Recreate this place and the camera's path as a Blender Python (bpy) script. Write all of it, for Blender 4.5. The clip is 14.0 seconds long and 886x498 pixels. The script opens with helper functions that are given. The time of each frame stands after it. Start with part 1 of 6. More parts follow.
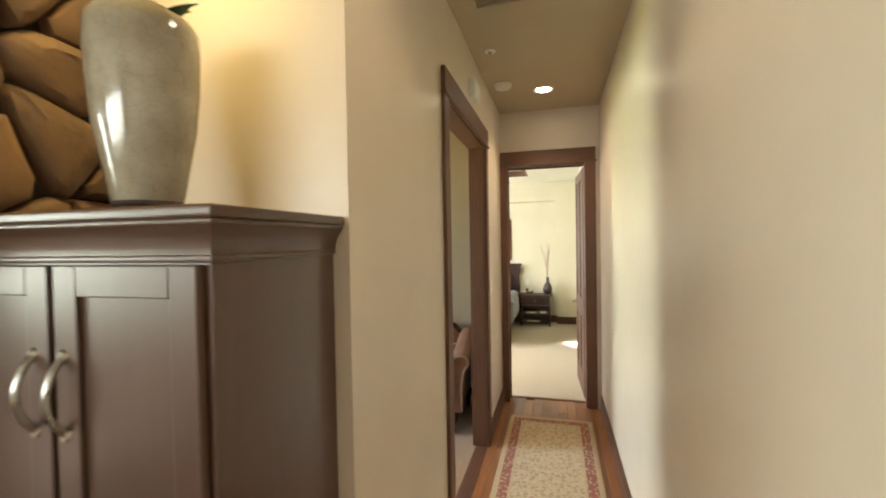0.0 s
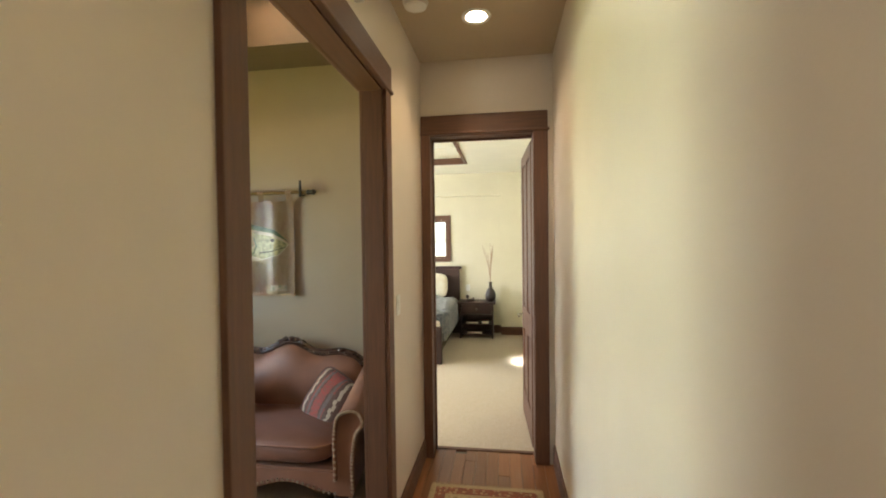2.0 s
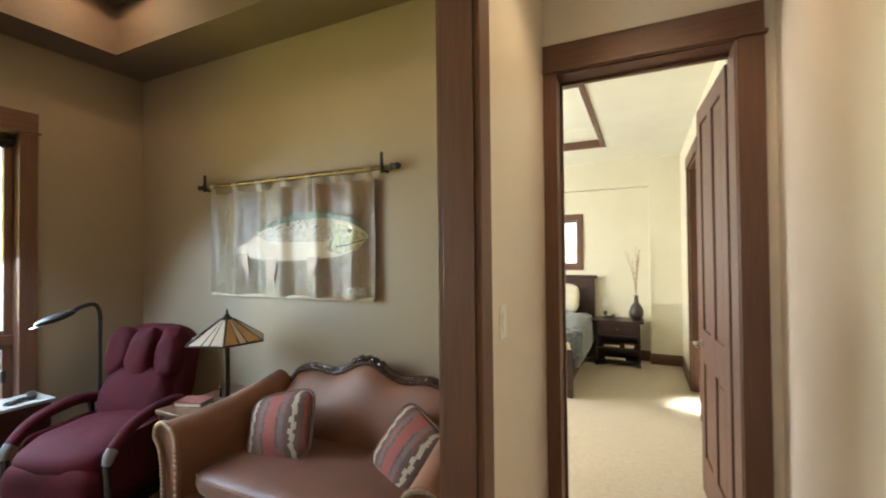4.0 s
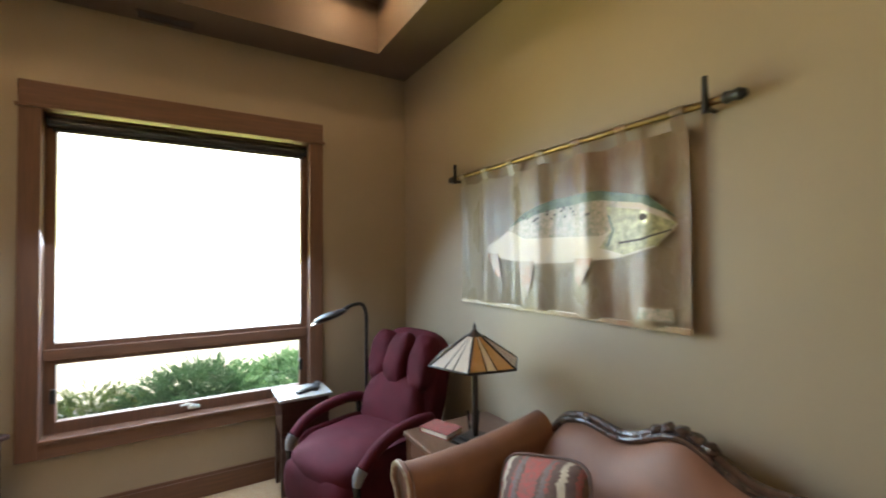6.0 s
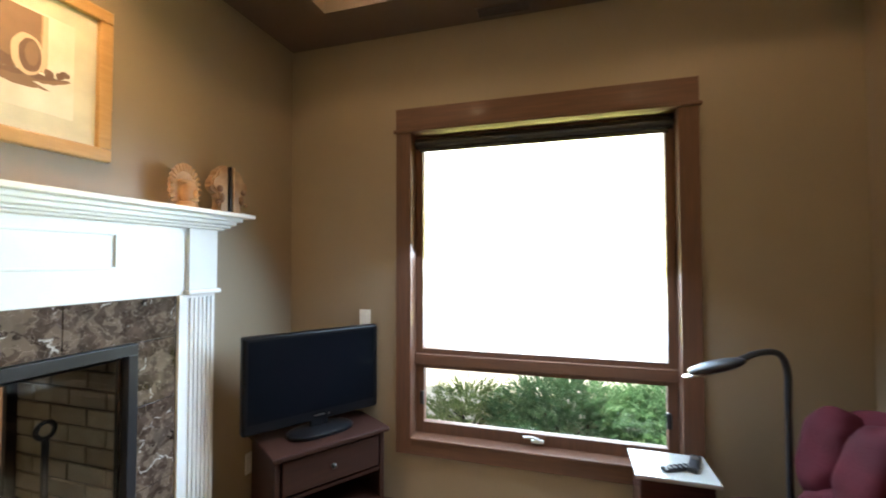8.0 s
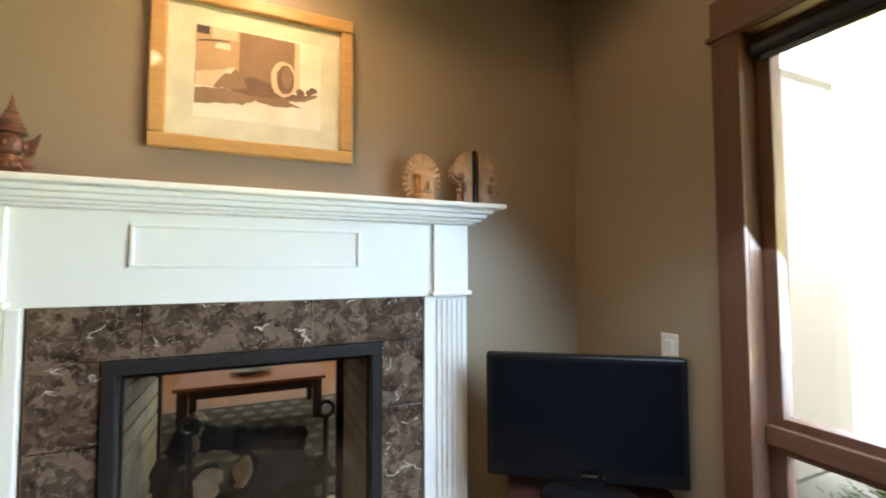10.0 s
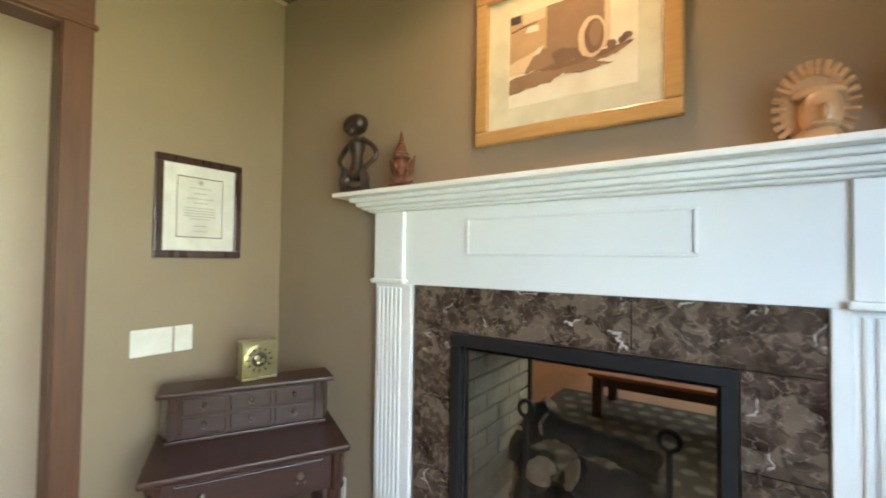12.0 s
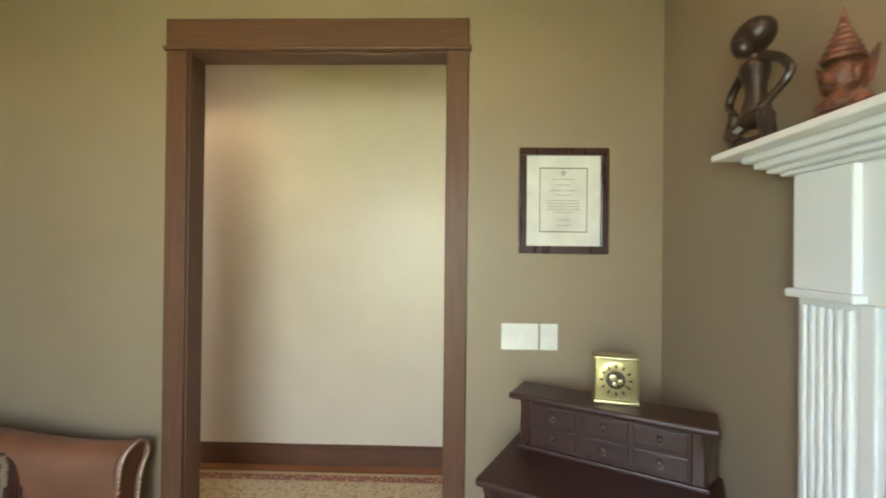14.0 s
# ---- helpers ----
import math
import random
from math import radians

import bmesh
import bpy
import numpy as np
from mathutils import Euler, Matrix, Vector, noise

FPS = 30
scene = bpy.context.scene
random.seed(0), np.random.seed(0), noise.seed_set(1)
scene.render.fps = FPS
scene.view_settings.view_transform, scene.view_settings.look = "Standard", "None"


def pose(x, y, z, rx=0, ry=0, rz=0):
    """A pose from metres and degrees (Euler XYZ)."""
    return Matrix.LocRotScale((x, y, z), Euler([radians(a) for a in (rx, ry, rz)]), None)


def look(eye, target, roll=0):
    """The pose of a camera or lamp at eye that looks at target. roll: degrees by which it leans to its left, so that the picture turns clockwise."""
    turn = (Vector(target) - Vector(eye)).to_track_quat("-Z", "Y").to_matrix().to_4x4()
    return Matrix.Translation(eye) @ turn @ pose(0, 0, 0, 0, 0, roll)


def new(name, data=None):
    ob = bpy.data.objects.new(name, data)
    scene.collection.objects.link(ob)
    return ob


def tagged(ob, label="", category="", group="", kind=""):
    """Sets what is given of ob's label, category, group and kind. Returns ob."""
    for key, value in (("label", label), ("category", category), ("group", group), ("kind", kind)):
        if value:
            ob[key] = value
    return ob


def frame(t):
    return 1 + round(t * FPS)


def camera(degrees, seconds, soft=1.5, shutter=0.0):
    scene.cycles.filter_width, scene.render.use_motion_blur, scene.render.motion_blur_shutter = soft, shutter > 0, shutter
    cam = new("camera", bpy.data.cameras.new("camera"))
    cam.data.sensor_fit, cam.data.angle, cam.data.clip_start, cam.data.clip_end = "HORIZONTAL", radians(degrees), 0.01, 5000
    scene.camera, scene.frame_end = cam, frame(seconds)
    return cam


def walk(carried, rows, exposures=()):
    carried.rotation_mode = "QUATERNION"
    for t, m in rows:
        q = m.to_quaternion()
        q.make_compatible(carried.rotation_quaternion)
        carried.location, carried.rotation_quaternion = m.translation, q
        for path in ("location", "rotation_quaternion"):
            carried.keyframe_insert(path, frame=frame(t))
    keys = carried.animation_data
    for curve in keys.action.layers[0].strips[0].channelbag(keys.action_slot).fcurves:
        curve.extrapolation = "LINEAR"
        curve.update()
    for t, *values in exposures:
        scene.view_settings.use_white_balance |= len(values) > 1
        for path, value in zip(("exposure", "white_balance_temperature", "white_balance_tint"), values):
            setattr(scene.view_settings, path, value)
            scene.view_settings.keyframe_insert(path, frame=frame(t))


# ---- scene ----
# ---- camera and walk ----
cam = camera(92.9, 14.0, soft=1.9, shutter=0.3)
PATH = [
    (0, (0.577, 0.498, 1.675), (0.054, 2.428, 1.636), -1.0),
    (0.5, (0.598, 0.796, 1.649), (0.199, 2.755, 1.609), -0.8),
    (1, (0.637, 1.13, 1.64), (0.321, 3.104, 1.603), -0.8),
    (1.5, (0.643, 1.446, 1.629), (0.346, 3.424, 1.595), -0.7),
    (2, (0.634, 1.735, 1.636), (0.344, 3.714, 1.598), -0.7),
    (4.3, (0.408, 2.762, 1.500), (-0.565, 4.510, 1.534), -0.5),
    (4.5, (0.360, 2.818, 1.503), (-0.695, 4.517, 1.532), -0.5),
    (5, (0.189, 3.035, 1.497), (-1.112, 4.55, 1.524), -0.4),
    (5.5, (0.02, 3.164, 1.494), (-1.465, 4.502, 1.523), -0.5),
    (6, (-0.14, 3.249, 1.509), (-1.854, 4.279, 1.549), -0.4),
    (6.5, (-0.332, 3.261, 1.527), (-2.219, 3.924, 1.574), -0.4),
    (7, (-0.501, 3.338, 1.552), (-2.483, 3.606, 1.604), -0.3),
    (7.5, (-0.705, 3.466, 1.596), (-2.693, 3.256, 1.633), -0.1),
    (8, (-0.88, 3.462, 1.567), (-2.794, 2.884, 1.625), -0.1),
    (10.5, (-1.94, 3.425, 1.52), (-2.261, 1.454, 1.624), 0.1),
    (11, (-2.086, 3.367, 1.506), (-1.897, 1.379, 1.615), 0.6),
    (11.5, (-2.167, 3.24, 1.514), (-1.472, 1.366, 1.585), 0.6),
    (12, (-2.206, 3.131, 1.519), (-1.066, 1.488, 1.569), 0.7),
    (12.5, (-2.263, 3.009, 1.499), (-0.71, 1.75, 1.55), 0.7),
    (13, (-2.253, 2.894, 1.485), (-0.429, 2.074, 1.531), 0.7),
    (13.5, (-2.136, 2.77, 1.493), (-0.175, 2.38, 1.534), 0.8),
    (14, (-1.984, 2.625, 1.518), (0.015, 2.675, 1.529), 0.6),
]
EXPOSURES = [(0, 2.0), (1, 1.98), (2, 1.78), (4.5, 1.85), (8, 1.82), (11, 1.58), (12, 1.48), (14, 1.34)]
walk(cam, [(t, look(eye, target, roll)) for t, eye, target, roll in PATH], EXPOSURES)

# ---- world, sun and lamps ----
world = bpy.data.worlds.new("world")
scene.world = world
world.use_nodes = True
wn = world.node_tree.nodes
sky = wn.new("ShaderNodeTexSky")
sky.sky_type, sky.sun_disc = "NISHITA", False
sky.sun_elevation, sky.sun_rotation = radians(52), radians(194)
wn["Background"].inputs["Strength"].default_value = 0.12
world.node_tree.links.new(sky.outputs[0], wn["Background"].inputs[0])
sun = new("sun", bpy.data.lights.new("sun", "SUN"))
sun.data.energy, sun.data.angle, sun.data.color = 4.0, radians(0.5), (1, 0.95, 0.86)
sun.matrix_world = look((0, 0, 0), (-0.15, 0.60, -0.78))


def area(name, eye, target, w, h, watts, colour, spread=180):
    lamp = new(name, bpy.data.lights.new(name, "AREA"))
    lamp.data.spread = radians(spread)
    lamp.data.shape, lamp.data.size, lamp.data.size_y = "RECTANGLE", w, h
    lamp.data.energy, lamp.data.color = watts, colour
    lamp.matrix_world = look(eye, target)
    return lamp


def spot(name, eye, target, watts, angle, colour, blend=0.6, radius=0.09):
    lamp = new(name, bpy.data.lights.new(name, "SPOT"))
    lamp.data.energy, lamp.data.color, lamp.data.spot_size = watts, colour, radians(angle)
    lamp.data.spot_blend, lamp.data.shadow_soft_size = blend, radius
    lamp.matrix_world = look(eye, target)
    return lamp


DAY, WARM = (0.93, 0.97, 1.0), (1.0, 0.76, 0.48)
area("sky_light_study", (-3.44, 3.27, 1.44), (-1.6, 3.1, -0.65), 1.4, 1.78, 45, (0.56, 0.77, 1.0), 160)
area("lawn_light_study", (-3.43, 3.27, 1.44), (-0.3, 3.27, 3.0), 1.4, 1.78, 11, (1.0, 0.96, 0.22), 100)
area("daylight_great_room", (-2.4, -4.55, 2.1), (-2.4, 0, 1.4), 4.2, 1.1, 44, (0.95, 1.0, 0.90))
area("daylight_great_room_west", (-5.95, -1.55, 1.75), (0, -1.0, 1.4), 3.6, 1.6, 34, (0.88, 1.0, 0.80))
# added lamp at an unseen west opening, brightens the bedroom
area("assumed_daylight_bedroom", (-3.2, 6.9, 1.5), (0, 6.9, 1.2), 2.2, 1.7, 52, DAY)
# small narrow lamp added in the next room, imitates a sun patch on the carpet
area("sun_patch_bedroom_door", (1.9, 7.5, 1.9), (1.0, 7.45, 0.0), 0.2, 0.2, 2, DAY, 16)
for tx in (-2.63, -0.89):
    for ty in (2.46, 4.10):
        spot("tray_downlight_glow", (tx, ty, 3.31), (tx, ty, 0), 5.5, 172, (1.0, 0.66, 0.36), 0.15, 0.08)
spot("hall_downlight_glow", (0.485, 4.26, 2.95), (0.485, 4.26, 0), 14, 120, WARM)
# added lamp out of view, brightens the near end of the hall
spot("hall_near_added_glow", (0.485, 1.6, 2.95), (0.485, 1.6, 0), 4.5, 120, WARM)
spot("picture_downlight_glow", (-1.735, 2.12, 2.955), (-1.735, 1.72, 1.7), 22, 130, (1.0, 0.62, 0.32), 0.95)
spot("vase_downlight_glow", (-0.42, 1.30, 2.95), (-0.38, 1.45, 1.5), 20, 100, (1.0, 0.70, 0.20), 0.9)
# ---- materials ----
def linear(c):
    return tuple((v / 12.92 if v <= 0.04045 else ((v + 0.055) / 1.055) ** 2.4) for v in c)


def mat(name, col, rough=0.6, metal=0.0, col2=None, scale=5.0, stretch=(1, 1, 1), bump=0.05, bscale=120.0,
        coat=0.0, sheen=0.0, detail=5.0, spread=0.35, random_tint=0.0, rough2=None):
    """A procedural surface: two colours mixed by stretched noise, fine bump, optional per-object tint."""
    m = bpy.data.materials.new(name)
    m.use_nodes = True
    nt = m.node_tree
    n, l = nt.nodes, nt.links
    b = n["Principled BSDF"]
    col2 = col2 or tuple(c * 0.82 for c in col)
    tc, mp = n.new("ShaderNodeTexCoord"), n.new("ShaderNodeMapping")
    mp.inputs["Scale"].default_value = stretch
    l.new(tc.outputs["Object"], mp.inputs[0])
    no = n.new("ShaderNodeTexNoise")
    no.inputs["Scale"].default_value, no.inputs["Detail"].default_value = scale, detail
    l.new(mp.outputs[0], no.inputs["Vector"])
    ramp = n.new("ShaderNodeValToRGB")
    ramp.color_ramp.elements[0].position, ramp.color_ramp.elements[1].position = 0.5 - spread / 2, 0.5 + spread / 2
    ramp.color_ramp.elements[0].color, ramp.color_ramp.elements[1].color = (*col2, 1), (*col, 1)
    l.new(no.outputs["Fac"], ramp.inputs[0])
    out = ramp.outputs[0]
    if random_tint:
        oi, hsv, mr = n.new("ShaderNodeObjectInfo"), n.new("ShaderNodeHueSaturation"), n.new("ShaderNodeMapRange")
        mr.inputs[3].default_value, mr.inputs[4].default_value = 1 - random_tint, 1 + random_tint
        l.new(oi.outputs["Random"], mr.inputs[0])
        l.new(mr.outputs[0], hsv.inputs["Value"])
        l.new(out, hsv.inputs["Color"])
        out = hsv.outputs[0]
    l.new(out, b.inputs["Base Color"])
    fine = n.new("ShaderNodeTexNoise")
    fine.inputs["Scale"].default_value, fine.inputs["Detail"].default_value = bscale, 3
    l.new(mp.outputs[0], fine.inputs["Vector"])
    bp = n.new("ShaderNodeBump")
    bp.inputs["Strength"].default_value, bp.inputs["Distance"].default_value = bump, 0.01
    l.new(fine.outputs["Fac"], bp.inputs["Height"])
    l.new(bp.outputs[0], b.inputs["Normal"])
    rr = n.new("ShaderNodeMapRange")
    rr.inputs[3].default_value, rr.inputs[4].default_value = (rough2 or rough * 0.85), rough
    l.new(no.outputs["Fac"], rr.inputs[0])
    l.new(rr.outputs[0], b.inputs["Roughness"])
    b.inputs["Metallic"].default_value = metal
    b.inputs["Coat Weight"].default_value = coat
    b.inputs["Sheen Weight"].default_value = sheen
    return m


def glass(name, tint=(1, 1, 1), rough=0.0):
    """Thin pane: mostly clear, with a Fresnel mirror gloss."""
    m = bpy.data.materials.new(name)
    m.use_nodes = True
    n, l = m.node_tree.nodes, m.node_tree.links
    n.remove(n["Principled BSDF"])
    tr, gl, mx, fr = n.new("ShaderNodeBsdfTransparent"), n.new("ShaderNodeBsdfGlossy"), n.new("ShaderNodeMixShader"), n.new("ShaderNodeFresnel")
    tr.inputs[0].default_value = (*tint, 1)
    gl.inputs["Roughness"].default_value = rough
    fr.inputs["IOR"].default_value = 1.45
    l.new(fr.outputs[0], mx.inputs[0])
    l.new(tr.outputs[0], mx.inputs[1])
    l.new(gl.outputs[0], mx.inputs[2])
    l.new(mx.outputs[0], n["Material Output"].inputs[0])
    return m


def glow(name, col, strength):
    m = bpy.data.materials.new(name)
    m.use_nodes = True
    b = m.node_tree.nodes["Principled BSDF"]
    b.inputs["Base Color"].default_value = (*col, 1)
    b.inputs["Emission Color"].default_value = (*col, 1)
    b.inputs["Emission Strength"].default_value = strength
    return m


def marble(name):
    """Brecciated brown marble: blotched cells, hairline veins and a few white streaks."""
    m = mat(name, (0.105, 0.070, 0.050), 0.16, 0, (0.024, 0.015, 0.011), 11, (1, 1, 1), 0.0, 60, coat=0.25, spread=0.34, detail=8)
    n, l = m.node_tree.nodes, m.node_tree.links
    b = n["Principled BSDF"]
    base = b.inputs["Base Color"].links[0].from_socket
    tc = n.new("ShaderNodeTexCoord")
    warp = n.new("ShaderNodeTexNoise")
    warp.inputs["Scale"].default_value, warp.inputs["Detail"].default_value = 13, 6
    l.new(tc.outputs["Object"], warp.inputs["Vector"])
    add = n.new("ShaderNodeMix")
    add.data_type = "VECTOR"
    add.inputs["Factor"].default_value = 0.10
    l.new(tc.outputs["Object"], add.inputs[4])
    l.new(warp.outputs["Color"], add.inputs[5])

    def blend(fac, colour):
        nonlocal base
        mx = n.new("ShaderNodeMix")
        mx.data_type = "RGBA"
        l.new(fac, mx.inputs["Factor"])
        l.new(base, mx.inputs[6])
        mx.inputs[7].default_value = (*colour, 1)
        base = mx.outputs[2]

    for scale, lo, hi, colour in ((24, 0.45, 0.80, (0.200, 0.150, 0.110)), (38, 0.55, 0.85, (0.022, 0.012, 0.009))):
        cell = n.new("ShaderNodeTexVoronoi")
        cell.feature, cell.inputs["Scale"].default_value = "SMOOTH_F1", scale
        cell.inputs["Smoothness"].default_value = 0.18
        l.new(add.outputs[1], cell.inputs["Vector"])
        sep = n.new("ShaderNodeSeparateColor")
        l.new(cell.outputs["Color"], sep.inputs[0])
        amount = n.new("ShaderNodeMapRange")
        amount.inputs[1].default_value, amount.inputs[2].default_value = lo, hi
        amount.inputs[3].default_value, amount.inputs[4].default_value = 0.0, 0.58
        l.new(sep.outputs[0], amount.inputs[0])
        blend(amount.outputs[0], colour)
    for scale, width, breaks, colour in ((34, 0.045, (0.42, 0.60), (0.27, 0.21, 0.165)), (9, 0.022, (0.56, 0.63), (0.70, 0.65, 0.60))):
        vo = n.new("ShaderNodeTexVoronoi")
        vo.feature = "DISTANCE_TO_EDGE"
        vo.inputs["Scale"].default_value = scale
        l.new(add.outputs[1], vo.inputs["Vector"])
        rp = n.new("ShaderNodeMapRange")
        rp.inputs[1].default_value, rp.inputs[2].default_value = 0.0, width
        rp.inputs[3].default_value, rp.inputs[4].default_value = 0.8, 0.0
        l.new(vo.outputs["Distance"], rp.inputs[0])
        patch = n.new("ShaderNodeTexNoise")
        patch.inputs["Scale"].default_value = scale * 1.1 + 2
        l.new(tc.outputs["Object"], patch.inputs["Vector"])
        breakup = n.new("ShaderNodeMapRange")
        breakup.inputs[1].default_value, breakup.inputs[2].default_value = breaks
        l.new(patch.outputs["Fac"], breakup.inputs[0])
        mul = n.new("ShaderNodeMath")
        mul.operation = "MULTIPLY"
        l.new(rp.outputs[0], mul.inputs[0])
        l.new(breakup.outputs[0], mul.inputs[1])
        blend(mul.outputs[0], colour)
    l.new(base, b.inputs["Base Color"])
    return m


def floral(name, ground, motif, motif2, scale):
    """Woven pattern: blobs of two motif colours on a ground."""
    m = mat(name, ground, 0.95, 0, None, 40, bump=0.25, bscale=300, sheen=0.2)
    n, l = m.node_tree.nodes, m.node_tree.links
    b = n["Principled BSDF"]
    base = b.inputs["Base Color"].links[0].from_socket
    tc = n.new("ShaderNodeTexCoord")
    for s, lo, colour in ((scale, 0.30, motif), (scale * 1.7, 0.22, motif2)):
        vo = n.new("ShaderNodeTexVoronoi")
        vo.inputs["Scale"].default_value, vo.inputs["Randomness"].default_value = s, 0.75
        l.new(tc.outputs["Object"], vo.inputs["Vector"])
        no = n.new("ShaderNodeTexNoise")
        no.inputs["Scale"].default_value = s * 2.2
        l.new(tc.outputs["Object"], no.inputs["Vector"])
        ad = n.new("ShaderNodeMath")
        ad.operation = "MULTIPLY_ADD"
        ad.inputs[1].default_value = 0.5
        l.new(no.outputs["Fac"], ad.inputs[0])
        l.new(vo.outputs["Distance"], ad.inputs[2])
        rp = n.new("ShaderNodeMapRange")
        rp.inputs[1].default_value, rp.inputs[2].default_value = lo + 0.24, lo + 0.30
        rp.inputs[3].default_value, rp.inputs[4].default_value = 0.85, 0.0
        l.new(ad.outputs[0], rp.inputs[0])
        mx = n.new("ShaderNodeMix")
        mx.data_type = "RGBA"
        l.new(rp.outputs[0], mx.inputs["Factor"])
        l.new(base, mx.inputs[6])
        mx.inputs[7].default_value = (*colour, 1)
        base = mx.outputs[2]
    l.new(base, b.inputs["Base Color"])
    return m


HALL_PAINT = mat("hall_paint", (0.64, 0.560, 0.462), 0.365, 0, (0.61, 0.532, 0.434), 3, bump=0.06, bscale=220, rough2=0.35)
STUDY_PAINT = mat("study_paint", (0.285, 0.222, 0.150), 0.5, 0, (0.268, 0.207, 0.138), 3, bump=0.06, bscale=220)
STUDY_CEIL = mat("study_ceiling_paint", (0.115, 0.077, 0.052), 0.7, 0, (0.108, 0.072, 0.048), 3, bump=0.1, bscale=200)
HALL_CEIL = mat("hall_ceiling_paint", (0.48, 0.40, 0.28), 0.7, 0, (0.456, 0.380, 0.266), 3, bump=0.1, bscale=200)
BED_PAINT = mat("bedroom_paint", (0.68, 0.63, 0.47), 0.6, 0, (0.65, 0.60, 0.445), 3, bump=0.06, bscale=220)
BED_CEIL = mat("bedroom_ceiling_paint", (0.78, 0.75, 0.62), 0.7, 0, (0.741, 0.712, 0.589), 3, bump=0.08, bscale=200)
TRIM_V = mat("trim_wood_upright", (0.142, 0.060, 0.030), 0.56, 0, (0.080, 0.034, 0.019), 5, (14, 14, 0.9), 0.12, 30, coat=0.02, spread=0.6)
TRIM_X = mat("trim_wood_along_x", (0.142, 0.060, 0.030), 0.56, 0, (0.080, 0.034, 0.019), 5, (0.9, 14, 14), 0.12, 30, coat=0.02, spread=0.6)
TRIM_Y = mat("trim_wood_along_y", (0.142, 0.060, 0.030), 0.56, 0, (0.080, 0.034, 0.019), 5, (14, 0.9, 14), 0.12, 30, coat=0.02, spread=0.6)
DARK_V = mat("dark_wood_upright", (0.055, 0.024, 0.018), 0.3, 0, (0.028, 0.012, 0.009), 5, (12, 12, 1), 0.08, 40, coat=0.3, spread=0.6)
DARK_X = mat("dark_wood_along_x", (0.046, 0.0155, 0.0125), 0.44, 0, (0.023, 0.008, 0.007), 5, (1, 12, 12), 0.08, 40, coat=0.05, spread=0.6)
DARK_Y = mat("dark_wood_along_y", (0.055, 0.024, 0.018), 0.28, 0, (0.028, 0.012, 0.009), 5, (12, 1, 12), 0.08, 40, coat=0.2, spread=0.6)
CAB_WOOD = mat("cabinet_wood", (0.085, 0.040, 0.023), 0.40, 0, (0.052, 0.024, 0.014), 4, (10, 10, 0.7), 0.05, 30, coat=0.6, spread=0.8)
CAB_WOOD.node_tree.nodes["Principled BSDF"].inputs["Coat Roughness"].default_value = 0.30
PLANK = mat("floor_plank_wood", (0.30, 0.125, 0.05), 0.36, 0, (0.19, 0.07, 0.026), 4, (16, 0.9, 16), 0.05, 30, coat=0.15, spread=0.7, random_tint=0.22)
CARPET = mat("bedroom_carpet_pile", (0.52, 0.42, 0.28), 0.95, 0, (0.44, 0.35, 0.23), 30, bump=0.5, bscale=350, sheen=0.3)
STUDY_CARPET = mat("study_carpet_pile", (0.32, 0.20, 0.105), 0.95, 0, (0.26, 0.16, 0.082), 30, bump=0.5, bscale=350, sheen=0.15)
WHITE = mat("white_enamel", (0.80, 0.81, 0.79), 0.36, 0, (0.785, 0.795, 0.775), 3, bump=0.02, coat=0.1, rough2=0.34)
PLASTIC = mat("white_plastic", (0.78, 0.77, 0.72), 0.35, 0, None, 8, bump=0.01)
BLACK_METAL = mat("black_steel", (0.022, 0.022, 0.024), 0.4, 0.3, None, 20, bump=0.03)
BLACK_PLASTIC = mat("black_plastic", (0.012, 0.012, 0.014), 0.25, 0, None, 20, bump=0.01)
SCREEN = mat("dark_screen", (0.004, 0.005, 0.007), 0.06, 0, None, 3, bump=0.0)
SCREEN.node_tree.nodes["Principled BSDF"].inputs["Specular IOR Level"].default_value = 0.10
CHROME = mat("brushed_nickel", (0.42, 0.40, 0.36), 0.3, 1.0, None, 30, bump=0.02)
BRASS = mat("polished_brass", (0.50, 0.46, 0.28), 0.34, 1.0, (0.42, 0.36, 0.19), 20, bump=0.02)
BRONZE = mat("antique_brass", (0.22, 0.15, 0.065), 0.45, 1.0, (0.16, 0.10, 0.04), 30, bump=0.05)
LEATHER = mat("brown_leather", (0.235, 0.092, 0.042), 0.62, 0, (0.105, 0.040, 0.020), 5, bump=0.10, bscale=190, sheen=0.08, spread=0.7)
LEATHER_SEAT = mat("brown_seat_leather", (0.165, 0.060, 0.031), 0.55, 0, (0.082, 0.030, 0.017), 6, bump=0.12, bscale=170, sheen=0.06, spread=0.7)
VELVET = mat("burgundy_velour", (0.082, 0.0075, 0.0145), 0.95, 0, (0.026, 0.0026, 0.0055), 6, bump=0.18, bscale=140, sheen=0.0, spread=0.8)
VELVET.node_tree.nodes["Principled BSDF"].inputs["Specular IOR Level"].default_value = 0.2
MARBLE = marble("brown_veined_marble")
FIREBRICK = mat("fire_brick", (0.42, 0.37, 0.28), 0.9, 0, (0.33, 0.28, 0.20), 14, bump=0.3, bscale=90, random_tint=0.12)
MORTAR = mat("mortar", (0.17, 0.15, 0.12), 0.95, 0, None, 20, bump=0.3)
STONE = mat("field_stone", (0.165, 0.095, 0.052), 0.75, 0, (0.080, 0.050, 0.033), 5, bump=0.6, bscale=22, random_tint=0.45, spread=0.7)
STONE_JOINT = mat("dark_stone_joint", (0.035, 0.026, 0.02), 0.95, 0, None, 20, bump=0.5)
PANE = glass("window_glass")
FIREGLASS = glass("fireplace_glass", (0.74, 0.73, 0.70))
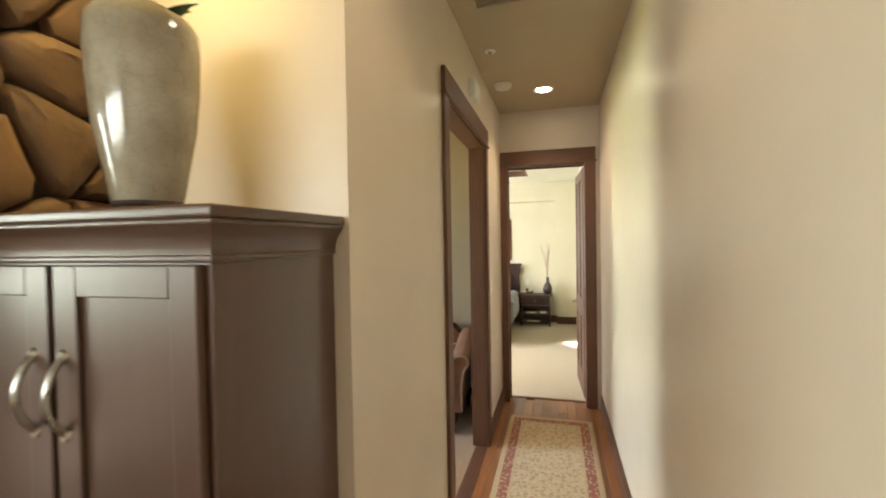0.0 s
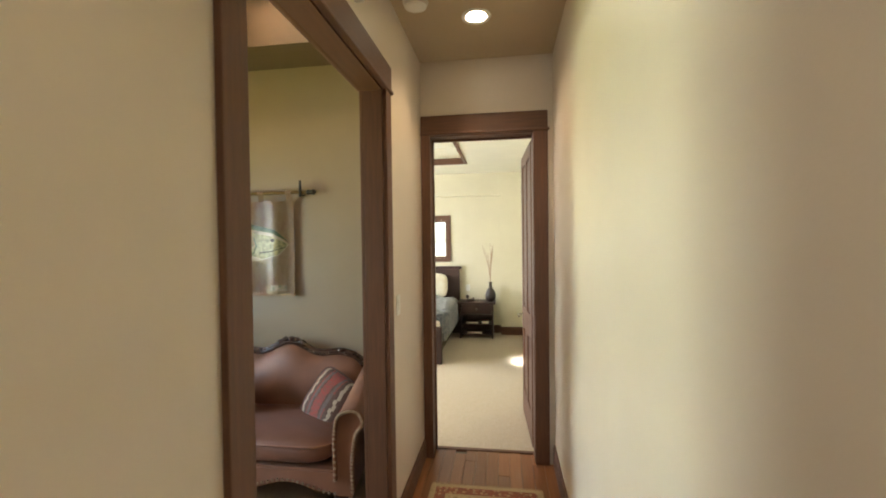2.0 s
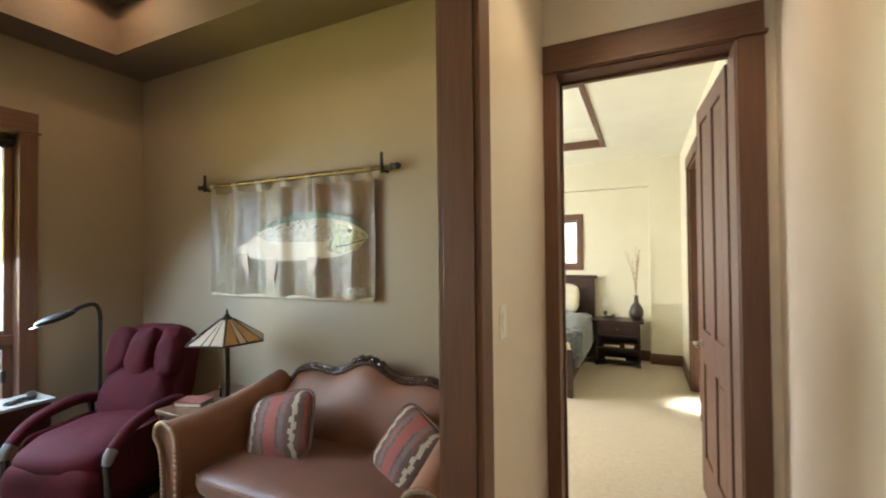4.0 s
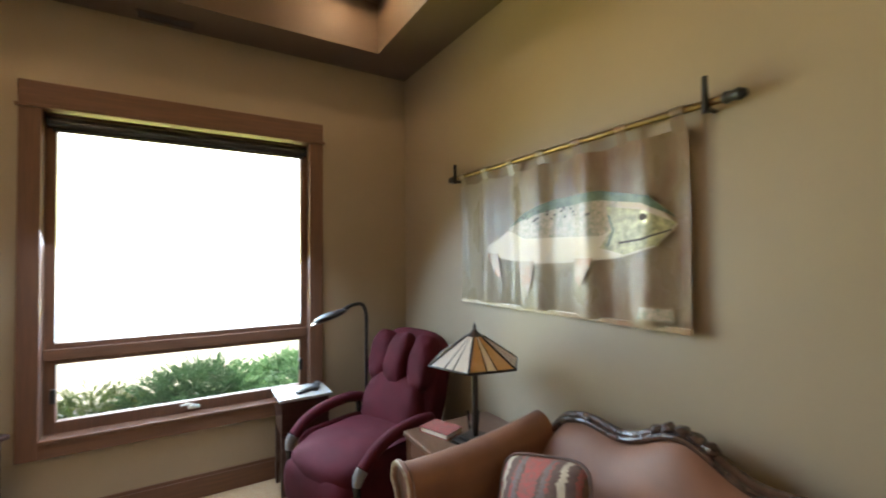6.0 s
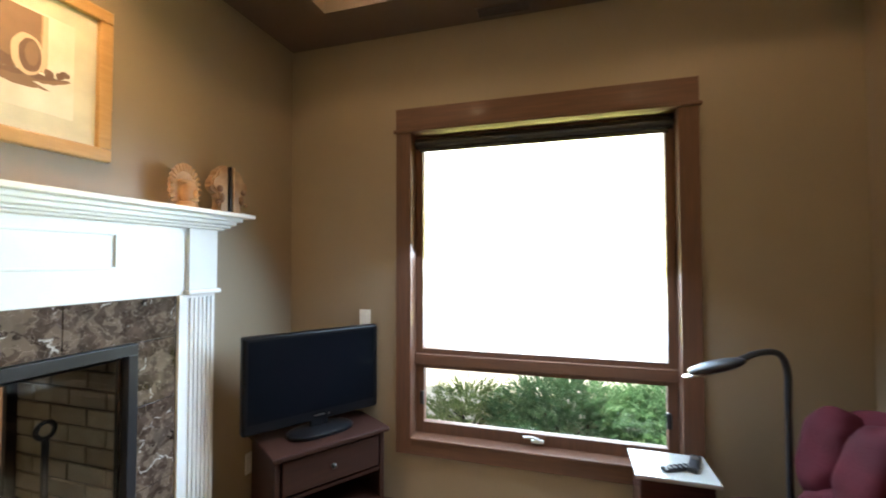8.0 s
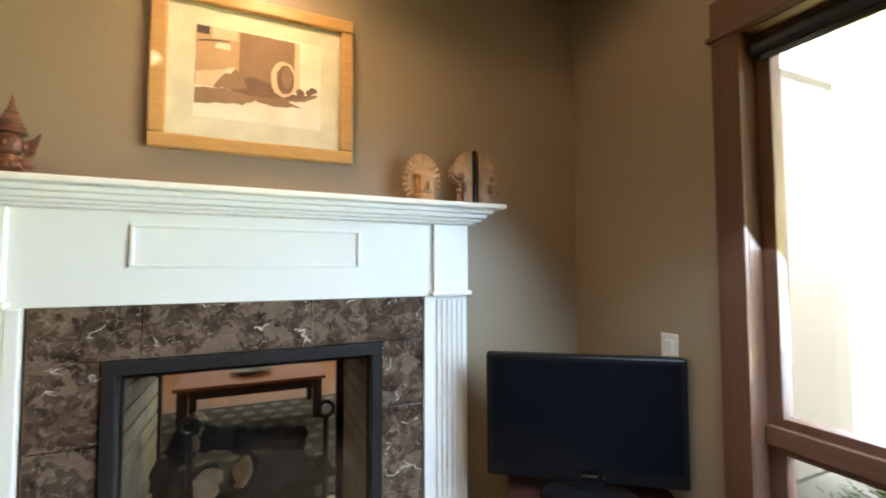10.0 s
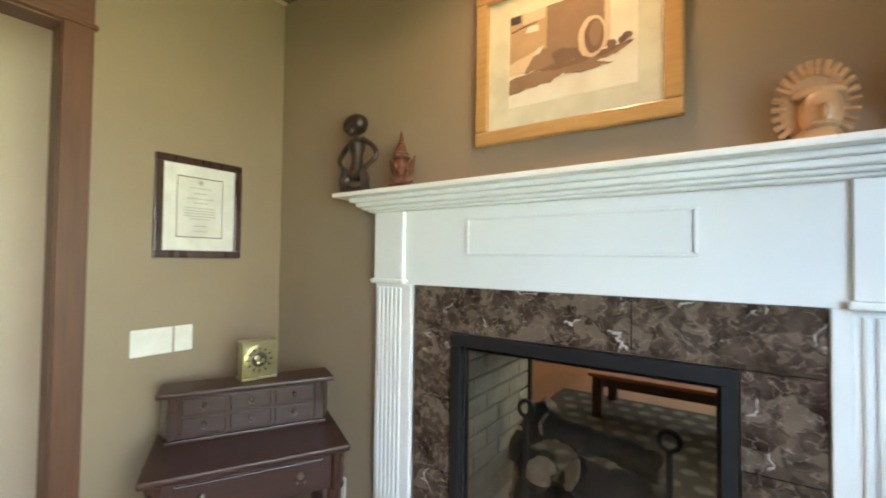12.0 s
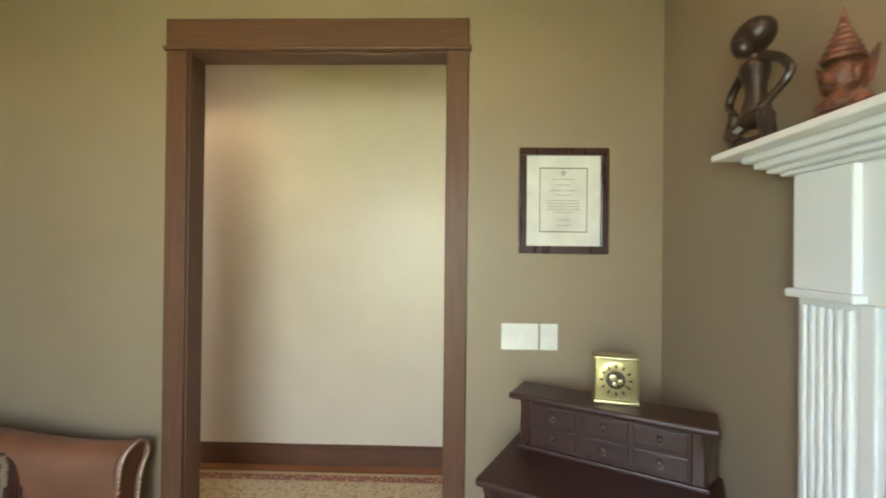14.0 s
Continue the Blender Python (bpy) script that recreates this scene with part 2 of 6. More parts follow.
SOIL = mat("pale_gravel_ground", (0.55, 0.52, 0.42), 0.95, 0, (0.42, 0.42, 0.28), 0.8, bump=0.4, bscale=20)
# ---- helpers for building ----
def bm_box(bm, x0, x1, y0, y1, z0, z1, bevel=0.0, seg=2):
    """Adds a box, bevelled, to bm; returns its verts."""
    r = bmesh.ops.create_cube(bm, size=1.0)
    vs = r["verts"]
    for v in vs:
        v.co = Vector(((x0 + x1) / 2 + v.co.x * (x1 - x0), (y0 + y1) / 2 + v.co.y * (y1 - y0), (z0 + z1) / 2 + v.co.z * (z1 - z0)))
    if bevel:
        es = list({e for v in vs for e in v.link_edges})
        bmesh.ops.bevel(bm, geom=es, offset=bevel, segments=seg, affect="EDGES", profile=0.5, clamp_overlap=True)
    return vs


def box(x0, x1, y0, y1, z0, z1, bevel=0.0, seg=2):
    bm = bmesh.new()
    bm_box(bm, x0, x1, y0, y1, z0, z1, bevel, seg)
    return bm


def boxes(rows, bevel=0.0):
    bm = bmesh.new()
    for r in rows:
        bm_box(bm, *r, bevel)
    return bm


def lathe(profile, seg=28, closed=True):
    """Turned shape about z from rows of (radius, z)."""
    bm = bmesh.new()
    rings = []
    for r, z in profile:
        rings.append([bm.verts.new((r * math.cos(2 * math.pi * i / seg), r * math.sin(2 * math.pi * i / seg), z)) for i in range(seg)])
    for a, b in zip(rings, rings[1:]):
        for i in range(seg):
            bm.faces.new((a[i], a[(i + 1) % seg], b[(i + 1) % seg], b[i]))
    if closed:
        bm.faces.new(rings[0][::-1])
        bm.faces.new(rings[-1])
    return bm


def tube(points, radius, seg=10, taper=None):
    """A round bar along points; taper: a radius for each point."""
    bm = bmesh.new()
    pts = [Vector(p) for p in points]
    rings = []
    side = None
    for i, p in enumerate(pts):
        d = (pts[min(i + 1, len(pts) - 1)] - pts[max(i - 1, 0)]).normalized()
        if side is None:
            side = d.orthogonal().normalized()
        side = (side - d * side.dot(d)).normalized()
        up = d.cross(side)
        r = taper[i] if taper else radius
        rings.append([bm.verts.new(p + r * (math.cos(2 * math.pi * k / seg) * side + math.sin(2 * math.pi * k / seg) * up)) for k in range(seg)])
    for a, b in zip(rings, rings[1:]):
        for k in range(seg):
            bm.faces.new((a[k], a[(k + 1) % seg], b[(k + 1) % seg], b[k]))
    bm.faces.new(rings[0][::-1])
    bm.faces.new(rings[-1])
    return bm


def curve_points(ctrl, n=8):
    """A smooth line through control points."""
    c = [Vector(p) for p in ctrl]
    c = [c[0] * 2 - c[1]] + c + [c[-1] * 2 - c[-2]]
    out = []
    for i in range(1, len(c) - 2):
        for k in range(n):
            t = k / n
            a, b, d, e = c[i - 1], c[i], c[i + 1], c[i + 2]
            out.append(0.5 * ((2 * b) + (d - a) * t + (2 * a - 5 * b + 4 * d - e) * t * t + (3 * b - a - 3 * d + e) * t ** 3))
    out.append(c[-2])
    return out


def prism(outline, depth, axis="y", bevel=0.0):
    """A flat outline given in the two other axes, given a depth along axis."""
    bm = bmesh.new()
    put = {"x": lambda a, b, d: (d, a, b), "y": lambda a, b, d: (a, d, b), "z": lambda a, b, d: (a, b, d)}[axis]
    lo = [bm.verts.new(put(a, b, 0)) for a, b in outline]
    hi = [bm.verts.new(put(a, b, depth)) for a, b in outline]
    bm.faces.new(lo[::-1])
    bm.faces.new(hi)
    n = len(lo)
    for i in range(n):
        bm.faces.new((lo[i], lo[(i + 1) % n], hi[(i + 1) % n], hi[i]))
    bmesh.ops.recalc_face_normals(bm, faces=bm.faces)
    if bevel:
        bmesh.ops.bevel(bm, geom=[e for e in bm.edges if len(e.link_faces) == 2 and e.calc_face_angle() > 0.6], offset=bevel, segments=2, affect="EDGES", clamp_overlap=True)
    return bm


def cushion(sx, sy, sz, p=3.0, q=2.2, seg=24, ring=14):
    """A puffed block about the origin; p squares its plan, q its height."""
    bm = bmesh.new()
    def c(a, e):
        v = math.cos(a)
        return math.copysign(abs(v) ** (2 / e), v)
    def s(a, e):
        v = math.sin(a)
        return math.copysign(abs(v) ** (2 / e), v)
    rows = []
    for j in range(1, ring):
        v = -math.pi / 2 + math.pi * j / ring
        rows.append([bm.verts.new((sx / 2 * c(v, q) * c(2 * math.pi * i / seg, p), sy / 2 * c(v, q) * s(2 * math.pi * i / seg, p), sz / 2 * s(v, q))) for i in range(seg)])
    lo, hi = bm.verts.new((0, 0, -sz / 2)), bm.verts.new((0, 0, sz / 2))
    for a, b in zip(rows, rows[1:]):
        for i in range(seg):
            bm.faces.new((a[i], a[(i + 1) % seg], b[(i + 1) % seg], b[i]))
    for i in range(seg):
        bm.faces.new((rows[0][(i + 1) % seg], rows[0][i], lo))
        bm.faces.new((rows[-1][i], rows[-1][(i + 1) % seg], hi))
    return bm


def moved(bm, x=0, y=0, z=0, rx=0, ry=0, rz=0):
    bm.transform(pose(x, y, z, rx, ry, rz))
    return bm


def crumple(bm, amount, scale):
    for v in bm.verts:
        v.co += Vector(noise.noise_vector(v.co * scale)) * amount
    return bm


def join(*bms):
    out = bmesh.new()
    for b in bms:
        me = bpy.data.meshes.new("tmp")
        b.to_mesh(me)
        b.free()
        out.from_mesh(me)
        bpy.data.meshes.remove(me)
    return out


def part(name, bm, material, parent=None, label="", smooth=None):
    """Links a bmesh as one mesh object under a thing or a part."""
    me = bpy.data.meshes.new(name)
    bmesh.ops.recalc_face_normals(bm, faces=bm.faces)
    if smooth is None:
        smooth = True
    if smooth:
        for e in bm.edges:
            if len(e.link_faces) == 2:
                turn, areas = e.calc_face_angle(), sorted(f.calc_area() for f in e.link_faces)
                if turn > 0.6 or (turn > 0.2 and areas[1] > 6 * areas[0]):
                    e.smooth = False
        for f in bm.faces:
            f.smooth = True
    bm.to_mesh(me)
    bm.free()
    me.materials.append(material)
    ob = new(name, me)
    if parent:
        ob.parent = parent
    if label:
        ob["label"] = label
    return ob


def thing(name, label, category, m=None, group=""):
    ob = new(name)
    ob.empty_display_size = 0.1
    if m is not None:
        ob.matrix_world = m
    return tagged(ob, label, category, group)


def structure(name, bm, material, label, category, smooth=False):
    return tagged(part(name, bm, material, None, "", smooth), label, category, "", "structure")


def two_sided(ob, axis, low, high):
    """Gives the faces towards -axis one paint and those towards +axis another."""
    ob.data.materials.clear()
    ob.data.materials.append(low)
    ob.data.materials.append(high)
    for f in ob.data.polygons:
        f.material_index = 1 if f.normal[axis] > 0.5 else 0
    return ob
# ---- the large structure ----
CEIL, BCEIL = 2.965, 2.80
ground = structure("ground", box(-400, 400, -400, 400, -0.5, -0.25), SOIL, "pale dry open ground outside the house", "ground")

# floors
hall_floor = structure("floor_hall", box(0.0, 0.985, -0.4, 5.015, -0.06, -0.014), MORTAR, "reddish-brown hardwood plank hall floor", "floor")
great_floor = structure("floor_great_room", boxes([(-6, 0, -4.6, 1.0, -0.06, -0.014), (-6, -2.75, 1.0, 1.56, -0.06, -0.014), (-0.82, 0, 1.0, 1.56, -0.06, -0.014), (0, 0.985, -4.6, -0.4, -0.06, -0.014)]), MORTAR, "hardwood plank floor of the great room", "floor")
structure("floor_study", box(-3.26, -0.06, 1.56, 4.765, -0.06, 0.0), STUDY_CARPET, "short tan carpet in the study", "carpet")
structure("floor_bedroom", box(-3.3, 2.2, 5.015, 9.2, -0.06, 0.004), CARPET, "thick cream carpet in the bedroom", "carpet")

# walls of the study and hall
w = structure("wall_east", boxes([(-0.085, 0.02, 1.56, 2.645, 0, CEIL), (-0.085, 0.02, 3.86, 4.85, 0, CEIL), (-0.085, 0.02, 2.645, 3.86, 2.445, CEIL)]), STUDY_PAINT, "painted partition between study and hall with a cased opening", "wall")
two_sided(w, 0, STUDY_PAINT, HALL_PAINT)
for f in w.data.polygons:
    if f.normal.y < -0.5 and f.center.y < 1.6:
        f.material_index = 1
w = structure("wall_north", box(-3.50, -0.085, 4.765, 5.02, 0, CEIL), STUDY_PAINT, "olive-tan painted study wall behind the sofa", "wall")
two_sided(w, 1, STUDY_PAINT, BED_PAINT)
w = structure("wall_hall_end", boxes([(-0.085, 0.063, 4.85, 5.02, 0, CEIL), (0.860, 1.10, 4.85, 5.02, 0, CEIL), (0.063, 0.860, 4.85, 5.02, 2.445, CEIL)]), HALL_PAINT, "cream hall end wall with the bedroom doorway", "wall")
two_sided(w, 1, HALL_PAINT, BED_PAINT)
structure("wall_west", boxes([(-3.50, -3.26, 1.2, 2.53, 0, CEIL), (-3.50, -3.26, 4.01, 4.765, 0, CEIL), (-3.50, -3.26, 2.53, 4.01, 0, 0.50), (-3.50, -3.26, 2.53, 4.01, 2.365, CEIL)]), STUDY_PAINT, "tan painted study wall with a large window", "wall")
FX0, FX1, FZ = -2.20, -1.285, 1.215
w = structure("wall_south", boxes([(-3.26, FX0, 1.56, 1.695, 0, CEIL), (FX1, -0.085, 1.56, 1.695, 0, CEIL), (FX0, FX1, 1.56, 1.695, FZ, CEIL)]), STUDY_PAINT, "olive-tan painted study wall behind the white fireplace mantel", "wall")
two_sided(w, 1, HALL_PAINT, STUDY_PAINT)
structure("wall_hall_side", box(0.985, 1.10, -4.6, 4.85, 0, CEIL), HALL_PAINT, "long plain cream hall wall with a soft sheen", "wall")
# great room shell
structure("wall_great_south", boxes([(-6, -4.6, -4.72, -4.6, 0, CEIL), (-0.2, 0.985, -4.72, -4.6, 0, CEIL), (-4.6, -0.2, -4.72, -4.6, 0, 1.5), (-4.6, -0.2, -4.72, -4.6, 2.7, CEIL)]), HALL_PAINT, "cream great room wall with a wide window opening", "wall")
# unseen strip, added to keep direct sun off the great room floor
structure("sun_block_south", box(-6.12, 1.10, -6.1, -4.725, CEIL, CEIL + 0.1), HALL_CEIL, "unseen tan strip added to block sun at the great room window", "eave")
structure("wall_great_west", boxes([(-6.12, -6, -4.6, -3.4, 0, CEIL), (-6.12, -6, 0.3, 1.6, 0, CEIL), (-6.12, -6, -3.4, 0.3, 0, 0.9), (-6.12, -6, -3.4, 0.3, 2.6, CEIL)]), HALL_PAINT, "cream great room wall with a wide window opening", "wall")
structure("wall_great_north", boxes([(-6, -3.50, 1.56, 1.6, 0, CEIL)]), HALL_PAINT, "plain cream great room wall beside the study", "wall")
# bedroom shell
structure("wall_bedroom_back", boxes([(-3.3, -1.9, 9.05, 9.3, 0, BCEIL), (-1.9, 0.56, 9.2, 9.3, 0, 1.33), (-1.9, -1.06, 9.2, 9.3, 1.33, 2.0), (-0.385, 0.56, 9.2, 9.3, 1.33, 2.0), (-1.9, 0.56, 9.2, 9.3, 2.0, 2.42), (-1.9, 0.56, 9.05, 9.3, 2.42, BCEIL), (0.56, 1.05, 9.05, 9.3, 0, BCEIL)]), BED_PAINT, "pale yellow bedroom wall with a shallow niche and small window", "wall")
structure("wall_bedroom_side", boxes([(0.94, 1.06, 7.95, 9.05, 0, BCEIL), (0.94, 1.06, 5.02, 7.1, 0, BCEIL), (0.94, 1.06, 7.1, 7.95, 2.42, BCEIL)]), BED_PAINT, "pale yellow bedroom wall with a second doorway", "wall")
# opening is out of view, added to hold the bedroom's lamp
structure("wall_bedroom_west", boxes([(-3.42, -3.3, 5.02, 5.8, 0, BCEIL), (-3.42, -3.3, 8.0, 9.3, 0, BCEIL), (-3.42, -3.3, 5.8, 8.0, 0, 0.6), (-3.42, -3.3, 5.8, 8.0, 2.35, BCEIL)]), BED_PAINT, "pale yellow bedroom wall with an unseen added window opening", "wall")
structure("wall_closet", boxes([(2.2, 2.3, 6.6, 9.2, 0, BCEIL), (1.06, 2.2, 8.4, 8.5, 0, BCEIL), (1.06, 2.2, 6.6, 6.7, 0, BCEIL)]), BED_PAINT, "plain walls of the bright room beyond the bedroom", "wall")

# ceilings
structure("ceiling_hall", box(-0.12, 1.10, 1.56, 5.02, CEIL, CEIL + 0.1), HALL_CEIL, "tan painted hall ceiling", "ceiling")
structure("ceiling_great_room", box(-6.12, 1.10, -4.72, 1.56, CEIL, CEIL + 0.1), HALL_CEIL, "tan painted great room ceiling", "ceiling")
TX0, TX1, TY0, TY1 = -2.925, -0.60, 2.15, 4.395
TOP = CEIL + 0.355
structure("ceiling_study", boxes([(-3.50, TX0, 1.56, 5.02, CEIL, TOP + 0.08), (TX1, -0.12, 1.56, 5.02, CEIL, TOP + 0.08), (TX0, TX1, 1.56, TY0, CEIL, TOP + 0.08), (TX0, TX1, TY1, 5.02, CEIL, TOP + 0.08), (TX0, TX1, TY0, TY1, TOP, TOP + 0.08)]), STUDY_CEIL, "brown-tan study ceiling with a recessed tray", "ceiling")
structure("ceiling_bedroom", boxes([(-3.42, -2.4, 5.02, 9.3, BCEIL, BCEIL + 0.35), (0.09, 2.3, 5.02, 9.3, BCEIL, BCEIL + 0.35), (-2.4, 0.09, 5.02, 6.0, BCEIL, BCEIL + 0.35), (-2.4, 0.09, 8.1, 9.3, BCEIL, BCEIL + 0.35), (-2.4, 0.09, 6.0, 8.1, BCEIL + 0.25, BCEIL + 0.35)]), BED_CEIL, "pale bedroom ceiling with a recessed tray", "ceiling")
# ---- trim of doors and windows ----
def casing(name, axis, face, out, a0, a1, head, label, base=0.0, width=0.095, width2=None):
    """Craftsman casing on a wall plane: two legs, a bead and a header. axis: 0 the wall runs along x, 1 along y."""
    width2 = width2 or width
    root = tagged(thing(name, label, "door casing"), kind="structure")
    lo, hi = sorted((face, face + out * 0.02))
    up_mat, across = TRIM_V, (TRIM_X if axis == 0 else TRIM_Y)
    def b(u0, u1, z0, z1, extra=0.0, bevel=0.003):
        f0, f1 = sorted((face, face + out * (0.02 + extra)))
        return box(u0, u1, f0, f1, z0, z1, bevel) if axis == 0 else box(f0, f1, u0, u1, z0, z1, bevel)
    part("leg", b(a0 - width, a0, base, head), up_mat, root)
    part("leg", b(a1, a1 + width2, base, head), up_mat, root)
    part("bead", b(a0 - width - 0.012, a1 + width2 + 0.012, head, head + 0.018, 0.012, 0.005), across, root)
    part("header", b(a0 - width, a1 + width2, head + 0.018, head + 0.142, 0.004), across, root)
    return root


# cased opening between hall and study
casing("opening_casing", 1, -0.085, -1, 2.66, 3.845, 2.42, "brown stained wood casing round the open study doorway")
casing("opening_casing", 1, 0.02, 1, 2.66, 3.845, 2.42, "brown stained wood casing round the open study doorway")
j = tagged(thing("opening_jamb", "brown stained wood jamb lining the open doorway", "door jamb"), kind="structure")
part("side", box(-0.084, 0.019, 2.646, 2.665, 0, 2.415, 0.002), TRIM_V, j)
part("side", box(-0.084, 0.019, 3.84, 3.859, 0, 2.415, 0.002), TRIM_V, j)
part("head", box(-0.084, 0.019, 2.646, 3.859, 2.415, 2.434, 0.002), TRIM_Y, j)
part("threshold", box(-0.08, 0.016, 2.646, 3.859, -0.014, 0.004, 0.002), TRIM_Y, j)
# bedroom doorway
casing("bedroom_casing", 0, 4.85, -1, 0.090, 0.845, 2.42, "reddish-brown wood casing round the bedroom doorway", 0.0, 0.068, 0.10)
casing("bedroom_casing", 0, 5.02, 1, 0.078, 0.845, 2.42, "reddish-brown wood casing round the bedroom doorway", 0.006, 0.08)
j = tagged(thing("bedroom_jamb", "dark stained wood jamb of the bedroom doorway", "door jamb"), kind="structure")
part("side", box(0.064, 0.083, 4.851, 5.019, 0, 2.415, 0.002), TRIM_V, j)
part("side", box(0.840, 0.859, 4.851, 5.019, 0, 2.415, 0.002), TRIM_V, j)
part("head", box(0.064, 0.859, 4.851, 5.019, 2.415, 2.434, 0.002), TRIM_X, j)
part("stop", box(0.083, 0.095, 4.97, 5.00, 0.005, 2.402), TRIM_V, j)
part("stop", box(0.083, 0.845, 4.97, 5.00, 2.402, 2.415), TRIM_X, j)
part("threshold", box(0.064, 0.859, 4.98, 5.019, -0.014, 0.006, 0.002), TRIM_X, j)


def baseboard(u0, u1, axis, face, out, z0=0.0):
    f0, f1 = sorted((face, face + out * 0.016))
    g0, g1 = sorted((face, face + out * 0.010))
    rows = [((u0, u1, f0, f1, z0, 0.125) if axis == 0 else (f0, f1, u0, u1, z0, 0.125)), ((u0, u1, g0, g1, 0.125, 0.145) if axis == 0 else (g0, g1, u0, u1, 0.125, 0.145))]
    ob = part("baseboard", boxes(rows, 0.002), TRIM_X if axis == 0 else TRIM_Y)
    return tagged(ob, "brown stained wood baseboard along the wall", "baseboard", "baseboards", "structure")


baseboard(-4.6, 4.85, 1, 0.985, -1)
baseboard(1.56, 2.565, 1, 0.02, 1)
baseboard(3.94, 4.85, 1, 0.02, 1)
baseboard(1.695, 2.565, 1, -0.085, -1)
baseboard(3.94, 4.765, 1, -0.085, -1)
baseboard(-3.26, -0.085, 0, 4.765, -1)
baseboard(1.695, 4.765, 1, -3.26, 1)
baseboard(-3.26, -2.62, 0, 1.695, 1)
baseboard(-0.85, -0.085, 0, 1.695, 1)
baseboard(-3.3, -1.9, 0, 9.05, -1)
baseboard(0.56, 0.94, 0, 9.05, -1)
baseboard(-1.9, 0.56, 0, 9.2, -1)
baseboard(5.16, 7.0, 1, 0.94, -1)
baseboard(8.05, 9.05, 1, 0.94, -1)

# study window
wd = tagged(thing("window_1", "large wood-trimmed window with a fixed upper and an awning lower pane", "window"), kind="structure")
WY0, WY1, WZ0, WZ1 = 2.548, 3.99, 0.527, 2.345
CX = -3.26
part("leg", box(CX, CX + 0.022, WY0 - 0.095, WY0, WZ0 - 0.10, WZ1, 0.003), TRIM_V, wd)
part("leg", box(CX, CX + 0.022, WY1, WY1 + 0.095, WZ0 - 0.10, WZ1, 0.003), TRIM_V, wd)
part("bottom_casing", box(CX, CX + 0.022, WY0, WY1, WZ0 - 0.10, WZ0 - 0.006, 0.003), TRIM_Y, wd)
part("bead", box(CX, CX + 0.036, WY0 - 0.108, WY1 + 0.108, WZ1, WZ1 + 0.018, 0.005), TRIM_Y, wd)
part("header", box(CX, CX + 0.026, WY0 - 0.095, WY1 + 0.095, WZ1 + 0.018, WZ1 + 0.145, 0.003), TRIM_Y, wd)
part("sill", box(-3.46, CX + 0.03, WY0, WY1, WZ0 - 0.018, WZ0, 0.004), TRIM_Y, wd)
part("jamb", box(-3.48, CX - 0.001, WY0 - 0.018, WY0, WZ0, WZ1, 0.002), TRIM_V, wd)
part("jamb", box(-3.48, CX - 0.001, WY1, WY1 + 0.018, WZ0, WZ1, 0.002), TRIM_V, wd)
part("jamb", box(-3.48, CX - 0.001, WY0 - 0.018, WY1 + 0.018, WZ1, WZ1 + 0.02, 0.002), TRIM_Y, wd)
GX = -3.36
up = part("upper_sash", boxes([(GX - 0.02, GX + 0.03, WY0, WY0 + 0.045, 1.005, WZ1), (GX - 0.02, GX + 0.03, WY1 - 0.045, WY1, 1.005, WZ1), (GX - 0.02, GX + 0.03, WY0 + 0.045, WY1 - 0.045, WZ1 - 0.016, WZ1), (GX - 0.02, GX + 0.03, WY0 + 0.045, WY1 - 0.045, 1.005, 1.035)], 0.003), TRIM_V, wd)
pane = part("pane", box(GX, GX + 0.005, WY0 + 0.04, WY1 - 0.04, 1.03, WZ1 - 0.012), PANE, up, "clear glass", False)
pane.visible_shadow = False
part("rail", box(GX - 0.02, GX + 0.05, WY0, WY1, 0.94, 1.005, 0.004), TRIM_Y, wd)
dn = part("lower_sash", boxes([(GX - 0.02, GX + 0.03, WY0, WY0 + 0.05, WZ0, 0.94), (GX - 0.02, GX + 0.03, WY1 - 0.05, WY1, WZ0, 0.94), (GX - 0.02, GX + 0.03, WY0 + 0.05, WY1 - 0.05, 0.915, 0.94), (GX - 0.02, GX + 0.03, WY0 + 0.05, WY1 - 0.05, WZ0, WZ0 + 0.065)], 0.003), TRIM_V, wd)
pane = part("pane", box(GX, GX + 0.005, WY0 + 0.045, WY1 - 0.045, WZ0 + 0.06, 0.92), PANE, dn, "clear glass", False)
pane.visible_shadow = False
cr = part("crank", join(box(GX + 0.03, GX + 0.052, 3.24, 3.31, WZ0 + 0.02, WZ0 + 0.04, 0.006), tube([(GX + 0.05, 3.28, WZ0 + 0.045), (GX + 0.07, 3.25, WZ0 + 0.06), (GX + 0.072, 3.20, WZ0 + 0.058)], 0.007)), PLASTIC, wd, "off-white window crank")
part("latch", box(GX + 0.03, GX + 0.05, WY1 - 0.06, WY1 - 0.035, 0.70, 0.78, 0.004), BLACK_METAL, wd)
part("latch", box(GX + 0.03, GX + 0.05, WY0 + 0.03, WY0 + 0.055, 0.70, 0.78, 0.004), BLACK_METAL, wd)

# roller blind rolled up at the head
bl = thing("roller_blind", "dark roller blind rolled up at the window head", "blind")
part("cassette", moved(tube([(0, WY0 + 0.01, 0), (0, WY1 - 0.01, 0)], 0.034, 16), -3.31, 0, WZ1 - 0.056), BLACK_PLASTIC, bl)
part("hem_bar", box(-3.317, -3.303, WY0 + 0.03, WY1 - 0.03, WZ1 - 0.108, WZ1 - 0.082, 0.003), BLACK_PLASTIC, bl)
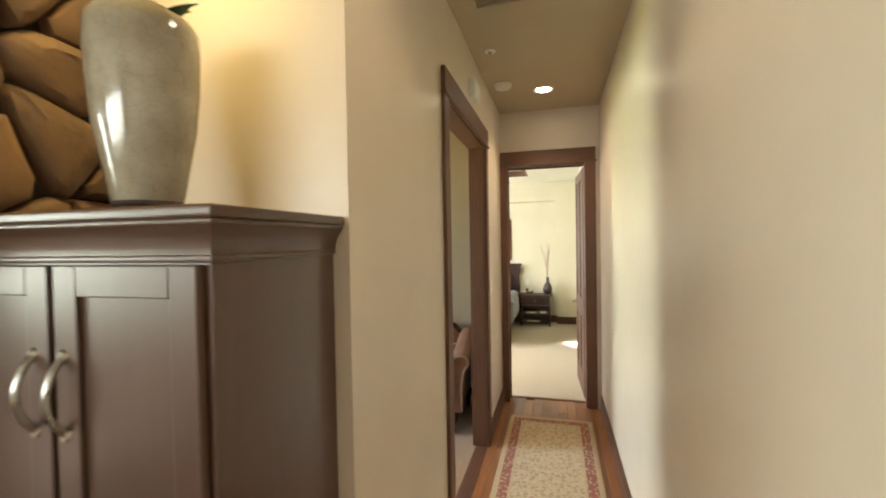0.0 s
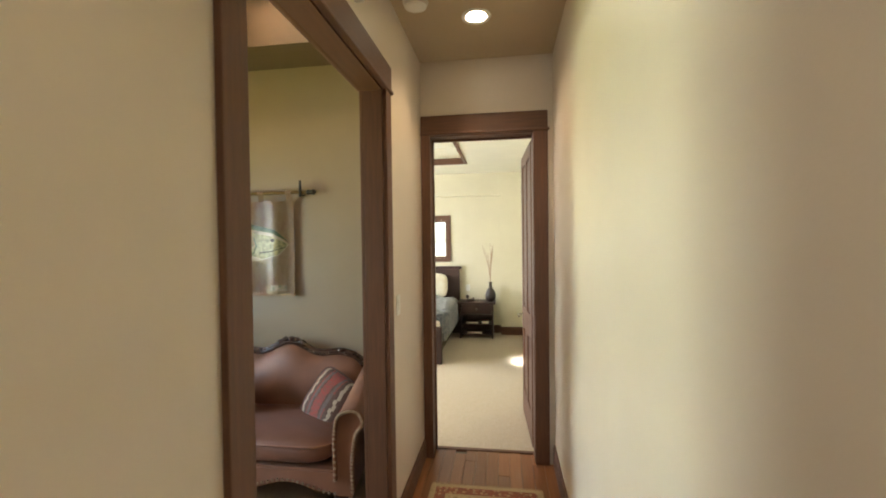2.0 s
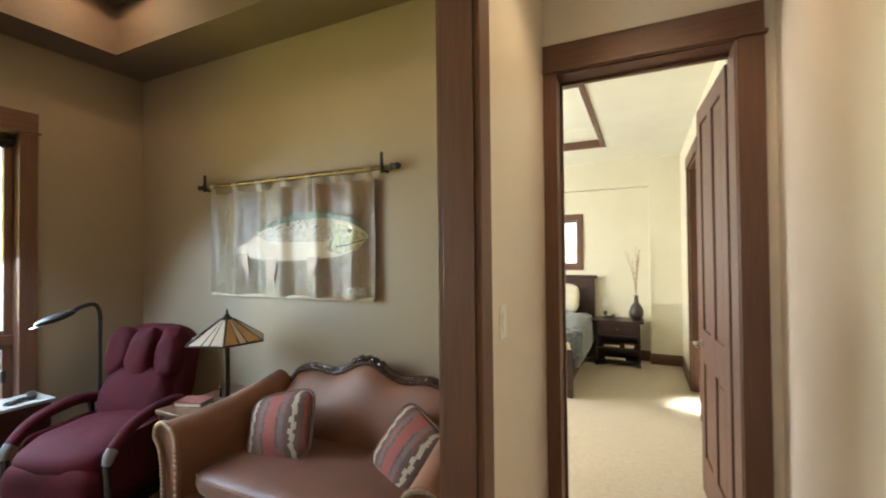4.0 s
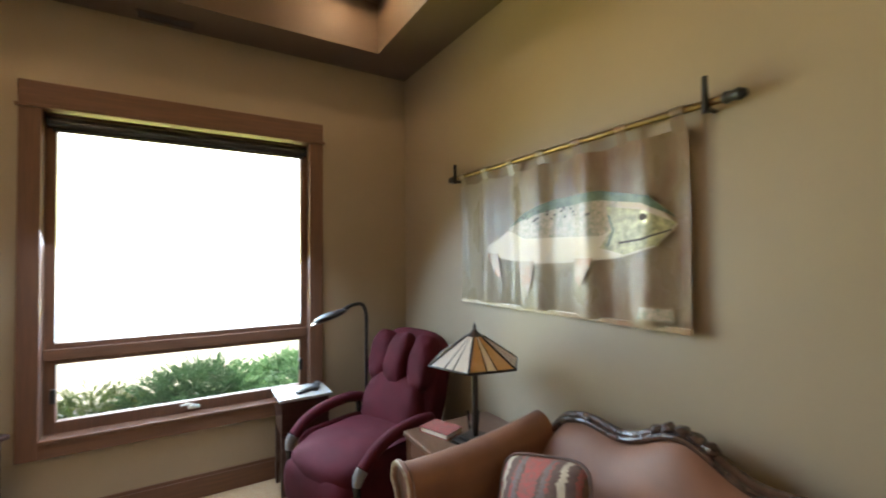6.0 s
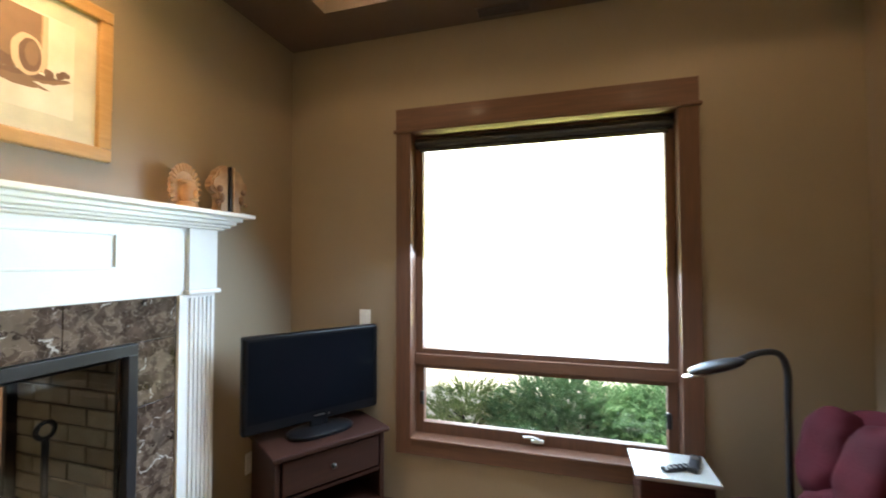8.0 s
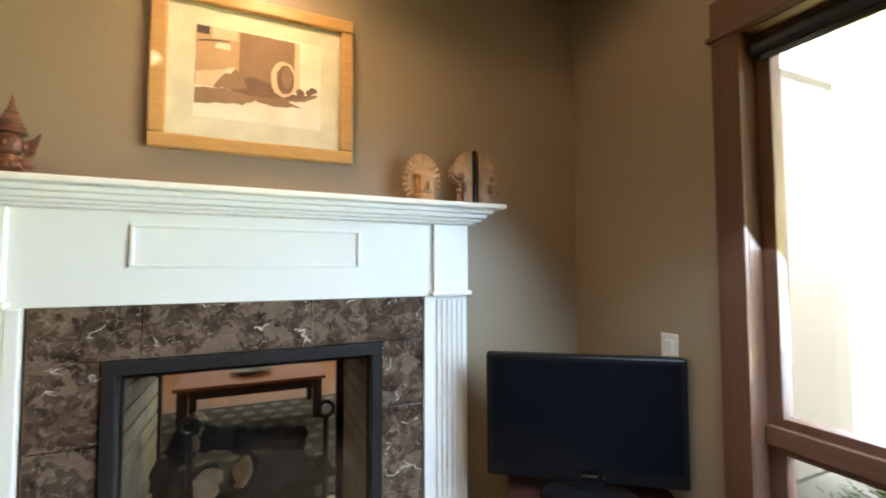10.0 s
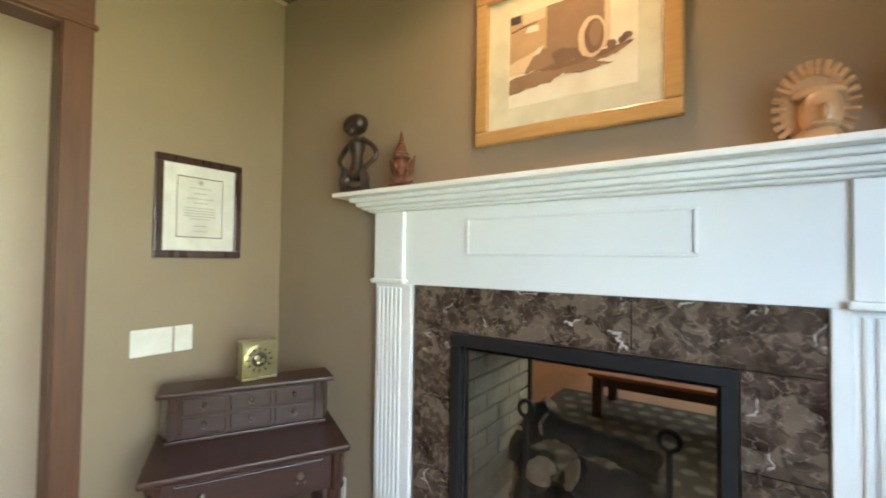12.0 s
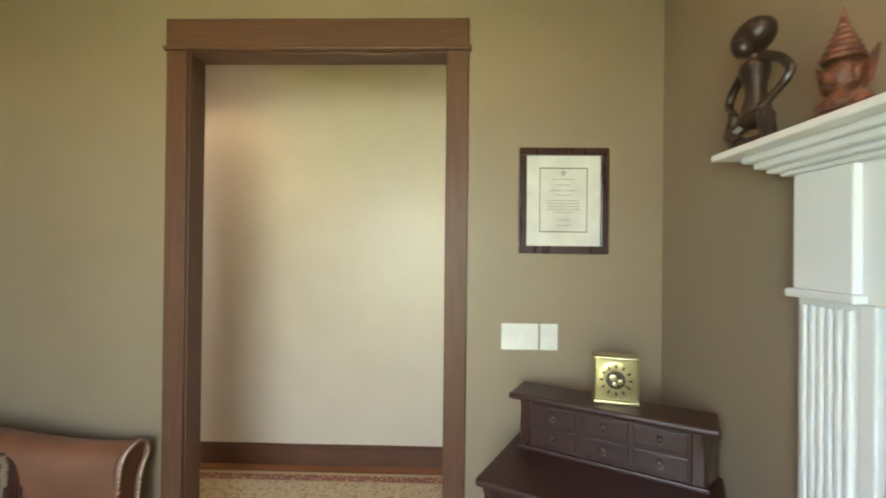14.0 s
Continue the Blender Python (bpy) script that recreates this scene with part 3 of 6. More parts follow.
# ---- fireplace wall ----
def mantel():
    m = thing("fireplace_mantel", "white painted wooden mantel surround with fluted pilasters", "mantel")
    Y = 1.697
    x0, x1 = -2.605, -0.862          # outer faces of the pilasters
    shelf = part("shelf", box(-2.739, -0.705, Y, 1.858, 1.792, 1.812, 0.004), WHITE, m)
    # stepped crown under the shelf
    steps = [(1.772, 1.792, 0.115, 0.095), (1.752, 1.772, 0.098, 0.070), (1.738, 1.752, 0.075, 0.055), (1.726, 1.738, 0.058, 0.030)]
    for z0, z1, out, over in steps:
        part("crown", box(x0 - over, x1 + over, Y, Y + out, z0, z1, 0.006, 3), WHITE, m)
    part("frieze", box(x0 + 0.16, x1 - 0.16, Y, Y + 0.022, 1.41, 1.726, 0.002), WHITE, m)
    # raised rectangular moulding on the frieze
    fx0, fx1, fz0, fz1 = -2.12, -1.34, 1.535, 1.685
    part("panel_moulding", boxes([(fx0, fx1, Y + 0.022, Y + 0.032, fz1 - 0.012, fz1), (fx0, fx1, Y + 0.022, Y + 0.032, fz0, fz0 + 0.012), (fx0, fx0 + 0.012, Y + 0.022, Y + 0.032, fz0 + 0.012, fz1 - 0.012), (fx1 - 0.012, fx1, Y + 0.022, Y + 0.032, fz0 + 0.012, fz1 - 0.012)], 0.003), WHITE, m)
    for a, b in ((x0, x0 + 0.165), (x1 - 0.165, x1)):
        part("pilaster_block", box(a, b, Y, Y + 0.042, 1.432, 1.726, 0.003), WHITE, m)
        part("pilaster_cap", box(a - 0.014, b + 0.012, Y, Y + 0.056, 1.41, 1.432, 0.006, 3), WHITE, m)
        fl = part("pilaster", box(a, b, Y, Y + 0.026, 0.16, 1.41), WHITE, m)
        n = 6
        pitch = (b - a - 0.02) / n
        for i in range(n):
            u = a + 0.01 + pitch * i
            part("flute", box(u + 0.004, u + pitch - 0.006, Y + 0.026, Y + 0.036, 0.18, 1.395, 0.004), WHITE, fl)
        part("plinth", box(a - 0.008, b + 0.008, Y, Y + 0.05, 0.0, 0.16, 0.004), WHITE, m)
    for u0, u1 in ((x0 + 0.165, x0 + 0.205), (x1 - 0.205, x1 - 0.165)):
        part("inner_stop", box(u0, u1, Y, Y + 0.030, 0.0, 1.41, 0.004), WHITE, m)
    return m


mantel()

# marble slabs round the firebox
ms = thing("marble_surround", "polished brown marble tile surround with pale veins", "fireplace surround")
MY = 1.697
G = 0.0015
for a, b, c, d in ((-2.40, -2.215, 0.955, 1.228), (-2.40, -2.215, 0.60, 0.955), (-2.40, -2.215, 0.25, 0.60), (-2.40, -2.215, 0.0, 0.25),
                   (-1.27, -1.078, 0.955, 1.228), (-1.27, -1.078, 0.60, 0.955), (-1.27, -1.078, 0.25, 0.60), (-1.27, -1.078, 0.0, 0.25),
                   (-2.40, -1.94, 1.228, 1.41), (-1.94, -1.38, 1.228, 1.41), (-1.38, -1.078, 1.228, 1.41)):
    part("tile", box(a + G, b - G, MY, MY + 0.017, c + G, d - G, 0.001), MARBLE, ms, smooth=False)

# see-through gas fireplace
gf = thing("fireplace_insert", "black steel see-through fireplace with brick lining and logs", "fireplace")
fx0, fx1, fz0, fz1 = -2.212, -1.274, 0.20, 1.225
FT = 0.040
fr = part("frame", boxes([(fx0, fx1, MY - 0.01, MY + 0.030, fz1 - FT - 0.006, fz1), (fx0, fx1, MY - 0.01, MY + 0.030, fz0, fz0 + 0.09), (fx0, fx0 + FT, MY - 0.01, MY + 0.030, fz0 + 0.09, fz1 - FT - 0.006), (fx1 - FT, fx1, MY - 0.01, MY + 0.030, fz0 + 0.09, fz1 - FT - 0.006)], 0.0025), BLACK_METAL, gf)
part("inner_frame", boxes([(fx0 + FT, fx1 - FT, MY - 0.03, MY - 0.012, fz1 - 0.066, fz1 - 0.044), (fx0 + FT, fx0 + FT + 0.012, MY - 0.03, MY - 0.012, fz0 + 0.09, fz1 - 0.066), (fx1 - FT - 0.012, fx1 - FT, MY - 0.03, MY - 0.012, fz0 + 0.09, fz1 - 0.066)], 0.002), BLACK_METAL, gf)
g = part("glass", box(fx0 + 0.05, fx1 - 0.05, MY - 0.012, MY - 0.008, fz0 + 0.08, fz1 - 0.05), FIREGLASS, gf, "clear fireplace glass", False)
g.visible_shadow = False
FB0, FB1 = 1.03, 1.66
part("base_pan", box(fx0, fx1, FB0, MY - 0.03, 0.0, 0.22), BLACK_METAL, gf)
part("top_pan", box(fx0, fx1, FB0, MY - 0.03, 1.19, 1.24), BLACK_METAL, gf)
for side, (a, b) in enumerate(((fx0 - 0.01, fx0 + 0.02), (fx1 - 0.02, fx1 + 0.01))):
    wl = part("lining", box(a, b, FB0, MY - 0.031, 0.22, 1.19), MORTAR, gf)
    for r in range(12):
        z = 0.225 + r * 0.080
        off = -0.11 if r % 2 else 0.0
        y = FB0 + 0.002 + off
        while y < MY - 0.04:
            y0, y1 = max(y, FB0 + 0.002), min(y + 0.215, MY - 0.036)
            if y1 - y0 > 0.03:
                xa, xb = ((b, b + 0.012) if side == 0 else (a - 0.012, a))
                part("brick", box(xa, xb, y0, y1, z, min(z + 0.070, 1.188), 0.003, 1), FIREBRICK, wl, smooth=False)
            y += 0.225
part("back_frame", boxes([(fx0, fx1, FB0 - 0.03, FB0, 1.10, 1.19), (fx0 + 0.02, fx0 + 0.07, FB0 - 0.03, FB0, 0.22, 1.10), (fx1 - 0.045, fx1 - 0.02, FB0 - 0.03, FB0, 0.22, 1.10)], 0.003), BLACK_METAL, gf)

# burnt ceramic logs on a grate
LOG = mat("charred_log", (0.020, 0.014, 0.012), 0.98, 0, (0.005, 0.004, 0.004), 18, bump=0.9, bscale=40, spread=0.5)
LOG_END = mat("pale_log_end", (0.50, 0.38, 0.26), 0.85, 0, (0.34, 0.22, 0.14), 30, bump=0.4, bscale=80)
lg = thing("log_set", "charred ceramic logs with pale cut ends on a grate", "logs")
random.seed(4)
for i, (xa, ya, za, xb, yb, zb, r) in enumerate(((-2.06, 1.42, 0.38, -1.44, 1.30, 0.42, 0.085), (-1.98, 1.20, 0.40, -1.40, 1.36, 0.52, 0.08), (-2.04, 1.26, 0.56, -1.70, 1.50, 0.70, 0.070), (-1.38, 1.20, 0.54, -1.56, 1.50, 0.68, 0.066), (-1.96, 1.24, 0.70, -1.52, 1.34, 0.80, 0.055), (-1.36, 1.32, 0.62, -1.50, 1.26, 0.86, 0.045))):
    pts = [Vector((xa, ya, za)).lerp(Vector((xb, yb, zb)), k / 7) + Vector((0, 0, 0.012 * math.sin(k * 1.7 + i))) for k in range(8)]
    bm = tube([q for a_, b_ in zip(pts, pts[1:]) for q in (a_, a_.lerp(b_, 0.5))] + [pts[-1]], r, 20, [r * (0.82 + 0.26 * random.random()) for _ in range(2 * len(pts) - 1)])
    l = part("log", crumple(crumple(bm, 0.030, 9), 0.016, 34), LOG, lg)
    d = (Vector((xb, yb, zb)) - Vector((xa, ya, za))).normalized()
    cap = lathe([(r * 0.80, -0.004), (r * 0.82, 0.006), (r * 0.6, 0.010)], 14)
    cap.transform(Matrix.Translation(Vector((xb, yb, zb)) + d * 0.010) @ d.to_track_quat("Z", "Y").to_matrix().to_4x4())
    part("cut_end", crumple(cap, 0.020, 26), LOG_END, l)
for i in range(7):
    x = -2.05 + i * 0.11
    part("grate_bar", tube([(x, 1.14, 0.30), (x, 1.50, 0.30), (x, 1.54, 0.42)], 0.011, 8), BLACK_METAL, lg)
for x in (-2.02, -1.50):
    pts = curve_points([(x, 1.50, 0.22), (x, 1.50, 0.60), (x, 1.50, 0.88)], 6)
    an = part("andiron", tube(pts, 0.012, 10), BLACK_METAL, lg)
    ring = [(x + 0.032 * math.cos(a), 1.50, 0.912 + 0.032 * math.sin(a)) for a in [2 * math.pi * k / 18 for k in range(19)]]
    part("ring", tube(ring, 0.009, 8), BLACK_METAL, an)
part("crossbar", tube([(-2.08, 1.17, 0.26), (-1.38, 1.17, 0.26)], 0.014, 8), BLACK_METAL, lg)
for x in (-2.055, -1.425):
    part("foot", box(x - 0.015, x + 0.015, 1.14, 1.53, 0.22, 0.29, 0.003), BLACK_METAL, lg)

# framed watercolour
OAK = mat("pale_maple_frame", (0.52, 0.31, 0.12), 0.35, 0, (0.40, 0.22, 0.075), 5, (2, 14, 14), 0.08, 40, coat=0.3, spread=0.7)
MATTE = mat("cream_mat_board", (0.66, 0.62, 0.46), 0.9, 0, None, 10, bump=0.05)
PAPER = mat("cream_paper", (0.74, 0.70, 0.58), 0.85, 0, (0.66, 0.58, 0.44), 8, bump=0.05)
SEPIA = mat("sepia_wash", (0.31, 0.19, 0.11), 0.85, 0, (0.22, 0.13, 0.075), 12, bump=0.03, spread=0.7)
SEPIA_PALE = mat("pale_sepia_wash", (0.50, 0.34, 0.19), 0.85, 0, (0.40, 0.25, 0.13), 12, bump=0.03, spread=0.7)
INK = mat("dark_ink", (0.06, 0.045, 0.035), 0.8, 0, None, 20, bump=0.02)
pc = thing("framed_painting", "sepia watercolour in a pale maple frame over the mantel", "painting")
px0, px1, pz0, pz1, PY = -2.086, -1.378, 1.957, 2.556, 1.697
fw = 0.052
part("frame", boxes([(px0, px1, PY, PY + 0.034, pz1 - fw, pz1), (px0, px1, PY, PY + 0.034, pz0, pz0 + fw), (px0, px0 + fw, PY, PY + 0.034, pz0 + fw, pz1 - fw), (px1 - fw, px1, PY, PY + 0.034, pz0 + fw, pz1 - fw)], 0.007), OAK, pc)
part("mat_board", box(px0 + fw, px1 - fw, PY, PY + 0.014, pz0 + fw, pz1 - fw), MATTE, pc, smooth=False)
ax0, ax1, az0, az1 = -1.958, -1.512, 2.085, 2.432
art = part("picture", box(ax0, ax1, PY + 0.014, PY + 0.0155, az0, az1), PAPER, pc, smooth=False)


def wash(pts, material, lift, rag=0.010):
    """One wash of watercolour with a ragged edge, over the sheet from 0 to 1."""
    ring = []
    for (u0, v0), (u1, v1) in zip(pts, pts[1:] + pts[:1]):
        n = max(1, int(math.hypot(u1 - u0, v1 - v0) / 0.035))
        ring += [(u0 + (u1 - u0) * k / n + random.uniform(-rag, rag) * 0.6, v0 + (v1 - v0) * k / n + random.uniform(-rag, rag)) for k in range(n)]
    part("brushwork", moved(prism([(ax1 - min(0.995, max(0.005, u)) * (ax1 - ax0), az0 + min(0.99, max(0.01, v)) * (az1 - az0)) for u, v in ring], 0.0004, "y"), 0, PY + 0.0156 + lift, 0), material, art, smooth=False)


def ring_points(cu, cv, ru, rv):
    return [(cu + ru * math.cos(math.pi * k / 12), cv + rv * math.sin(math.pi * k / 12)) for k in range(24)]


random.seed(21)
SEPIA_DEEP = mat("deep_sepia_wash", (0.24, 0.14, 0.085), 0.85, 0, (0.15, 0.085, 0.055), 14, bump=0.03, spread=0.8)
SEPIA_CREAM = mat("cream_wash", (0.66, 0.52, 0.34), 0.85, 0, (0.58, 0.42, 0.26), 12, bump=0.03, spread=0.8)
wash([(0.01, 0.34), (0.01, 0.98), (0.80, 0.98), (0.80, 0.40), (0.40, 0.36)], SEPIA_PALE, 0.0, 0.004)
wash([(0.33, 0.40), (0.335, 0.98), (0.77, 0.98), (0.765, 0.42), (0.55, 0.36)], SEPIA, 0.0006, 0.005)
wash([(0.20, 0.34), (0.30, 0.44), (0.45, 0.50), (0.58, 0.46), (0.62, 0.36), (0.40, 0.32)], SEPIA_DEEP, 0.0012)
wash([(0.13, 0.86), (0.13, 0.98), (0.32, 0.98), (0.32, 0.87)], SEPIA_CREAM, 0.0012, 0.003)
wash([(0.02, 0.89), (0.02, 0.98), (0.11, 0.98), (0.11, 0.89)], INK, 0.0012, 0.004)
wash([(0.02, 0.81), (0.12, 0.84), (0.25, 0.855), (0.25, 0.845), (0.12, 0.825), (0.02, 0.80)], INK, 0.0016, 0.002)
wash([(0.14, 0.77), (0.18, 0.82), (0.26, 0.82), (0.27, 0.76), (0.20, 0.75)], PAPER, 0.0016)
wash([(0.01, 0.33), (0.01, 0.47), (0.16, 0.52), (0.28, 0.57), (0.20, 0.36)], SEPIA_CREAM, 0.0012)
wash([(0.14, 0.33), (0.20, 0.46), (0.29, 0.57), (0.36, 0.52), (0.40, 0.36)], SEPIA, 0.0018)
wash([(0.22, 0.50), (0.26, 0.56), (0.31, 0.58), (0.27, 0.50)], PAPER, 0.0022)
wash([(0.01, 0.13), (0.01, 0.30), (0.15, 0.33), (0.50, 0.34), (0.98, 0.39), (0.86, 0.31), (0.72, 0.28), (0.84, 0.235), (0.60, 0.21), (0.46, 0.24), (0.36, 0.18), (0.20, 0.17)], SEPIA, 0.0012)
wash([(0.20, 0.33), (0.50, 0.345), (0.98, 0.40), (0.80, 0.33), (0.45, 0.29)], SEPIA_DEEP, 0.0018)
wash([(0.775, 0.40), (0.78, 0.98), (0.815, 0.98), (0.815, 0.40)], SEPIA_CREAM, 0.0012, 0.003)
wash(ring_points(0.685, 0.53, 0.105, 0.205), SEPIA_CREAM, 0.0024, 0.006)
wash(ring_points(0.70, 0.53, 0.072, 0.165), SEPIA_DEEP, 0.0030, 0.006)
wash(ring_points(0.71, 0.55, 0.045, 0.12), SEPIA, 0.0034, 0.006)
for u, v in ((0.82, 0.41), (0.90, 0.42), (0.93, 0.45)):
    wash([(u + 0.035 * math.cos(k), v + 0.04 * math.sin(k)) for k in [math.pi * i / 4 for i in range(8)]], SEPIA_DEEP, 0.0024)

# figures on the mantel
EBONY = mat("dark_carved_wood", (0.042, 0.024, 0.017), 0.42, 0, (0.016, 0.009, 0.007), 20, bump=0.3, bscale=70, coat=0.12)
TERRA = mat("red_brown_glaze", (0.20, 0.070, 0.036), 0.42, 0, (0.075, 0.027, 0.016), 40, bump=0.8, bscale=110, coat=0.15)
CERAMIC = mat("ochre_ceramic", (0.56, 0.36, 0.19), 0.4, 0, (0.42, 0.22, 0.10), 18, bump=0.3, bscale=60, coat=0.2)
SHARD = mat("pale_petrified_stone", (0.48, 0.33, 0.20), 0.5, 0, (0.30, 0.17, 0.09), 15, bump=0.3, bscale=50)
TOPZ = 1.812
FX, FYC = -0.79, 1.785
d = [tube(curve_points([(FX, FYC, TOPZ + 0.10), (FX - 0.004, FYC + 0.004, TOPZ + 0.16), (FX + 0.006, FYC, TOPZ + 0.225), (FX + 0.008, FYC, TOPZ + 0.262)], 5), 0.03, 12, [0.036, 0.034, 0.031, 0.028, 0.025, 0.024, 0.026, 0.030, 0.034, 0.037, 0.037, 0.033, 0.026, 0.016, 0.014, 0.014]),
     moved(cushion(0.122, 0.090, 0.092, 2.3, 2.1, 26, 16), FX + 0.016, FYC - 0.002, TOPZ + 0.314, 0, 14, 0),
     moved(cushion(0.05, 0.05, 0.055, 2, 2), FX + 0.01, FYC + 0.03, TOPZ + 0.282),
     moved(cushion(0.095, 0.075, 0.055, 2.2, 2), FX, FYC, TOPZ + 0.085)]
for sg, hand in ((-1, (FX - 0.050, FYC + 0.02, TOPZ + 0.10)), (1, (FX + 0.058, FYC + 0.02, TOPZ + 0.105))):
    d.append(tube(curve_points([(FX + sg * 0.030, FYC, TOPZ + 0.240), (FX + sg * 0.080, FYC - 0.004, TOPZ + 0.212), (FX + sg * 0.112, FYC, TOPZ + 0.160), hand], 4), 0.011, 8, [0.016, 0.014, 0.013, 0.012, 0.012, 0.012, 0.012, 0.012, 0.011, 0.011, 0.010, 0.011, 0.014]))
d.append(tube(curve_points([(FX - 0.03, FYC, TOPZ + 0.09), (FX - 0.068, FYC + 0.025, TOPZ + 0.070), (FX - 0.06, FYC + 0.01, TOPZ + 0.008)], 5), 0.019, 8))
d.append(tube(curve_points([(FX + 0.03, FYC, TOPZ + 0.085), (FX + 0.055, FYC + 0.03, TOPZ + 0.05), (FX + 0.02, FYC + 0.03, TOPZ + 0.02)], 5), 0.018, 8))
d.append(tube([(FX + 0.060, FYC + 0.02, TOPZ + 0.112), (FX + 0.066, FYC + 0.018, TOPZ + 0.07), (FX + 0.066, FYC + 0.015, TOPZ + 0.012)], 0.016, 8, [0.010, 0.020, 0.014]))
d.append(moved(cushion(0.15, 0.085, 0.03, 3, 4), FX, FYC, TOPZ + 0.014))
fig = join(*d)
fig.transform(Matrix.Translation((FX, FYC, TOPZ)) @ Matrix.Diagonal((1.05, 1.05, 1.02, 1)) @ Matrix.Translation((-FX, -FYC, -TOPZ)))
tagged(part("wooden_figurine", fig, EBONY), "dark carved wooden kneeling figurine on the mantel shelf", "figurine")
BX, BY = -1.052, 1.785
d = [box(BX - 0.040, BX + 0.040, BY - 0.030, BY + 0.030, TOPZ, TOPZ + 0.022, 0.006),
     moved(lathe([(0.036, 0.02), (0.040, 0.035), (0.024, 0.050), (0.020, 0.062)], 18), BX, BY, TOPZ),
     moved(cushion(0.056, 0.056, 0.078, 2.2, 2.1, 20, 14), BX, BY, TOPZ + 0.095),
     moved(cushion(0.012, 0.018, 0.026, 2, 2), BX, BY + 0.028, TOPZ + 0.092),
     moved(cushion(0.028, 0.012, 0.008, 2, 2), BX, BY + 0.025, TOPZ + 0.074)]
for k in range(6):
    d.append(moved(lathe([(0.034 - 0.0052 * k, 0), (0.036 - 0.0052 * k, 0.006), (0.029 - 0.0050 * k, 0.014)], 16), BX, BY, TOPZ + 0.128 + 0.0145 * k))
d.append(moved(lathe([(0.007, 0), (0.004, 0.02), (0.0015, 0.032)], 10), BX, BY, TOPZ + 0.212))
for sd in (-1, 1):
    d.append(moved(cushion(0.010, 0.014, 0.036, 2, 2), BX + sd * 0.031, BY, TOPZ + 0.090))
    d.append(moved(prism([(0, 0), (0.020, 0.012), (0.027, 0.046), (0.034, 0.084), (0.018, 0.062), (0.004, 0.056)], 0.012, "y", 0.003), BX + sd * 0.026, BY - 0.006, TOPZ + 0.056, 0, 0, 0 if sd > 0 else 180))
for sd in (-1, 1):
    d.append(moved(cushion(0.030, 0.045, 0.030, 2.2, 2), BX + sd * 0.034, BY, TOPZ + 0.038))
bust = join(*d)
bust.transform(Matrix.Translation((BX, BY, TOPZ)) @ Matrix.Diagonal((1.10, 1.15, 1.0, 1)) @ Matrix.Translation((-BX, -BY, -TOPZ)))
tagged(part("temple_bust", bust, TERRA), "small red-brown glazed temple bust with pointed crown", "figurine")
# fan-crowned ceramic head
n = 19
d = [moved(prism([(0.066 * math.cos(a), 0.092 + 0.092 * math.sin(a)) for a in [math.radians(-60 + 300 * i / 24) for i in range(25)]], 0.022, "y", 0.004), -2.365, 1.765, TOPZ + 0.004)]
for i in range(n + 1):
    a = math.radians(-38 + 256 * i / n)
    d.append(tube([(-2.365 + 0.055 * math.cos(a), 1.790, TOPZ + 0.088 + 0.078 * math.sin(a)), (-2.365 + 0.082 * math.cos(a), 1.787, TOPZ + 0.090 + 0.112 * math.sin(a))], 0.0055, 6, [0.005, 0.0085]))
d.append(moved(cushion(0.082, 0.07, 0.125, 2.2, 2.2), -2.375, 1.80, TOPZ + 0.068))
d.append(moved(cushion(0.016, 0.03, 0.04, 2, 2), -2.377, 1.838, TOPZ + 0.062))
d.append(moved(cushion(0.05, 0.02, 0.012, 2, 2), -2.377, 1.832, TOPZ + 0.036))
d.append(moved(cushion(0.10, 0.05, 0.035, 2, 2), -2.372, 1.80, TOPZ + 0.115))
d.append(moved(lathe([(0.05, 0), (0.045, 0.02), (0.03, 0.03)], 16), -2.37, 1.795, TOPZ))
tagged(part("fan_headdress_sculpture", join(*d), CERAMIC), "ochre ceramic head with a ribbed fan headdress", "figurine")
for i, (x, sgn) in enumerate(((-2.606, 1), (-2.622, -1))):
    be = thing("bookend", "rough pale stone bookend with a dark polished edge", "bookend", None, "bookends on the mantel")
    out = [(0, 0), (0.060, 0), (0.054, 0.045), (0.060, 0.085), (0.092, 0.105), (0.104, 0.130), (0.096, 0.165), (0.072, 0.185), (0.060, 0.212), (0.030, 0.226), (0.018, 0.246 - 0.02 * i), (0, 0.238)]
    part("slab", crumple(moved(prism([(sgn * a, b) for a, b in out], 0.055, "y", 0.010), x + sgn * 0.008, 1.755, TOPZ), 0.006, 45), SHARD, be)
    part("backplate", box(min(x, x + sgn * 0.008), max(x, x + sgn * 0.008), 1.75, 1.822, TOPZ, TOPZ + 0.235, 0.002), BLACK_PLASTIC if i == 0 else SHARD, be)
    part("crouching_carving", join(moved(cushion(0.03, 0.03, 0.035, 2, 2), x + sgn * 0.07, 1.818, TOPZ + 0.115), moved(cushion(0.022, 0.025, 0.05, 2, 2), x + sgn * 0.055, 1.818, TOPZ + 0.07), moved(cushion(0.02, 0.025, 0.024, 2, 2), x + sgn * 0.085, 1.818, TOPZ + 0.05)), mat("brown_relief_stone", (0.26, 0.16, 0.10), 0.5, 0, (0.14, 0.08, 0.05), 25, bump=0.4, bscale=60), be)
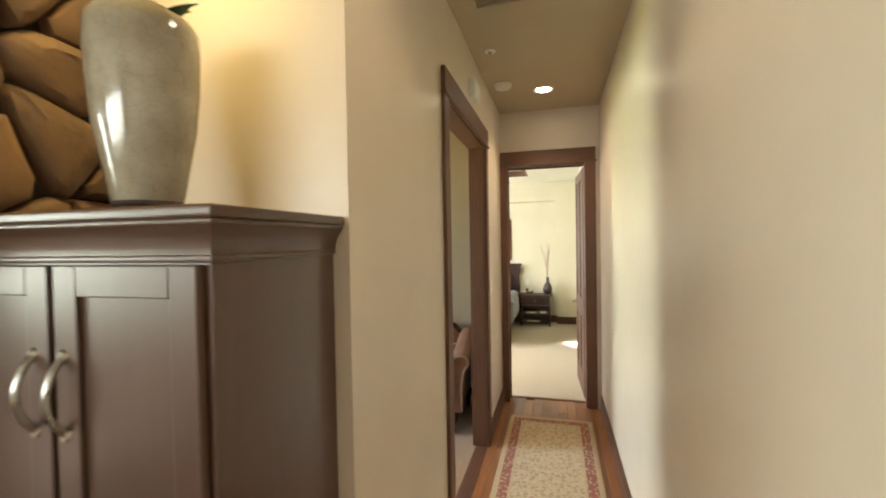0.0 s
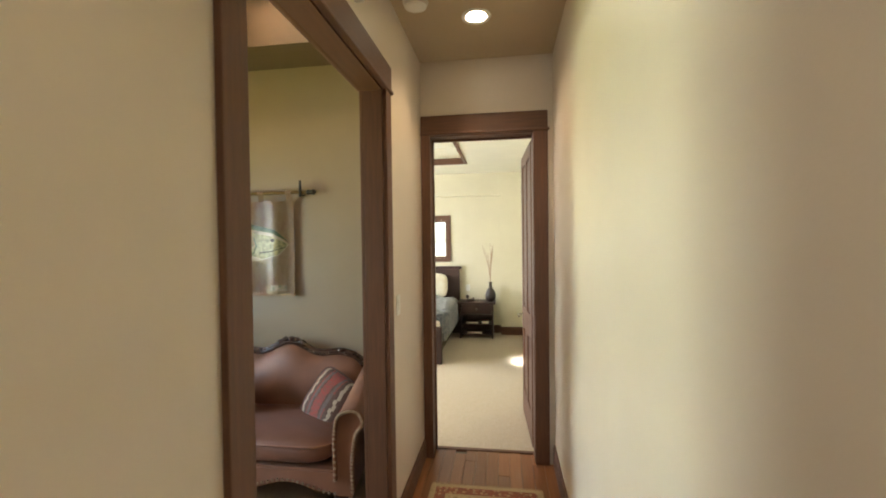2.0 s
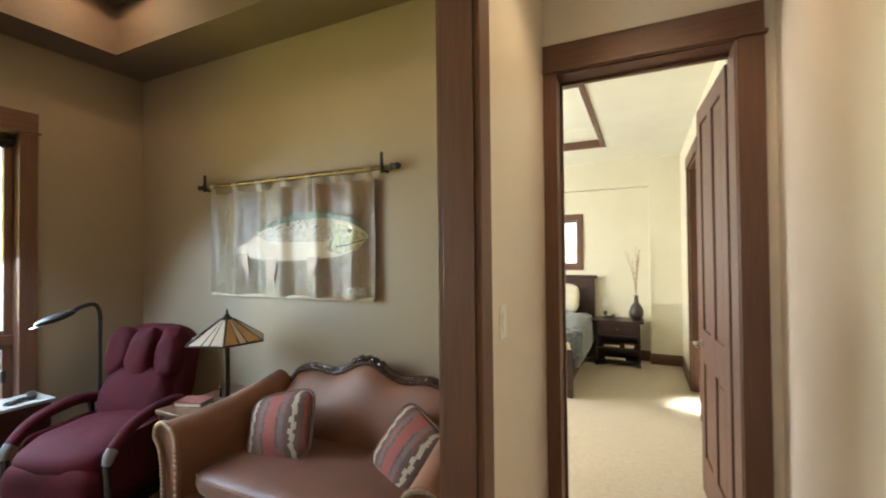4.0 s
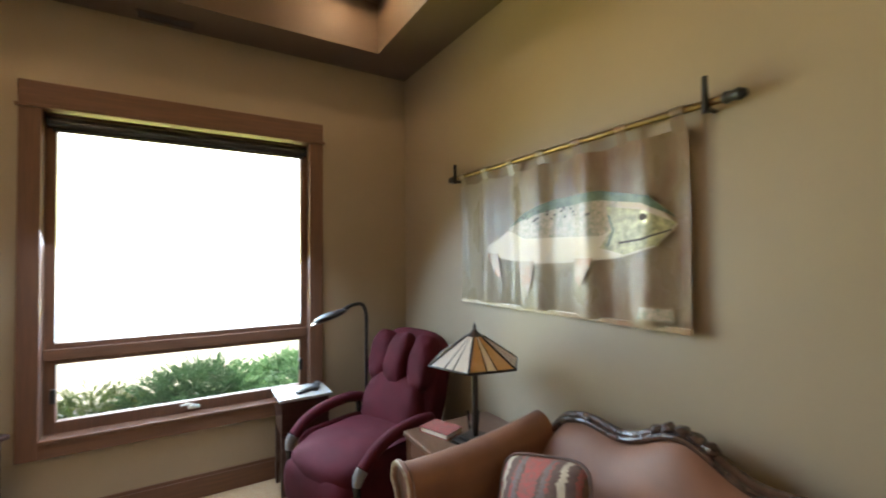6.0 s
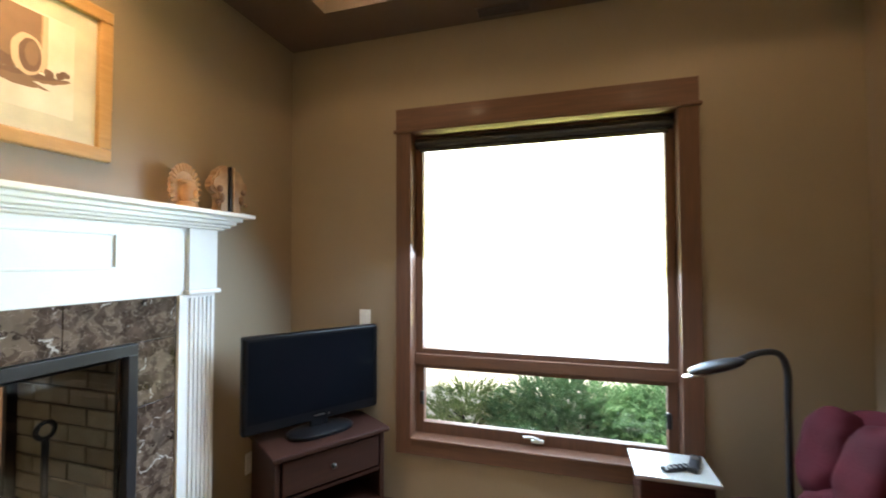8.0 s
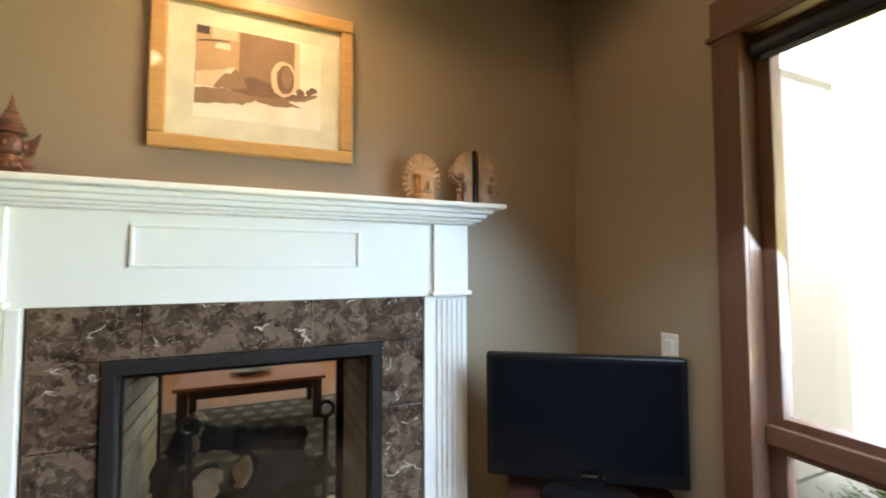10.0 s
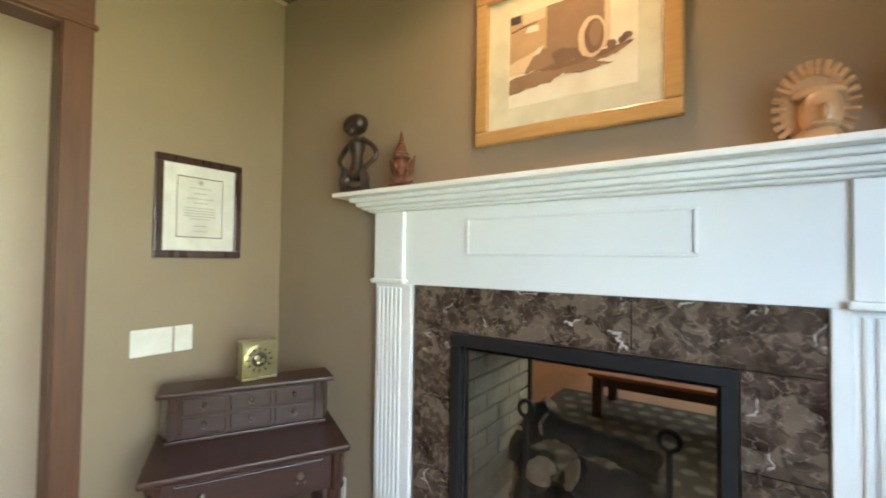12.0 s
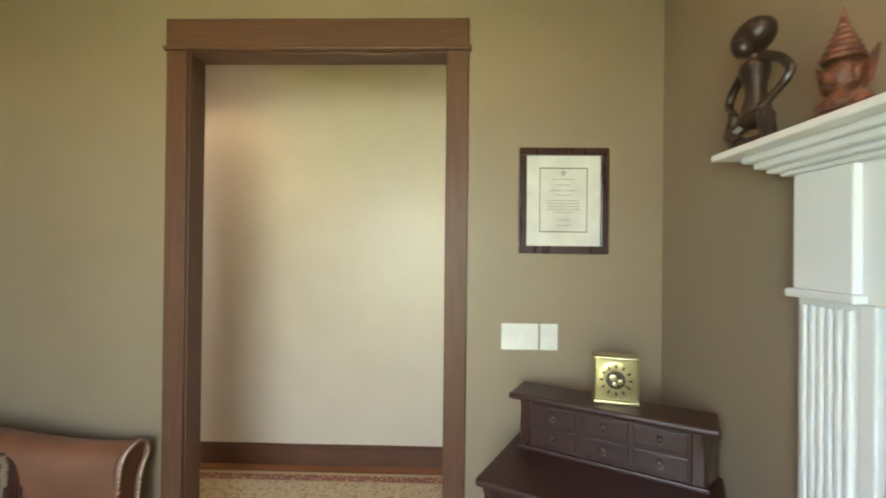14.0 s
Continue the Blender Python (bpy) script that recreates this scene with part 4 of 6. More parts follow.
# ---- study furniture ----
# tapestry with a leaping fish on a rod
TAP = mat("painted_tapestry", (0.235, 0.115, 0.062), 0.30, 0, (0.36, 0.27, 0.165), 5.0, (1.6, 1, 0.7), 0.06, 300, spread=0.30, sheen=0.05)
tn, tlk = TAP.node_tree.nodes, TAP.node_tree.links
tb = tn["Principled BSDF"]
tsrc = tb.inputs["Base Color"].links[0].from_socket
tco, sep = tn.new("ShaderNodeTexCoord"), tn.new("ShaderNodeSeparateXYZ")
tlk.new(tco.outputs["Object"], sep.inputs[0])
cloud = tn.new("ShaderNodeTexNoise")
cloud.inputs["Scale"].default_value, cloud.inputs["Detail"].default_value = 2.6, 4
tlk.new(tco.outputs["Object"], cloud.inputs["Vector"])
wob = tn.new("ShaderNodeMath")
wob.operation, wob.inputs[1].default_value = "MULTIPLY_ADD", 1.5
tlk.new(cloud.outputs["Fac"], wob.inputs[0])
tlk.new(sep.outputs["X"], wob.inputs[2])
ease = tn.new("ShaderNodeMapRange")
ease.inputs[1].default_value, ease.inputs[2].default_value, ease.inputs[3].default_value, ease.inputs[4].default_value = -1.35, -0.35, 0.62, 0.0
tlk.new(wob.outputs[0], ease.inputs[0])
tmx = tn.new("ShaderNodeMix")
tmx.data_type = "RGBA"
tlk.new(ease.outputs[0], tmx.inputs["Factor"])
tlk.new(tsrc, tmx.inputs[6])
tmx.inputs[7].default_value = (0.47, 0.43, 0.31, 1)
tlk.new(tmx.outputs[2], tb.inputs["Base Color"])
FISH_FLANK = mat("speckled_fish_flank", (0.40, 0.30, 0.22), 0.34, 0, (0.20, 0.19, 0.12), 60, bump=0.1, bscale=250, spread=0.3)
FISH_BELLY = mat("pale_fish_belly", (0.49, 0.41, 0.27), 0.32, 0, (0.46, 0.36, 0.27), 7, bump=0.2, bscale=250)
FISH_BACK = mat("green_fish_back", (0.040, 0.062, 0.030), 0.34, 0, (0.10, 0.13, 0.07), 30, bump=0.2, bscale=250, spread=0.3)
FISH_HEAD = mat("olive_fish_head", (0.42, 0.38, 0.19), 0.34, 0, (0.17, 0.16, 0.075), 42, bump=0.2, bscale=250)
FIN = mat("salmon_fin", (0.38, 0.22, 0.145), 0.34, 0, (0.36, 0.29, 0.20), 20, bump=0.2, bscale=250)
tp = thing("fish_tapestry", "woven wall tapestry of a trout hung on a rod", "tapestry")
RX0, RX1, RZ, RY = -2.46, -0.80, 2.015, 4.72
cx0, cx1, cz0, cz1 = -2.36, -0.945, 1.245, 1.955


def ripple(u):
    return 4.728 + 0.010 * math.sin(u * 19.0 + 0.9 * math.sin(u * 5)) + 0.003 * math.sin(u * 43.0 + 1)


bm = bmesh.new()
NU, NV = 80, 24
grid = [[bm.verts.new((cx0 + (cx1 - cx0) * i / NU, ripple(cx0 + (cx1 - cx0) * i / NU) + 0.02 * (1 - j / NV) * (j / NV) - 0.006, cz0 + (cz1 - cz0) * j / NV + 0.006 * math.sin(i * 0.5) * (j / NV))) for j in range(NV + 1)] for i in range(NU + 1)]
for i in range(NU):
    for j in range(NV):
        bm.faces.new((grid[i][j], grid[i + 1][j], grid[i + 1][j + 1], grid[i][j + 1]))
bmesh.ops.solidify(bm, geom=bm.faces[:], thickness=0.004)
cloth = part("cloth", bm, TAP, tp)


def applique(name, pts, material, lift):
    """A sewn patch that follows the cloth's folds; pts run over the cloth from 0 to 1."""
    b = bmesh.new()
    ring = [(cx0 + (cx1 - cx0) * u, cz0 + (cz1 - cz0) * v) for u, v in pts]
    f = b.faces.new([b.verts.new((x, 0, z)) for x, z in ring])
    for x in [cx0 + (cx1 - cx0) * k / 48 for k in range(1, 48)]:
        bmesh.ops.bisect_plane(b, geom=b.verts[:] + b.edges[:] + b.faces[:], plane_co=(x, 0, 0), plane_no=(1, 0, 0))
    for v in b.verts:
        q = (v.co.z - cz0) / (cz1 - cz0)
        v.co.y = ripple(v.co.x) + 0.02 * (1 - q) * q - 0.006 - lift
    bmesh.ops.solidify(b, geom=b.faces[:], thickness=0.001)
    part(name, b, material, cloth)


def oval(cu, cv, ru, rv, n=26):
    return [(cu + ru * math.cos(2 * math.pi * k / n), cv + rv * math.sin(2 * math.pi * k / n)) for k in range(n)]


applique("fish_body", [(0.20, 0.46), (0.27, 0.52), (0.36, 0.62), (0.55, 0.72), (0.74, 0.73), (0.90, 0.66), (0.97, 0.53), (0.92, 0.42), (0.80, 0.36), (0.60, 0.33), (0.40, 0.32), (0.28, 0.36), (0.20, 0.42)], FISH_BELLY, 0.005)
applique("fish_flank", [(0.30, 0.58), (0.40, 0.66), (0.56, 0.735), (0.74, 0.735), (0.80, 0.70), (0.79, 0.54), (0.74, 0.49), (0.56, 0.50), (0.42, 0.50)], FISH_FLANK, 0.006)
applique("fish_back", [(0.32, 0.60), (0.42, 0.69), (0.56, 0.755), (0.74, 0.76), (0.90, 0.69), (0.975, 0.55), (0.95, 0.585), (0.88, 0.655), (0.74, 0.705), (0.56, 0.69), (0.42, 0.64)], FISH_BACK, 0.007)
applique("fish_head", [(0.76, 0.66), (0.88, 0.62), (0.965, 0.54), (0.92, 0.43), (0.82, 0.38), (0.74, 0.42), (0.78, 0.54)], FISH_HEAD, 0.008)
applique("eye", oval(0.885, 0.58, 0.013, 0.020, 16), INK, 0.010)
applique("eye_ring", oval(0.885, 0.58, 0.022, 0.032, 16), BRASS, 0.009)
applique("jaw", [(0.80, 0.44), (0.88, 0.455), (0.955, 0.50), (0.955, 0.508), (0.88, 0.468), (0.80, 0.452)], INK, 0.0095)
applique("gill", [(0.765, 0.61), (0.772, 0.61), (0.788, 0.52), (0.768, 0.43), (0.760, 0.43), (0.780, 0.52)], FISH_BACK, 0.0095)
applique("fin", [(0.64, 0.36), (0.72, 0.36), (0.67, 0.18), (0.645, 0.22)], FIN, 0.008)
applique("fin", [(0.38, 0.34), (0.47, 0.34), (0.44, 0.12), (0.405, 0.16)], FIN, 0.008)
applique("fin", [(0.20, 0.40), (0.26, 0.40), (0.275, 0.20), (0.24, 0.24)], FIN, 0.008)
random.seed(9)
for k in range(26):
    applique("spot", oval(0.40 + 0.34 * random.random(), 0.62 + 0.08 * random.random(), 0.005, 0.010, 6), INK, 0.0095)
applique("signature_patch", [(0.86, 0.035), (0.96, 0.035), (0.955, 0.10), (0.87, 0.10)], FISH_FLANK, 0.0065)
hem = part("hem", box(cx0, cx1, 4.722, 4.734, cz0 - 0.012, cz0 + 0.01, 0.003), TAP, tp)
part("rod", tube([(RX0, RY, RZ), (RX1, RY, RZ)], 0.013, 12), BRONZE, tp, "antique brass rod")
for x in (RX0, RX1):
    part("finial", moved(lathe([(0.013, -0.03), (0.02, -0.02), (0.016, 0.0), (0.021, 0.02), (0.010, 0.04)], 14), x, RY, RZ, 0, 90, 0), BLACK_METAL, tp)
for x in (-2.405, -0.875):
    part("bracket", join(tube([(x, 4.764, RZ - 0.02), (x, RY, RZ - 0.02)], 0.008, 8), tube([(x, RY - 0.016, RZ - 0.035), (x, RY - 0.018, RZ + 0.085)], 0.011, 8, [0.012, 0.009])), BLACK_METAL, tp)
for k in range(7):
    x = cx0 + 0.03 + (cx1 - cx0 - 0.06) * k / 6
    loop = [(x, RY + 0.018 * math.cos(a), RZ + 0.018 * math.sin(a)) for a in [math.radians(-60 + 300 * i / 12) for i in range(13)]]
    bm = bmesh.new()
    pr = None
    for _, y, z in loop + [(x, 4.728, cz1 - 0.01)]:
        cur = [bm.verts.new((x - 0.024, y, z)), bm.verts.new((x + 0.024, y, z))]
        if pr:
            bm.faces.new((pr[0], pr[1], cur[1], cur[0]))
        pr = cur
    bmesh.ops.solidify(bm, geom=bm.faces[:], thickness=0.003)
    part("tab", bm, TAP, tp)

# loveseat: origin at the floor under its middle, front towards -y
sf = thing("loveseat", "brown leather camelback loveseat with carved wooden crest and nailheads", "sofa", pose(-0.945, 4.34, 0) @ Matrix.Diagonal((1.06, 1, 1, 1)))
CARVED = mat("carved_walnut", (0.06, 0.028, 0.018), 0.25, 0, (0.025, 0.011, 0.008), 30, bump=0.4, bscale=60, coat=0.4)

NAIL = mat("worn_pewter_nail", (0.44, 0.36, 0.27), 0.38, 0.8, (0.24, 0.17, 0.11), 60, bump=0.1)


def crest(u):
    """Height of the back's outline along its length."""
    return 0.775 + 0.125 * math.exp(-(u / 0.17) ** 2) + 0.055 * math.exp(-((abs(u) - 0.36) / 0.14) ** 2) - 0.12 * max(0, abs(u) - 0.48) / 0.14


W = 0.62
us = [-W + 2 * W * k / 48 for k in range(49)]
bm = bmesh.new()
prev = None
for u in us:
    h = crest(u)
    bulge = 0.03 * math.cos(u / W * math.pi / 2)
    col = [bm.verts.new(p) for p in ((u, 0.23, 0.30), (u, 0.205 - bulge, 0.45), (u, 0.206 - bulge * 1.25, 0.54), (u, 0.220 - bulge * 1.2, 0.63), (u, 0.243 - bulge * 0.9, 0.63 + (h - 0.66) * 0.45), (u, 0.268 - bulge * 0.6, 0.63 + (h - 0.66) * 0.8), (u, 0.290 - bulge * 0.3, h - 0.03), (u, 0.32, h), (u, 0.38, h - 0.01), (u, 0.37, 0.62), (u, 0.33, 0.18), (u, 0.25, 0.18))]
    if prev:
        for a in range(len(col)):
            b = (a + 1) % len(col)
            bm.faces.new((prev[a], prev[b], col[b], col[a]))
    else:
        bm.faces.new(col)
    prev = col
bm.faces.new(prev[::-1])
part("backrest", bm, LEATHER, sf)
for k, (off, r) in enumerate(((0.0, 0.020), (0.026, 0.012), (-0.024, 0.012))):
    part("crest_rail", tube([(u, 0.325 + off, crest(u) + 0.012 - abs(off) * 0.5) for u in us], r, 10), CARVED, sf)
orn = [moved(cushion(0.05, 0.05, 0.035, 2, 2), x, 0.32, crest(x) + 0.025, 0, r, 0) for x, r in ((0, 0), (-0.045, -20), (0.045, 20), (-0.085, -30), (0.085, 30))]
orn += [moved(cushion(0.07, 0.045, 0.03, 2, 2), x, 0.32, crest(x) + 0.018) for x in (-0.37, 0.37)]
for o in orn:
    part("carved_ornament", crumple(o, 0.006, 60), CARVED, sf)
seat = part("seat_cushion", crumple(moved(cushion(1.10, 0.60, 0.17, 7, 3.2, 40, 14), 0, -0.07, 0.42), 0.012, 5), LEATHER_SEAT, sf)
part("piping", tube([(0.545 * math.copysign(abs(math.cos(a)) ** 0.28, math.cos(a)), -0.07 + 0.297 * math.copysign(abs(math.sin(a)) ** 0.28, math.sin(a)), 0.465) for a in [2 * math.pi * k / 80 for k in range(81)]], 0.006, 6), LEATHER, seat)
bm = prism([(-0.60, 0.34), (-0.60, 0.22)] + [(-0.60 + 1.2 * k / 24, 0.22 - 0.035 * math.cos(k / 24 * 4 * math.pi) * (1 if 2 < k < 22 else 0.3)) for k in range(25)] + [(0.60, 0.34)], 0.62, "y", 0.01)
part("seat_frame", moved(bm, 0, -0.36, 0), LEATHER, sf)
for s in (-1, 1):
    bm = bmesh.new()
    prev = None
    for k in range(17):
        t = k / 16
        y = -0.36 + 0.66 * t
        top = 0.665 + 0.10 * t ** 1.6
        lean = s * (0.60 + 0.06 * (1 - t) ** 1.5)
        prof = [(-0.075, 0.20), (-0.075, top - 0.10), (-0.065, top - 0.02), (-0.02, top + 0.025), (0.035, top + 0.03), (0.075, top - 0.01), (0.082, top - 0.06), (0.055, top - 0.10), (0.03, top - 0.15), (0.02, 0.20)]
        prof = [(q.x, q.z) for q in curve_points([(a, 0, z) for a, z in prof[1:-1]], 4)]
        prof = [(-0.075, 0.20)] + prof + [(0.02, 0.20)]
        col = [bm.verts.new((lean + s * a, y, z)) for a, z in prof]
        if prev:
            for a in range(len(col)):
                b = (a + 1) % len(col)
                bm.faces.new((prev[a], prev[b], col[b], col[a]))
        else:
            bm.faces.new(col)
        prev = col
    bm.faces.new(prev[::-1])
    arm = part("arm", bm, LEATHER, sf)
    edge = curve_points([(s * 0.685, -0.372, 0.24), (s * 0.685, -0.374, 0.42), (s * 0.705, -0.374, 0.56), (s * 0.742, -0.374, 0.62), (s * 0.728, -0.374, 0.675), (s * 0.68, -0.374, 0.695), (s * 0.61, -0.374, 0.66), (s * 0.588, -0.374, 0.56), (s * 0.588, -0.374, 0.30)], 8)
    part("arm_front_roll", tube(edge, 0.012, 8), LEATHER, arm)
    for p in edge:
        part("nailhead", moved(cushion(0.019, 0.014, 0.019, 2, 2, 8, 5), p[0], p[1] - 0.009, p[2]), NAIL, arm)
    for y in (-0.32, 0.30):
        part("leg", moved(lathe([(0.014, 0), (0.024, 0.015), (0.018, 0.06), (0.034, 0.13), (0.040, 0.17), (0.03, 0.20)], 14), s * 0.60, y, 0), CARVED, sf)
for k in range(40):
    u = -0.58 + 1.16 * k / 39
    part("nailhead", moved(cushion(0.017, 0.013, 0.017, 2, 2, 8, 5), u, -0.368, 0.245 - 0.030 * math.cos((u + 0.6) / 1.2 * 4 * math.pi)), NAIL, sf)

# striped kilim cushions
ST = [mat("kilim_brown", (0.10, 0.055, 0.04), 0.95, 0, (0.075, 0.038, 0.028), 40, bump=0.4, bscale=200), mat("kilim_red", (0.27, 0.045, 0.035), 0.95, 0, (0.16, 0.06, 0.045), 60, bump=0.4, bscale=200, spread=0.3),
      mat("kilim_cream", (0.40, 0.32, 0.23), 0.95, 0, None, 40, bump=0.4, bscale=200), mat("kilim_grey", (0.13, 0.095, 0.08), 0.95, 0, None, 40, bump=0.4, bscale=200)]


def kilim_cushion(m, label):
    c = thing("throw_cushion", label, "cushion", m, "striped cushions on the loveseat")
    body = cushion(0.38, 0.38, 0.15, 5, 1.7, 120, 40)
    widths = [0.045, 0.012, 0.024, 0.034, 0.010, 0.022, 0.014, 0.072, 0.014, 0.022, 0.010, 0.030, 0.024, 0.030, 0.016, 0.041]
    order = [0, 1, 2, 0, 1, 3, 0, 1, 0, 3, 1, 0, 2, 0, 1, 0]
    ob = part("cover", body, ST[0], c)
    for mm in ST[1:]:
        ob.data.materials.append(mm)
    edges, x = [], -0.20
    for wd_ in widths:
        x += wd_
        edges.append(x)
    for f in ob.data.polygons:
        k = 0
        wob = 0.004 * math.sin(f.center.y * 90)
        while k < len(edges) - 1 and f.center.x + (wob if order[k] == 2 or order[min(k + 1, 15)] == 2 else 0) > edges[k]:
            k += 1
        f.material_index = order[k]
    ring = [(0.198 * math.copysign(abs(math.cos(a)) ** 0.4, math.cos(a)), 0.198 * math.copysign(abs(math.sin(a)) ** 0.4, math.sin(a)), 0) for a in [2 * math.pi * k / 60 for k in range(61)]]
    part("piping", tube(ring, 0.006, 6), ST[0], c)
    return c


kilim_cushion(pose(-1.27, 4.32, 0.610, 64, 0, -3) @ pose(0, 0, 0, 0, 0, 17) @ Matrix.Diagonal((1.10, 0.88, 1, 1)), "striped woven cushion in red brown and cream leaning upright")
kilim_cushion(pose(-0.540, 4.39, 0.590, 58, -10, -14) @ pose(0, 0, 0, 0, 0, -30) @ Matrix.Diagonal((0.94, 0.90, 1, 1)), "striped woven cushion in red brown and cream lying tilted")

# recliner: front towards -y before it is turned
rc = thing("recliner", "worn burgundy velour recliner with padded wooden-tipped arms", "armchair", pose(-2.515, 4.14, 0, 0, 0, 19) @ Matrix.Diagonal((0.92, 0.94, 0.975, 1)))
part("base", join(box(-0.26, 0.26, -0.22, 0.28, 0.10, 0.36, 0.04, 3)), VELVET, rc)
for s in (-1, 1):
    part("runner", box(s * 0.20 - 0.025, s * 0.20 + 0.025, -0.26, 0.30, 0.0, 0.10, 0.015), BLACK_PLASTIC, rc)
part("seat", crumple(moved(cushion(0.58, 0.66, 0.22, 4.5, 2.8, 48, 18), 0, -0.085, 0.425, 5), 0.020, 7), VELVET, rc)
part("footrest", crumple(moved(cushion(0.60, 0.17, 0.34, 5, 3.2, 40, 18), 0, -0.335, 0.27, 4), 0.012, 6), VELVET, rc)
back = part("backrest", crumple(moved(cushion(0.62, 0.20, 0.78, 5, 3.4, 40, 24), 0, 0.37, 0.685, -18), 0.008, 6), VELVET, rc)
part("lumbar_cushion", crumple(moved(cushion(0.54, 0.20, 0.46, 3.6, 2.3, 44, 22), 0, 0.235, 0.585, -16), 0.018, 9), VELVET, back)
for x, w_ in ((-0.195, 0.205), (0.0, 0.215), (0.195, 0.205)):
    part("head_roll", crumple(moved(cushion(w_, 0.17 if x else 0.20, 0.36, 2.7, 2.5, 32, 20), x, 0.325 if x else 0.312, 0.875, -18), 0.016, 13), VELVET, back)
ARM_TIP = mat("grey_arm_tip", (0.16, 0.15, 0.15), 0.4, 0, None, 20, bump=0.02)
for s in (-1, 1):
    pts = curve_points([(s * 0.335, 0.26, 0.585), (s * 0.345, 0.12, 0.610), (s * 0.345, -0.06, 0.600), (s * 0.345, -0.20, 0.560), (s * 0.340, -0.30, 0.485)], 6)
    arm = part("arm", tube(pts, 0.036, 14, [0.024] + [0.035] * (len(pts) - 2) + [0.033]), VELVET, rc)
    part("arm_tip", tube([pts[-1], (s * 0.339, -0.325, 0.455), (s * 0.336, -0.335, 0.415)], 0.03, 12, [0.0335, 0.032, 0.022]), ARM_TIP, arm, "grey plastic tip")
    part("arm_post", tube([(s * 0.334, -0.335, 0.42), (s * 0.32, -0.30, 0.04)], 0.020, 10), BLACK_PLASTIC, rc)
    part("arm_post", tube([(s * 0.335, 0.20, 0.585), (s * 0.32, 0.24, 0.05)], 0.020, 10), BLACK_PLASTIC, rc)
    part("side_panel", crumple(moved(cushion(0.05, 0.56, 0.32, 4, 5, 16, 10), s * 0.295, -0.02, 0.36), 0.004, 9), VELVET, rc)

# lamp table between recliner and loveseat
TOPW = mat("worn_table_wood", (0.13, 0.065, 0.036), 0.35, 0, (0.08, 0.038, 0.02), 5, (1, 12, 12), 0.1, 40, coat=0.3, spread=0.6)
lt = thing("lamp_table", "small square brown wooden end table", "table", pose(-1.93, 4.47, 0))
part("top", box(-0.21, 0.21, -0.27, 0.27, 0.585, 0.612, 0.006), TOPW, lt)
part("apron", boxes([(-0.19, 0.19, -0.25, -0.23, 0.49, 0.585), (-0.19, 0.19, 0.23, 0.25, 0.49, 0.585), (-0.19, -0.17, -0.23, 0.23, 0.49, 0.585), (0.17, 0.19, -0.23, 0.23, 0.49, 0.585)]), TRIM_X, lt)
for x in (-0.18, 0.18):
    for y in (-0.24, 0.24):
        part("leg", tube([(x, y, 0), (x, y, 0.585)], 0.022, 8, [0.015, 0.024]), TRIM_V, lt)
part("shelf", box(-0.17, 0.17, -0.23, 0.23, 0.16, 0.18, 0.003), TOPW, lt)
bk = thing("book", "closed book lying on the lamp table", "book", pose(-2.02, 4.36, 0.612, 0, 0, 20))
part("cover", boxes([(-0.09, 0.09, -0.065, 0.065, 0.0, 0.004), (-0.09, 0.09, -0.065, 0.065, 0.024, 0.028), (-0.09, -0.086, -0.065, 0.065, 0.004, 0.024)], 0.001), ST[1], bk)
part("page_block", box(-0.084, 0.085, -0.06, 0.06, 0.004, 0.024), PAPER, bk)
gl = thing("drinking_glass", "small clear glass on the lamp table", "glass", pose(-1.96, 4.52, 0.613))
part("bowl", lathe([(0.026, 0), (0.034, 0.09), (0.031, 0.09), (0.024, 0.006)], 20), glass("clear_tumbler_glass", (0.93, 0.95, 0.95), 0.02), gl)

# leaded-glass table lamp
tl = thing("table_lamp", "mission table lamp with cream and amber leaded-glass shade", "table lamp", pose(-1.83, 4.44, 0.612, 0, 0, 18))
CREAM_GLASS = mat("cream_art_glass", (0.86, 0.80, 0.70), 0.25, 0, (0.78, 0.69, 0.56), 9, bump=0.05, bscale=40, coat=0.4)
AMBER_GLASS = mat("amber_art_glass", (0.74, 0.50, 0.28), 0.25, 0, (0.64, 0.38, 0.17), 9, bump=0.05, bscale=40, coat=0.4)
LEAD = mat("dark_lead_came", (0.03, 0.022, 0.018), 0.45, 0.5, None, 30)
part("finial", lathe([(0.006, 0.548), (0.010, 0.558), (0.004, 0.572), (0.002, 0.582)], 10), LEAD, tl)
part("base", boxes([(-0.085, 0.085, -0.085, 0.085, 0, 0.016), (-0.06, 0.06, -0.06, 0.06, 0.016, 0.034)], 0.005), LEAD, tl)
part("stem", tube([(0, 0, 0.03), (0, 0, 0.40)], 0.015, 10), LEAD, tl)
shade = part("shade_cap", lathe([(0.035, 0.507), (0.038, 0.519), (0.02, 0.532), (0.008, 0.55)], 16), LEAD, tl)
z0, z1, r0, r1 = 0.388, 0.515, 0.232, 0.040
